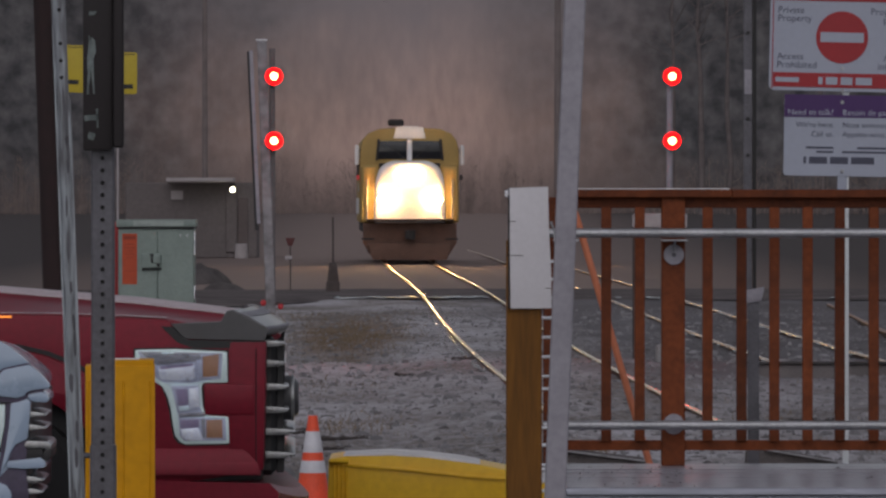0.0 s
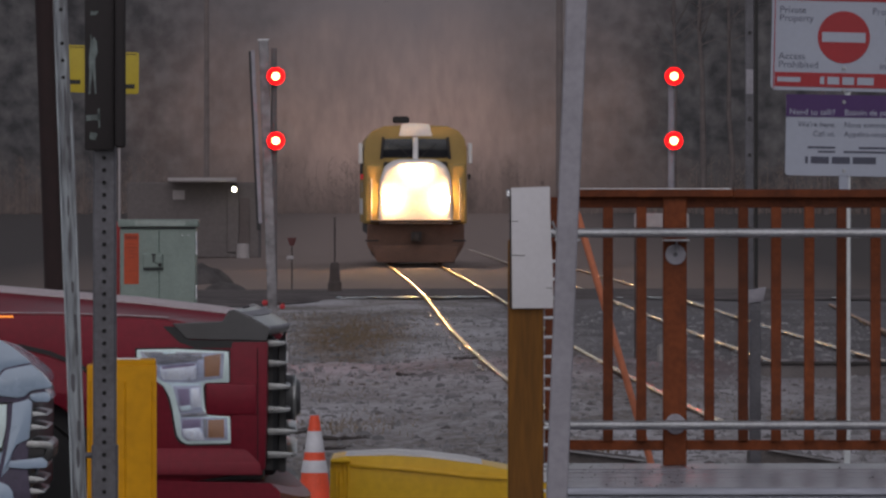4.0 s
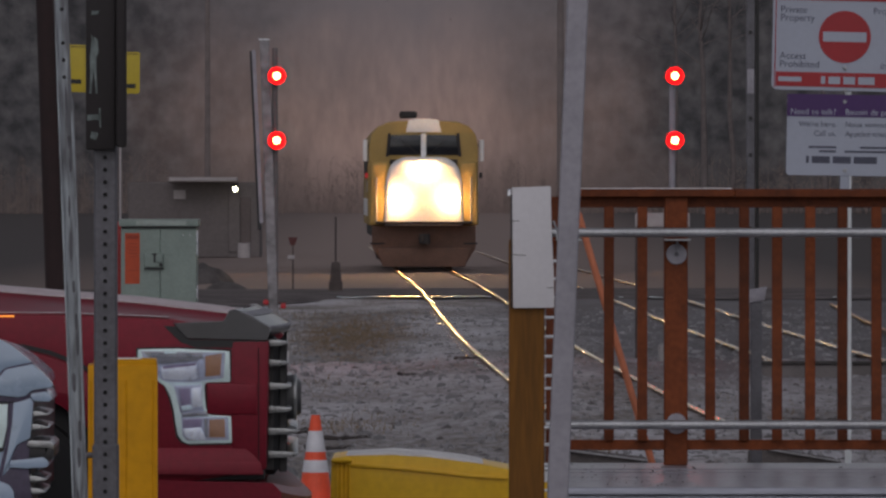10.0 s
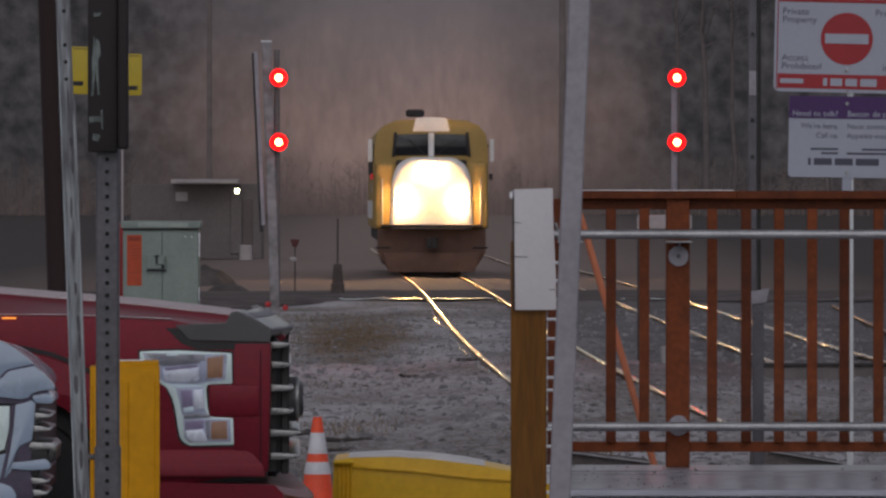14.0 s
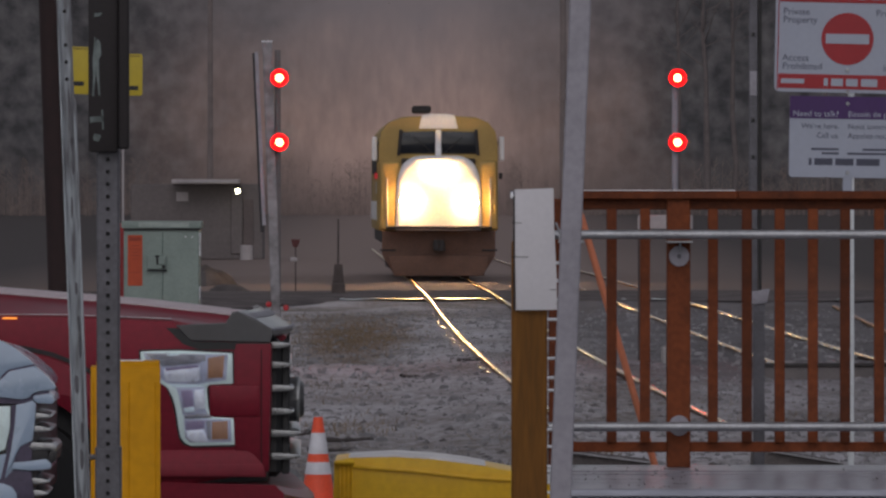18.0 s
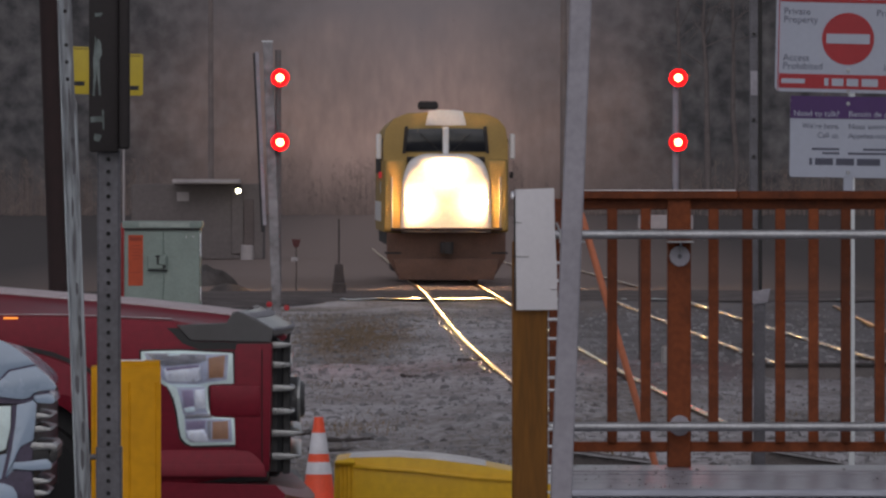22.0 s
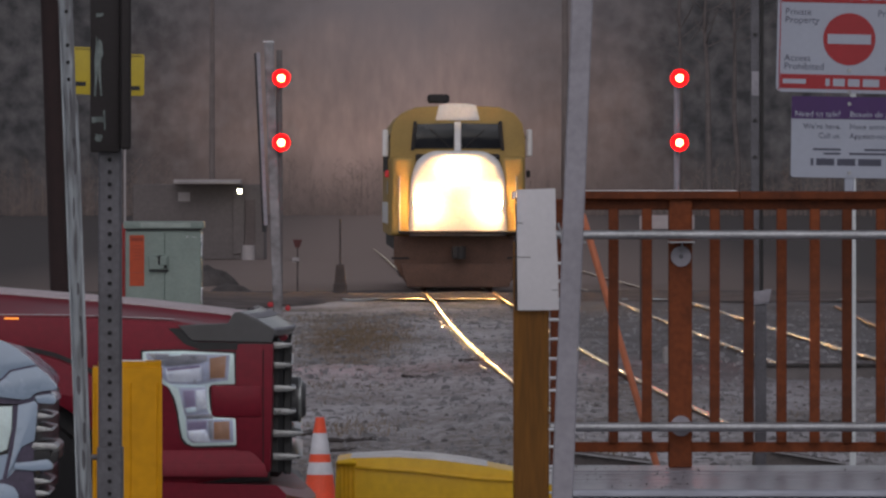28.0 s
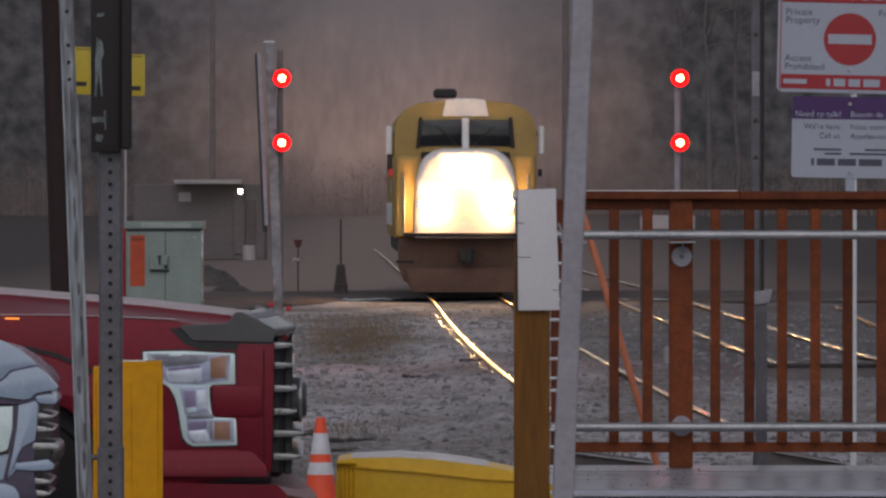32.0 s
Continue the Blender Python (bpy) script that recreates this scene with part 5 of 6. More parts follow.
    def bowed(section, half, bow):
        b, rows = B(), []
        for k in range(25):
            yy = half * (k / 12 - 1)
            rows.append([b.verts.new((x - 0.022 + bow * (1 - abs(yy / half) ** 2.4), yy, z - 0.035 * smooth_step(0.45, 1.0, yy / half))) for x, z in section])
        n = len(section)
        for p, q in zip(rows, rows[1:]):
            for i in range(n):
                b.faces.new((p[i], p[(i + 1) % n], q[(i + 1) % n], q[i]))
        b.faces.new(rows[0])
        b.faces.new(rows[-1][::-1])
        bmesh.ops.recalc_face_normals(b, faces=list(b.faces))
        return b
    part("bug_deflector", bowed([(-0.255, 1.198), (-0.232, 1.204), (-0.168, 1.176), (-0.102, 1.137), (-0.100, 1.116), (-0.113, 1.106), (-0.20, 1.12)], 0.962, 0.075), SMOKED, T, "smoked grey hood deflector")
    part("deflector_edge", bowed([(-0.205, 1.1955), (-0.170, 1.1795), (-0.172, 1.1765), (-0.207, 1.1925)], 0.955, 0.0755), DEFLEDGE, T, "pale line along the deflector")
    part("deflector_edge", bowed([(-0.104, 1.141), (-0.097, 1.134), (-0.099, 1.128), (-0.106, 1.136)], 0.955, 0.0765), DEFLEDGE, T, "pale deflector rim")
    part("corner_panel", prism(B(), [(-0.27, 0.60), (-0.135, 0.60), (-0.125, 1.09), (-0.27, 1.09)], -0.985, -0.9, 0.015), TRUCKRED, T)
    part("corner_panel", prism(B(), [(-0.27, 0.60), (-0.135, 0.60), (-0.125, 1.09), (-0.27, 1.09)], 0.9, 0.985, 0.015), TRUCKRED, T)
    # C-shaped lamp on each corner
    def grid(pts):
        """Corner drawings on a grid of 0.83 mm: across from the flank, down from the hood."""
        return [(0.0008314 * u - 0.6007, 1.3046 - 0.0008314 * v) for u, v in pts]
    def grown(pts, g):
        cx, cz = sum(p[0] for p in pts) / len(pts), sum(p[1] for p in pts) / len(pts)
        return [(x + g * (1 if x > cx else -1), z + g * (1 if z > cz else -1)) for x, z in pts]
    cshape = grid([(-20, 302), (40, 300), (160, 298), (394, 310), (397, 450), (290, 452), (279, 468), (286, 562), (302, 596), (400, 602), (405, 724), (206, 728), (180, 715), (160, 690), (150, 640), (140, 570),
                   (125, 512), (100, 466), (70, 446), (20, 400), (-20, 360)])
    def lampwork(h, s, name, depth, material, label, *pts):
        part(name, prism(B(), grid(pts), s * (W + depth), s * (W - 0.02), 0.0015), material, h, label)
    for s in (-1, 1):
        h = part("headlight", prism(B(), cshape, s * (W + 0.008), s * (W - 0.05), 0.007), LAMPRIM, T, "pale headlight surround")
        part("gasket", prism(B(), grown(cshape, 0.006), s * (W + 0.0015), s * (W - 0.04)), BLACKPLASTIC, h, "dark rubber gasket")
        lampwork(h, s, "bowl", 0.0095, LAMPBOWL, "dim lilac lamp bowl", (-6, 309), (374, 316), (366, 432), (282, 438), (240, 450), (104, 446), (66, 424), (20, 380))
        lampwork(h, s, "bowl", 0.0095, LAMPBOWL, "dim lilac lamp bowl", (144, 466), (268, 462), (272, 560), (284, 584), (172, 588), (156, 520))
        lampwork(h, s, "bowl", 0.0095, LAMPBOWL, "dim lilac lamp bowl", (176, 606), (386, 608), (390, 710), (204, 712), (182, 692))
        lampwork(h, s, "upper_visor", 0.0115, LAMPGREY, "grey upper visor", (6, 313), (272, 318), (276, 350), (250, 354), (84, 370), (50, 352))
        # thin plates paint the highlights and the shade inside the lamp
        lampwork(h, s, "painted_glint", 0.0125, LAMPRIM, "highlight painted on the lens", (96, 314), (158, 312), (150, 322), (100, 323))
        lampwork(h, s, "reflector", 0.0115, REFLECTOR, "silver lamp reflector", (86, 380), (244, 364), (249, 426), (230, 440), (100, 436), (86, 416))
        lampwork(h, s, "painted_shade", 0.0125, LAMPDARK, "lilac shade painted in the lamp", (92, 376), (240, 362), (242, 374), (94, 390))
        lampwork(h, s, "divider", 0.0125, LAMPBOWL, "", (252, 346), (278, 346), (278, 430), (252, 434))
        lampwork(h, s, "amber_marker", 0.0115, AMBER, "amber marker reflector", (283, 332), (358, 320), (352, 420), (285, 424))
        lampwork(h, s, "reflector", 0.0115, LAMPDARK, "lilac lamp reflector", (162, 478), (214, 476), (218, 548), (176, 560))
        lampwork(h, s, "reflector", 0.0115, REFLECTOR, "silver lamp reflector", (222, 476), (266, 470), (269, 558), (224, 566))
        lampwork(h, s, "painted_glint", 0.0125, LAMPRIM, "highlight painted on the lens", (174, 556), (218, 550), (226, 572), (180, 578))
        lampwork(h, s, "painted_shade", 0.0115, LAMPGREY, "grey shade painted in the lamp", (176, 586), (290, 582), (300, 600), (180, 606))
        lampwork(h, s, "painted_shade", 0.0115, LAMPDARK, "lilac shade painted in the lamp", (184, 618), (270, 614), (266, 650), (184, 656))
        lampwork(h, s, "reflector", 0.0120, REFLECTOR, "white lamp scoop", (186, 660), (262, 652), (280, 688), (284, 708), (216, 708), (192, 694))
        lampwork(h, s, "divider", 0.0125, LAMPGREY, "", (276, 614), (297, 614), (297, 702), (282, 690))
        lampwork(h, s, "amber_marker", 0.0115, AMBER, "amber marker reflector", (301, 618), (372, 615), (374, 698), (301, 698))
        part("lens", prism(B(), grid([(36, 314), (370, 319), (360, 426), (270, 450), (268, 560), (290, 602), (386, 610), (388, 706), (206, 708), (186, 690), (160, 520), (140, 470), (72, 420)]), s * (W + 0.020), s * (W + 0.017)), LENS, h, "clear lens").visible_shadow = False
        # the deflector's shadow, painted as a black wedge on the fender
        part("deflector_shadow", prism(B(), grid([(96, 196), (150, 198), (214, 256), (566, 264), (524, 294), (240, 294), (170, 268)]), s * (W + 0.003), s * (W - 0.03)), BLACKPLASTIC, T, "dark wedge painted as the deflector's shadow")
        part("corner_seam", box(B(), -0.165, s * (W + 0.004), 0.825, 0.005, 0.008, 0.47, 0.001), SEAM, T)
        part("notch_panel", prism(B(), [(-0.36, 0.93), (-0.17, 0.925), (-0.17, 0.808), (-0.36, 0.81)], s * (W + 0.012), s * (W - 0.03), 0.012), TRUCKRED, T)
        chin = B()
        rows = [[chin.verts.new((x, s * (W + out), z)) for x in xs] for xs, out, z in (((-0.64, -0.215), 0.002, 0.688), ((-0.64, -0.155), 0.03, 0.632), ((-0.64, -0.145), 0.03, 0.585), ((-0.64, -0.145), -0.03, 0.585), ((-0.64, -0.215), -0.03, 0.688))]
        for k in range(5):
            a, b = rows[k], rows[(k + 1) % 5]
            chin.faces.new((a[0], a[1], b[1], b[0]))
        chin.faces.new([r[0] for r in rows])
        chin.faces.new([r[1] for r in rows][::-1])
        bmesh.ops.recalc_face_normals(chin, faces=list(chin.faces))
        bmesh.ops.bevel(chin, geom=list(chin.edges), offset=0.004, segments=2, affect="EDGES")
        part("lower_panel", chin, TRUCKRED, T)
    # grille: bars that stand proud, and a round badge seen from its edge
    g = part("grille", box(B(), -0.125, 0, 0.84, 0.07, 1.78, 0.52, 0.02), BLACKPLASTIC, T)
    for z, ln in ((1.075, 0.045), (1.0, 0.05), (0.913, 0.06), (0.826, 0.06), (0.744, 0.085), (0.657, 0.085)):
        part("grille_bar", prism(B(), [(-0.13, z - 0.012), (ln - 0.135, z - 0.010), (ln - 0.112, z - 0.006), (ln - 0.102, z + 0.001), (ln - 0.106, z + 0.007), (ln - 0.135, z + 0.011), (-0.13, z + 0.014)], -0.94, 0.74, 0.002), DARKCHROME, g, "chrome grille bar")
    for yy in np.linspace(-0.85, 0.85, 9):
        part("grille_upright", box(B(), -0.075, float(yy), 0.84, 0.03, 0.016, 0.5, 0.004), BLACKPLASTIC, g)
    part("badge", lathe(B(), [(0.085, -0.02), (0.085, 0.02), (0.06, 0.05)], 24, Matrix.Translation((-0.055, -0.55, 0.862)) @ Matrix.Rotation(radians(90), 4, "Y")), SMOKED, g, "dark round badge")
    part("badge_ring", lathe(B(), [(0.078, 0.02), (0.088, 0.022), (0.088, 0.030), (0.078, 0.034)], 24, Matrix.Translation((-0.055, -0.55, 0.862)) @ Matrix.Rotation(radians(90), 4, "Y")), DARKCHROME, g, "chrome badge ring")
    part("lower_front", prism(B(), [(-0.64, 0.62), (-0.14, 0.62), (-0.14, 0.565), (-0.64, 0.55)], -0.965, 0.965, 0.01), BLACKPLASTIC, T)
    bm = B()
    face = [(-0.66, 0.25), (-0.04, 0.25), (0.03, 0.32), (0.035, 0.47), (0.0, 0.505), (-0.66, 0.52)]
    rows = []
    for k in range(13):
        yy = -1.0 + k / 6.0
        rows.append([bm.verts.new((x - 0.115 * yy * yy, yy, z + 0.05 * yy * yy)) for x, z in face])
    for a, b in zip(rows, rows[1:]):
        for i in range(6):
            bm.faces.new((a[i], a[(i + 1) % 6], b[(i + 1) % 6], b[i]))
    bm.faces.new(rows[0])
    bm.faces.new(rows[-1][::-1])
    bmesh.ops.recalc_face_normals(bm, faces=list(bm.faces))
    part("bumper", bm, TRUCKRED, T, "red painted front bumper")
    # cab, bed and running gear
    cab = [(-1.95, 0.48), (-4.35, 0.48), (-4.40, 1.25), (-4.30, 1.90), (-3.0, 1.97), (-2.45, 1.90), (-1.85, 1.30)]
    part("cab", prism(B(), cab, -0.97, 0.97, 0.05, 3), TRUCKRED, T)
    part("windshield", prism(B(), [(-1.90, 1.30), (-2.46, 1.86), (-2.48, 1.86), (-1.96, 1.28)], -0.80, 0.80), DARKGLASS, T)
    for s in (-1, 1):
        for a, b in ((-2.2, -3.05), (-3.15, -4.1)):
            part("side_window", prism(B(), [(a, 1.30), (b, 1.30), (b, 1.83), (a - 0.28 if a > -2.5 else a, 1.83)], s * 0.972, s * 0.976), DARKGLASS, T)
            d = part("door", prism(B(), [(a + 0.03, 0.55), (b - 0.03, 0.55), (b - 0.03, 1.24), (a + 0.03, 1.24)], s * 0.972, s * 0.982, 0.003), TRUCKRED, T)
            part("door_handle", box(B(), b + 0.12, s * 0.995, 1.16, 0.18, 0.03, 0.035, 0.01), CHROME, d)
        m = part("side_mirror", box(B(), -2.12, s * 1.14, 1.42, 0.12, 0.24, 0.36, 0.04, None, 2), BLACKPLASTIC, T)
        part("mirror_arm", box(B(), -2.12, s * 1.0, 1.36, 0.06, 0.12, 0.06, 0.01), BLACKPLASTIC, m)
        part("bed_side", prism(B(), [(-4.44, 0.5), (-4.75, 0.5)] + [(-5.25 - 0.5 * math.cos(a), 0.5 + 0.54 * math.sin(a)) for a in np.linspace(math.pi - 0.05, 0.05, 11)][::1] + [(-5.8, 0.5), (-6.35, 0.55), (-6.35, 1.35), (-4.44, 1.35)], s * W, s * (W - 0.08), 0.015), TRUCKRED, T)
        wheel(T, -1.16, s * 0.84, 0.42, s)
        wheel(T, -5.25, s * 0.84, 0.42, s)
    part("bed_floor", box(B(), -5.4, 0, 0.72, 1.9, 1.8, 0.06, 0.01), BLACKPLASTIC, T)
    part("tailgate", box(B(), -6.32, 0, 0.98, 0.07, 1.78, 0.7, 0.02), TRUCKRED, T)
    part("chassis", box(B(), -3.2, 0, 0.42, 5.6, 0.9, 0.2, 0.02), BLACKPLASTIC, T)
    part("rear_bumper", box(B(), -6.45, 0, 0.55, 0.18, 1.9, 0.2, 0.03), CHROME, T)


def white_truck():
    T = thing("suv", "white sport utility vehicle with chrome grille", "suv", pose(-1.375, 23.46, 0.012, 0, 0, 1.0))
    W = 0.95
    fender = [(-0.06, 0.45)] + [(-0.98 + 0.46 * math.cos(a), 0.42 + 0.46 * math.sin(a)) for a in np.linspace(0.05, math.pi - 0.05, 12)] + [(-1.7, 0.42), (-1.75, 1.08), (-0.6, 1.05), (-0.16, 0.98), (-0.06, 0.94)]
    for s in (-1, 1):
        part("fender", prism(B(), fender, s * W, s * (W - 0.1), 0.02), TRUCKWHITE, T, "white front fender")
        part("fog_lamp_pod", lathe(B(), [(0.10, -0.05), (0.10, 0.02), (0.06, 0.03)], 24, Matrix.Translation((-0.20, s * (W - 0.03), 0.60)) @ Matrix.Rotation(radians(90 * (1 if s < 0 else -1)), 4, "X")), TRUCKWHITE, T)
    part("hood", prism(B(), [(-0.05, 0.985), (-0.004, 0.995), (0.002, 1.02), (-0.012, 1.045), (-0.034, 1.064), (-0.075, 1.098), (-0.13, 1.132), (-0.30, 1.18), (-0.50, 1.21), (-1.75, 1.27), (-1.75, 1.06), (-0.5, 1.045), (-0.10, 0.985)], -0.94, 0.94, 0.014, 3), TRUCKWHITE, T, "white bulging hood")

    def corner(name, out, material, label, bevel, *pts):
        """A piece of the near front corner, drawn on a grid of 0.63 mm and set proud of the flank."""
        return part(name, prism(B(), [(0.0006266 * u - 0.1067, 1.2304 - 0.0006266 * v) for u, v in pts], -W - out, -0.88, bevel), material, T, label)

    corner("hood_side", 0.004, TRUCKWHITE, "pale hood side", 0.004, (-420, 5), (-120, 30), (0, 68), (60, 98), (130, 152), (165, 186), (60, 208), (25, 216), (-20, 262), (-420, 240))
    # dark lilac draws the seams, and shadows painted under the lip and lower down
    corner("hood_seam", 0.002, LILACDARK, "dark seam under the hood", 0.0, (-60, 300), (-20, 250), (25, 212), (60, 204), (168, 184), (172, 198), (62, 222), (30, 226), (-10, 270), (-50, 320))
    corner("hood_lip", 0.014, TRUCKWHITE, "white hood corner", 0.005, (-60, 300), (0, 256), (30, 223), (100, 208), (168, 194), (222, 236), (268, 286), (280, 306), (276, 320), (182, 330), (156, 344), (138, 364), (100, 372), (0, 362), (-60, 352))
    corner("lip_shadow", 0.003, LILACDARK, "dark gap and painted shadow below the hood", 0.0, (-60, 352), (0, 362), (100, 372), (140, 362), (160, 340), (240, 326), (244, 342), (172, 352), (150, 378), (110, 398), (-60, 390))
    corner("nose_panel", 0.012, TRUCKWHITE, "white nose panel", 0.005, (70, 400), (112, 392), (158, 376), (176, 396), (168, 500), (158, 590), (132, 602), (92, 622), (70, 662), (54, 704), (24, 760), (8, 796), (40, 650), (60, 520))
    corner("nose_seam", 0.004, LILACDARK, "dark lilac seam", 0.0, (44, 402), (72, 402), (62, 520), (42, 652), (8, 800), (-14, 800), (20, 650), (40, 520))
    corner("lamp_surround", 0.002, BLACKPLASTIC, "", 0.0, (-180, 396), (46, 400), (42, 520), (16, 660), (-180, 700))
    corner("lamp_glass", 0.006, LAMPRIM, "pale headlight glass", 0.004, (-150, 412), (40, 406), (36, 528), (12, 636), (-20, 650), (-150, 640))
    corner("ring_shadow", 0.006, LILACDARK, "lilac shadow painted beside the ring", 0.0, (134, 602), (160, 598), (150, 700), (56, 706), (72, 660), (94, 624))
    corner("lower_fascia", 0.001, LILACDARK, "lower fascia with lilac shade in its colour", 0.003, (10, 792), (54, 744), (150, 752), (168, 912), (-60, 912), (-60, 800))
    corner("fog_lamp_shell", 0.012, TRUCKWHITE, "white lower corner", 0.006, (-80, 816), (0, 818), (48, 836), (72, 872), (78, 930), (-80, 930))
    grille_black = prism(B(), [(-0.08, 0.985), (0.0, 0.985), (-0.004, 0.64), (-0.08, 0.64)], -0.945, 0.945, 0.006)
    g = part("grille", grille_black, BLACKPLASTIC, T)

    def bar(name, y_near, material, label, *pts):
        part(name, prism(B(), [(0.0006266 * u - 0.1067, 1.2304 - 0.0006266 * v) for u, v in pts], y_near, -0.5, 0.003), material, g, label)

    bar("upper_bar", -0.956, TRUCKWHITE, "pale upper grille bar", (160, 352), (240, 340), (264, 354), (273, 384), (256, 396), (184, 392), (164, 378))
    for v, tip in ((461, 258), (531, 258), (808, 246), (872, 240)):
        bar("grille_bar", -0.948, DARKCHROME, "chrome grille bar", (150, v - 20), (200, v - 16), (tip - 8, v - 5), (tip, v + 3), (tip - 14, v + 9), (200, v + 14), (150, v + 17))
    bar("ring_top", -0.962, DARKCHROME, "chrome ring of the grille", (152, 600), (264, 603), (284, 622), (284, 646), (262, 650), (250, 640), (160, 640), (140, 628))
    bar("ring_side", -0.958, BLACKPLASTIC, "dark ring side", (252, 640), (284, 644), (281, 694), (258, 716), (244, 700), (236, 690))
    bar("ring_bottom", -0.962, TRUCKWHITE, "pale ring foot", (52, 708), (138, 700), (226, 688), (254, 708), (256, 736), (238, 744), (140, 750), (48, 742))
    bar("ring_core", -0.950, BLACKPLASTIC, "dark ring opening", (136, 640), (240, 640), (244, 696), (136, 704))
    part("badge", box(B(), 0.0, -0.45, 0.78, 0.03, 0.3, 0.09, 0.014), CHROME, g)
    part("bumper", prism(B(), [(-0.3, 0.25), (-0.02, 0.28), (0.0, 0.4), (-0.03, 0.56), (-0.12, 0.62), (-0.3, 0.62)], -0.94, 0.94, 0.02), TRUCKWHITE, T)
    body = [(-1.68, 0.40), (-4.7, 0.42), (-4.8, 1.0), (-4.6, 1.75), (-2.6, 1.80), (-2.2, 1.70), (-1.6, 1.2)]
    part("cabin", prism(B(), body, -0.94, 0.94, 0.05, 3), TRUCKWHITE, T)
    part("windshield", prism(B(), [(-1.63, 1.22), (-2.2, 1.68), (-2.22, 1.66), (-1.7, 1.2)], -0.78, 0.78), DARKGLASS, T)
    part("engine_bay", box(B(), -0.95, 0, 0.8, 1.5, 1.7, 0.4, 0.02), BLACKPLASTIC, T)
    for s in (-1, 1):
        for a, b in ((-2.0, -2.9), (-3.0, -3.8), (-3.9, -4.5)):
            part("side_window", prism(B(), [(a, 1.18), (b, 1.18), (b, 1.64), (a - (0.28 if a > -2.5 else 0), 1.64)], s * 0.942, s * 0.946), DARKGLASS, T)
        for a, b in ((-1.85, -2.92), (-2.96, -3.85)):
            d = part("door", prism(B(), [(a, 0.5), (b, 0.5), (b, 1.12), (a, 1.12)], s * 0.942, s * 0.95, 0.003), TRUCKWHITE, T)
            part("door_handle", box(B(), b + 0.12, s * 0.96, 1.04, 0.16, 0.025, 0.03, 0.008), CHROME, d)
        wheel(T, -0.98, s * 0.82, 0.37, s)
        wheel(T, -3.9, s * 0.82, 0.37, s)
    part("chassis", box(B(), -2.6, 0, 0.38, 4.2, 1.2, 0.2, 0.02), BLACKPLASTIC, T)
    for ob in T.children:
        if not ob.name.startswith("wheel"):
            ob.matrix_basis = Matrix.Translation((0.0, 0.0, -0.045)) @ ob.matrix_basis


red_truck()
white_truck()


def grit_bin():
    x, y = -0.445, 27.6
    b = thing("grit_bin", "yellow moulded plastic grit bin with frosted lid", "grit bin", pose(x, y, 0.0))
    part("tub", prism(B(), [(0.04, 0.0), (0.86, 0.0), (0.90, 0.47), (0.0, 0.47)], 0.0, 0.55, 0.02, 2), BINYEL, b)
    for k in range(4):
        part("rib", box(B(), 0.022 + 0.017 * k, 0.0, 0.34, 0.009, 0.03, 0.44, 0.004), BINYEL, b)
    part("side_rim", box(B(), 0.0425, -0.004, 0.552, 0.085, 0.06, 0.02, 0.008), BINYEL, b)
    lid = B()
    prism(lid, [(-0.005, 0.37), (0.92, 0.37), (0.92, 0.485), (0.74, 0.513), (0.55, 0.549), (0.40, 0.568), (0.25, 0.577), (0.08, 0.572), (0.0, 0.560)], -0.002, 0.58, 0.012, 3)
    part("lid", lid, BINYEL, b, "domed yellow lid")
    part("lid_top", prism(B(), [(0.06, 0.5715), (0.25, 0.581), (0.40, 0.572), (0.55, 0.553), (0.62, 0.538), (0.55, 0.546), (0.40, 0.565), (0.25, 0.574)], 0.0, 0.57), BINFROST, b, "frosted top of the lid")
    part("lid_lip", prism(B(), [(0.06, 0.545), (0.30, 0.525), (0.60, 0.492), (0.92, 0.476), (0.92, 0.466), (0.60, 0.48), (0.30, 0.512), (0.06, 0.53)], -0.014, 0.0, 0.003), BINYEL, b)


grit_bin()


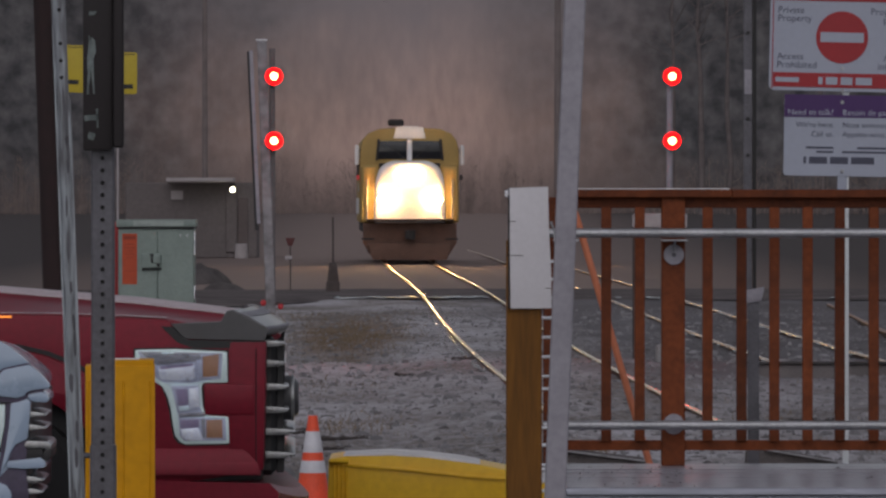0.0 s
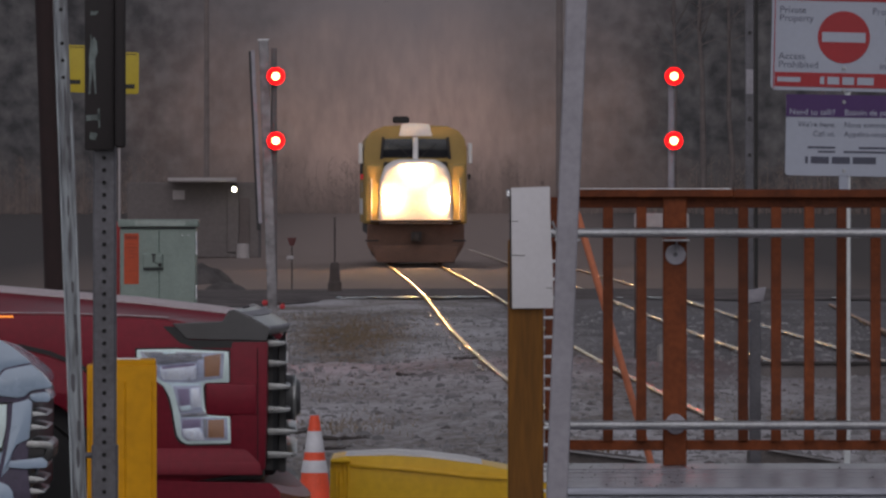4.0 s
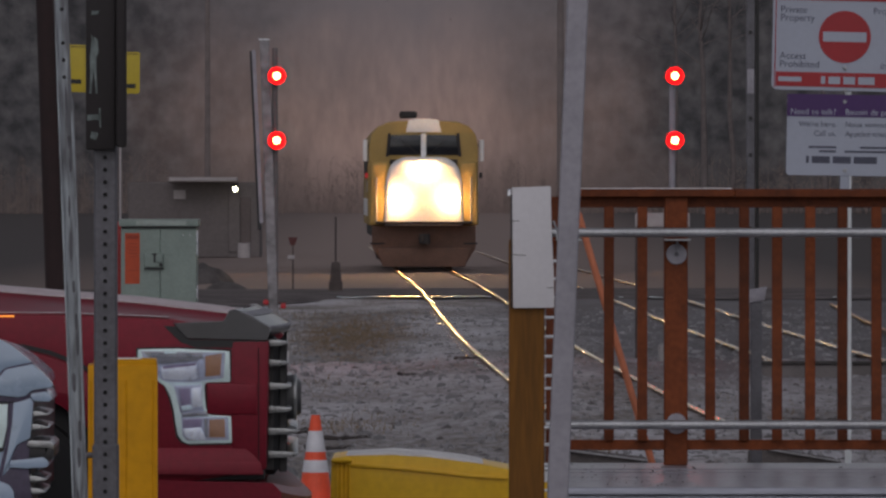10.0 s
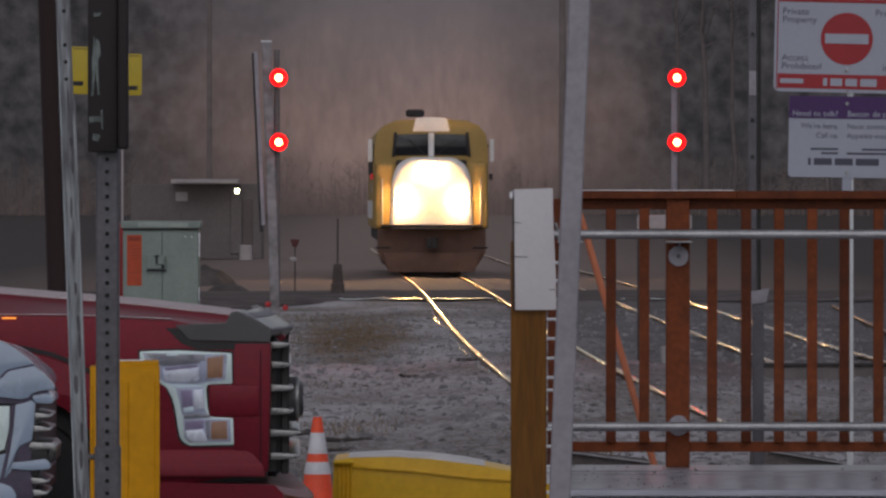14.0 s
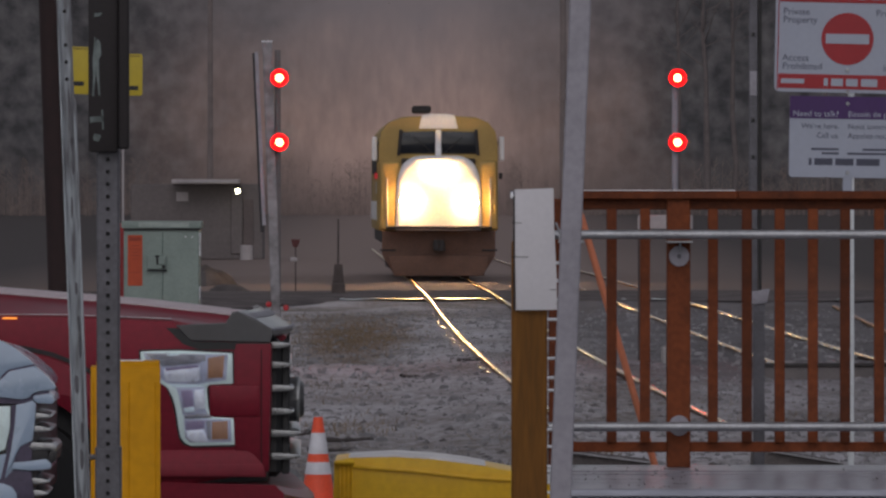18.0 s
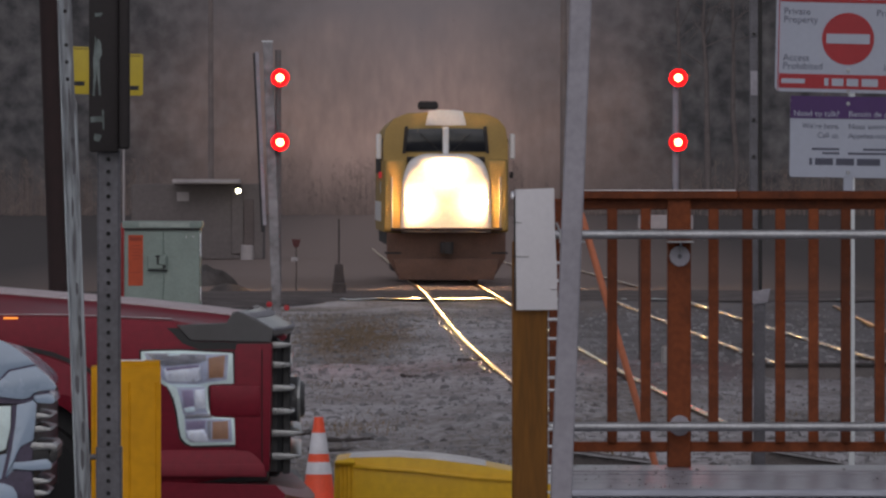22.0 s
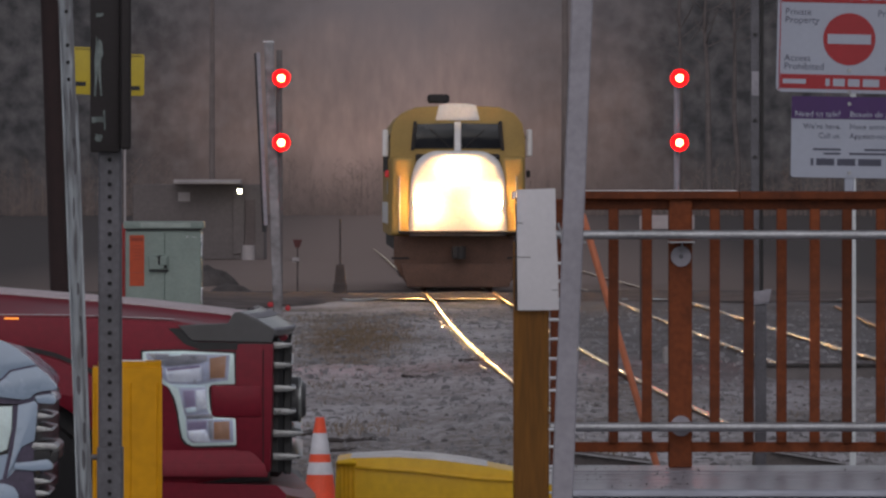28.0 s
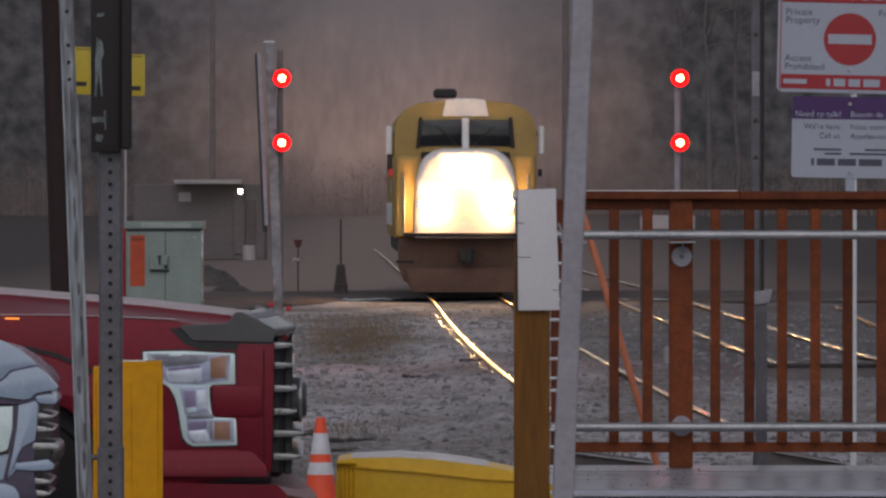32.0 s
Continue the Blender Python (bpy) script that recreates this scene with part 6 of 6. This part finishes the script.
# ---- the deck and its railing ----
def wrapped_post():
    p = thing("gate_post", "square brown timber gate post with white wrapped top", "post", pose(0.289, 21.5, 0.0))
    part("post", box(B(), -0.0145, 0.011, 0.75, 0.113, 0.113, 1.5, 0.006), POST_WOOD, p)
    b = B()
    prism(b, [(-0.058, 1.280), (0.073, 1.281), (0.071, 1.40), (0.064, 1.54), (0.0615, 1.667), (-0.0615, 1.663), (-0.060, 1.45)], -0.0695, 0.0695, 0.003)
    # shadow along the wrap's left side, painted as a black strip
    part("shadow_edge", box(B(), -0.0635, -0.064, 1.46, 0.005, 0.012, 0.36, 0.001), BLACKPLASTIC, p, "dark shadow line painted down the wrap's edge")
    part("hook_plate", box(B(), -0.070, -0.03, 1.645, 0.012, 0.03, 0.026, 0.003), CHROME, p, "small bright hook")
    w = part("paper_wrap", b, PAPER, p, "white sheets wrapped round the post top")
    for z, x, ln in ((1.557, -0.055, 0.03), (1.449, -0.045, 0.055), (1.345, 0.06, 0.018)):
        part("sheet_seam", box(B(), x, -0.0702, z, ln, 0.0012, 0.0022, 0, (0, 2, 0)), SIGNBLACK, w)
    f = thing("wire_panel", "short galvanized wire mesh panel beside the gate post", "wire panel", pose(0.33, 21.9, 0.0))
    for k, z in enumerate((1.425, 1.367, 1.306, 1.242, 1.179, 1.115, 1.053, 1.012, 0.885, 0.83, 0.765, 0.75, 0.681, 0.63)):
        part("wire", rod(B(), (0.0, 0, z), (0.06, 0, z + 0.001 * (k % 3)), 0.005, 0.005, 8), PALEWIRE, f)
    part("tie_plate", box(B(), 0.03, 0.012, 0.735, 0.05, 0.006, 0.055, 0.002), PALEWIRE, f, "pale steel tie plate")
    for x in (0.0, 0.058):
        part("wire_upright", rod(B(), (x, 0.004, 0.0), (x, 0.004, 1.46), 0.003, 0.003, 8), TUBE, f)
    part("hook", rod(B(), (0.035, -0.01, 1.555), (0.05, -0.01, 1.52), 0.005, 0.003, 8), GALV, f)
    part("clip", prism(B(), [(0.042, 1.515), (0.058, 1.518), (0.054, 1.49), (0.048, 1.492)], -0.02, -0.008), GALV, f)


def leaning_post():
    p = thing("steel_post", "grey painted steel post leaning slightly", "post", pose(0.2865, 18.4, 0.0, 0, 2.3, 0))
    part("bar", box(B(), 0, 0, 1.35, 0.058, 0.04, 2.7, 0.008, None, 3), GREYPAINT, p)
    part("collar", rod(B(), (0, 0, 0.0), (0, 0, 0.06), 0.05, 0.045, 24), GREYPAINT, p)


def railing():
    Y = 25.73
    r = thing("deck_railing", "brown stained wooden deck railing with square balusters", "railing", pose(0, Y, 0))
    X0, X1 = 0.47, 2.75
    part("cap_rail", box(B(), (X0 + 1.118) / 2 - 0.01, 0, 1.645, 1.118 - X0 + 0.02, 0.14, 0.032, 0.004), RAIL_WOOD, r)
    part("cap_rail", box(B(), (1.119 + X1) / 2, 0, 1.6435, X1 - 1.119, 0.14, 0.032, 0.004), RAIL_WOOD, r)
    # pale strip along the near top edge of the cap rail
    part("frost", box(B(), (X0 + 1.118) / 2 - 0.01, -0.066, 1.6618, 1.118 - X0, 0.010, 0.004, 0.001), BINFROST, r, "thin pale strip on the cap rail")
    part("upper_rail", box(B(), (X0 + X1) / 2, 0.0, 1.609, X1 - X0, 0.038, 0.04, 0.003), RAIL_WOOD, r)
    part("lower_rail", box(B(), (X0 + X1) / 2, 0.0, 0.686, X1 - X0, 0.038, 0.038, 0.003), RAIL_WOOD, r)
    for x in (0.447, 0.896, 2.35):
        part("rail_post", box(B(), x, 0.0, 1.119, 0.089, 0.089, 1.022, 0.004), RAIL_WOOD, r)
    me = finish("baluster", box(B(), 0, 0, 0, 0.038, 0.038, 0.89, 0.003), RAIL_WOOD)
    for x in (0.641, 0.768, 1.026, 1.155, 1.280, 1.406, 1.529, 1.658, 1.785, 1.912, 2.04, 2.166, 2.5, 2.63):
        ob = new("baluster", me)
        ob.parent = r
        ob.matrix_basis = pose(x, -0.036, 1.147, 0, 0, 0)
    # the pipe rails on the near side
    for z in (1.495, 0.768):
        g = thing("pipe_rail", "galvanized pipe handrail bolted to the wooden railing", "handrail", pose(0, Y - 0.17, 0), group="pipe handrails")
        part("pipe", rod(B(), (0.40, 0, z), (2.75, 0, z), 0.0172, 0.0172, 20), GALV, g)
        for x in (0.484, 0.896, 2.35):
            part("clamp", box(B(), x + 0.002, 0.06, z - (0.028 if z > 1 else 0.0), 0.098 if z > 1 else 0.05, 0.13, 0.008, 0.002), GALV, g)
    for z in (1.412, 0.768):
        w = thing("washer_plate", "round galvanized washer bolted to a railing post", "washer", pose(0.8975, Y - 0.05, z), group="washers on the railing")
        part("disc", lathe(B(), [(0.039, 0), (0.039, 0.005), (0.036, 0.007)], 28, Matrix.Rotation(radians(90), 4, "X")), GREYPAINT, w)
        part("bolt", rod(B(), (0, -0.005, 0), (0, -0.014, 0), 0.01, 0.009, 6), TUBE, w)
        if z > 1:
            part("hook", rod(B(), (0.003, -0.012, 0.015), (0.003, -0.03, 0.052), 0.004, 0.004, 8), GALV, w)


def deck():
    d = thing("deck", "weathered grey plank deck dusted with frost", "deck", kind="structure")
    rng = random.Random(8)
    me = finish("plank", box(B(), 0, 0, 0, 2.55, 0.1395, 0.036, 0.003), DECK)
    y = 23.86
    while y < 25.93:
        ob = new("plank", me)
        ob.parent = d
        ob.matrix_basis = pose(1.73 + rng.uniform(-0.006, 0.006), y, 0.59 + rng.uniform(-0.002, 0.002))
        y += 0.142
    part("edge_board", box(B(), 1.73, 23.755, 0.596, 2.56, 0.05, 0.022, 0.004), FASCIA, d, "pale frosted edge board")
    part("fascia", box(B(), 1.73, 23.765, 0.498, 2.56, 0.036, 0.165, 0.005), FASCIA, d, "pale fascia board")
    for x, z, ln in ((1.6, 0.575, 1.1), (0.9, 0.552, 0.7), (2.2, 0.545, 0.9), (1.4, 0.53, 0.5)):
        part("wood_crack", box(B(), x, 23.746, z - 0.01, ln, 0.004, 0.0022), BLACKPLASTIC, d, "thin dark crack along the board")
    part("fascia", box(B(), 0.44, 24.9, 0.51, 0.036, 2.3, 0.185, 0.005), DECK, d)
    for x in (0.52, 1.73, 2.9):
        for yy in (23.95, 25.8):
            part("deck_post", box(B(), x, yy, 0.21, 0.089, 0.089, 0.72, 0.004), RAIL_WOOD, d)
    for yy in (23.95, 24.85, 25.75):
        part("joist", box(B(), 1.73, yy + 0.07, 0.51, 2.5, 0.038, 0.12, 0.003), RAIL_WOOD, d)


def deck_litter():
    """Dead leaf bits and wet specks on the boards."""
    rng = np.random.default_rng(17)
    verts, faces = [], []
    for k in range(70):
        x = 0.5 + 0.42 * rng.random() if k % 3 else rng.uniform(0.5, 2.2)
        y, r = rng.uniform(23.85, 25.8), rng.uniform(0.003, 0.008)
        n = len(verts)
        for i in range(6):
            a, g = 2 * math.pi * i / 6, rng.uniform(0.5, 1.0)
            verts.append((x + r * g * math.cos(a), y + 2.2 * r * g * math.sin(a), 0.6105))
        verts.append((x, y, 0.6105 + rng.uniform(0.002, 0.007)))
        faces += [(n + i, n + (i + 1) % 6, n + 6) for i in range(6)]
    tagged(new("leaf_litter", sheet("leaf_litter", verts, faces, DEADWOOD)), "dark specks of dead leaf on the wet deck", "leaf litter", kind="stuff")


def earth_bank(x0, z0, x1, z1, label):
    """A low wedge of dark soil behind the deck, edged with a frosted timber."""
    y, floor_z = 50.0, -0.62
    t = thing("earth_bank", label, "bank", pose(x0, y, 0.0), group="earth banks")
    w = x1 - x0
    part("soil", prism(B(), [(-0.12, floor_z), (w + 0.25, floor_z), (w, z1 - 0.012), (0.55 * w, 0.45 * z0 + 0.55 * z1 - 0.016), (0.0, z0 - 0.012), (-0.1, z0 - 0.05)], -0.4, 0.5, 0.006), HEAP, t, "dark damp soil")
    part("timber", prism(B(), [(0.0, z0 - 0.010), (w, z1 - 0.010), (w, z1), (0.5 * w, 0.5 * (z0 + z1) + 0.002), (0.0, z0)], -0.45, -0.36, 0.002), GREYFROST, t, "frosted edging timber")


wrapped_post()
leaning_post()
deck_litter()
earth_bank(0.818, -0.23, 1.53, -0.32, "low dark earth bank with a frosted timber edge")
earth_bank(2.40, -0.235, 2.94, -0.325, "low dark earth bank among dead grass behind the deck")
railing()
deck()


def notice_post():
    """Two notices on one post behind the railing."""
    x, y = 1.736, 29.0
    s = thing("notice_sign", "white and red no-trespassing notice above a purple helpline notice", "sign", pose(x, y, 0.0))
    b = B()
    prism(b, [(0.003, -0.7), (0.029, -0.7), (0.029, 2.62), (0.003, 2.62)], 0.012, 0.030, 0.002)
    part("post", b, POSTWHITE, s, "pale painted post")
    part("post_sleeve", box(B(), 0.0, 0.016, 1.69, 0.04, 0.02, 0.06, 0.003), SIGNWHITE, s)
    def bars(parent, x0, z, widths, h, m):
        for w in widths:
            part("printed_bar", box(B(), x0 + w / 2, -0.0045, z, w, 0.0012, h), m, parent)
            x0 += w + h * 0.35
    # upper notice
    up = prism(B(), rounded_panel(0.62, 0.52, 0.025), 0.002, 0.006)
    p = part("notice_panel", up, SIGNWHITE, s, "white notice with red header and red disc")
    p.matrix_basis = pose(0.0, 0, 2.342, 0, 1.3, 0)
    part("rim_line", box(B(), -0.297, 0.0008, -0.0, 0.004, 0.003, 0.506), SIGNRED, p)
    part("rim_line", box(B(), 0.297, 0.0008, -0.0, 0.004, 0.003, 0.506), SIGNRED, p)
    part("red_header", box(B(), 0, 0.001, 0.1855, 0.585, 0.0032, 0.119, 0), SIGNRED, p)
    part("red_footer", box(B(), 0, 0.001, -0.214, 0.585, 0.0032, 0.062, 0), SIGNRED, p)
    part("red_disc", rod(B(), (0, 0.003, -0.029), (0, -0.0008, -0.029), 0.112, 0.112, 48), SIGNRED, p)
    part("white_bar", box(B(), 0, -0.0016, -0.029, 0.186, 0.002, 0.042, 0), SIGNWHITE, p)
    lettering("DANGER", 0.098, 0.0, -0.001, 0.140, SIGNWHITE, p, "CENTER")
    for k, (a, c) in enumerate((("Private", 0.071), ("Property", 0.036), ("Access", -0.127), ("Prohibited", -0.163))):
        lettering(a, 0.041, -0.278, 0.0016, c, INK, p)
    for a, c in (("Propriété", 0.071), ("privée", 0.036), ("Accès", -0.127), ("interdit", -0.163)):
        lettering(a, 0.041, 0.278, 0.0016, c, INK, p, "RIGHT")
    part("printed_bar", box(B(), -0.232, -0.0012, -0.214, 0.10, 0.0012, 0.02), SIGNWHITE, p)
    xx = -0.098
    for w in (0.018, 0.05, 0.05, 0.07):
        part("printed_bar", box(B(), xx + w / 2, -0.0012, -0.216, w, 0.0012, 0.032), SIGNWHITE, p)
        xx += w + 0.014
    # lower notice
    lo = prism(B(), rounded_panel(0.50, 0.346, 0.014), 0.002, 0.006)
    q = part("notice_panel", lo, SIGNWHITE, s, "white helpline notice with a purple header")
    q.matrix_basis = pose(0.0, 0, 1.891, 0, 0.9, 0)
    part("purple_header", box(B(), 0, 0.001, 0.127, 0.50, 0.0032, 0.096, 0), SIGNPURPLE, q)
    lettering("Need to talk?", 0.036, -0.236, -0.001, 0.088, SIGNWHITE, q)
    lettering("Besoin de parler?", 0.036, 0.0, -0.001, 0.088, SIGNWHITE, q)
    for a, c in (("We're here.", 0.036), ("Call us.", -0.004)):
        lettering(a, 0.033, -0.036, 0.0016, c, INK, q, "RIGHT")
    for a, c in (("Nous sommes là.", 0.036), ("Appelez-nous.", -0.004)):
        lettering(a, 0.033, 0.0, 0.0016, c, INK, q)
    for a, c in (((-0.155, -0.037), -0.052), ((-0.11, -0.037), -0.070), ((0.065, 0.23), -0.052), ((0.0, 0.23), -0.070)):
        part("printed_bar", box(B(), (a[0] + a[1]) / 2, 0.0014, c, a[1] - a[0], 0.0012, 0.009), INK, q)
    xx = -0.165
    for w in (0.012, 0.078, 0.078, 0.10):
        part("printed_bar", box(B(), xx + w / 2, 0.0014, -0.106, w, 0.0012, 0.03), INK, q)
        xx += w + 0.012
    for z in (2.52, 2.18, 2.085, 2.035, 1.74):
        part("bolt", rod(B(), (0.0, 0.0, z), (0.0, -0.007, z), 0.009, 0.007, 8), GALV, s)


notice_post()


def stub_post():
    """A steel post behind the railing: a stub with an upper post bolted on."""
    y = 27.6
    x = 1.272
    p = thing("bolted_post", "dull grey steel post bolted to a lower stub", "post", pose(x, y, 0.0))
    part("stub", box(B(), 0.018, 0, 0.6, 0.046, 0.046, 1.2, 0.004), TUBE, p)
    part("stub_cap", prism(B(), [(-0.012, 1.195), (0.05, 1.205), (0.062, 1.262), (-0.012, 1.25)], -0.03, 0.03, 0.004), GREYPAINT, p, "pale cap plate")
    u = part("upper_post", box(B(), -0.005, 0.0, 1.9, 0.036, 0.02, 1.35, 0.003), TUBE, p)
    # black strip painted for the shaded side of the upper post
    part("shaded_side", box(B(), 0.022, -0.004, 1.9, 0.013, 0.03, 1.35, 0.002), SIGNBLACK, p, "black strip painted as the post's shaded side")
    for z in (1.80, 1.95, 2.3, 1.5):
        part("bolt", rod(B(), (-0.006, -0.01, z), (-0.006, -0.02, z), 0.009, 0.008, 6), BLACKPLASTIC, u)
    part("patch", box(B(), -0.005, -0.0115, 2.1, 0.03, 0.003, 0.10, 0.001), GREYPAINT, u, "pale scraped patch")
    k = thing("snow_pole", "faded orange plastic pole leaning behind the railing", "pole", pose(1.018, 27.2, 0.0, 0, -16.5, 0))
    part("pole", rod(B(), (0, 0, 0), (0, 0, 1.62), 0.014, 0.014, 16), STICKORANGE, k)
    part("tip", rod(B(), (0, 0, 1.62), (0, 0, 1.66), 0.014, 0.006, 16), STICKORANGE, k)


stub_post()
scatter()


def fallen_branch(x, y, length, turn, seed, label):
    rng = np.random.default_rng(seed)
    b = thing("fallen_branch", label, "branch", pose(x, y, ground_z(x, y) + relief(x, y) + 0.012, 0, 0, turn), group="fallen branches")
    pts, p = [], np.array((-length / 2, 0.0, 0.012))
    for k in range(7):
        pts.append(p)
        p = p + np.array((length / 6, rng.normal(0, 0.03), rng.normal(0, 0.006)))
    v, f = [], []
    tube(v, f, pts, [0.025 - 0.003 * k for k in range(7)])
    ob = new("stick", sheet("stick", v, f, DEADWOOD, True))
    ob.parent = b
    for k in (2, 4, 5):
        v, f = [], []
        tube(v, f, [pts[k], pts[k] + np.array((0.05, 0.04, 0.02)), pts[k] + np.array((0.10, rng.choice([-1, 1]) * 0.09, 0.028))], [0.008, 0.006, 0.003], 5)
        ob = new("twig", sheet("twig", v, f, DEADWOOD, True))
        ob.parent = b


fallen_branch(3.0, 55.5, 0.75, 160, 31, "frosted dark branch lying on the bank")
fallen_branch(-0.87, 62.8, 0.46, 4, 1, "dark dead branch lying on the gravel")
fallen_branch(-1.02, 60.6, 0.4, -7, 2, "dark dead branch lying on the gravel")
fallen_branch(-0.32, 84.6, 0.42, 2, 3, "dark stick lying on the frosty gravel")
fallen_branch(0.36, 90.5, 0.34, -4, 4, "dark stick lying beside the rail")
fallen_branch(3.7, 66.5, 0.5, 8, 5, "dark dead branch between the tracks")
fallen_branch(3.55, 63.6, 0.34, -12, 6, "dark dead branch between the tracks")
fallen_branch(-1.35, 64.2, 0.3, 15, 7, "dark dead branch lying on the gravel")


def motions():
    rows = []
    for t in (0, 4, 8, 13, 16, 20, 24, 28, 32):
        y = 209.0 - 2.03 * t
        turn = math.degrees(math.atan2(track_x(y - 0) - track_x(y + 12), 12))
        rows.append((t, pose(track_x(y), y, RAIL_TOP, 0, 0, turn)))
    walk(LOCO, rows)


motions()
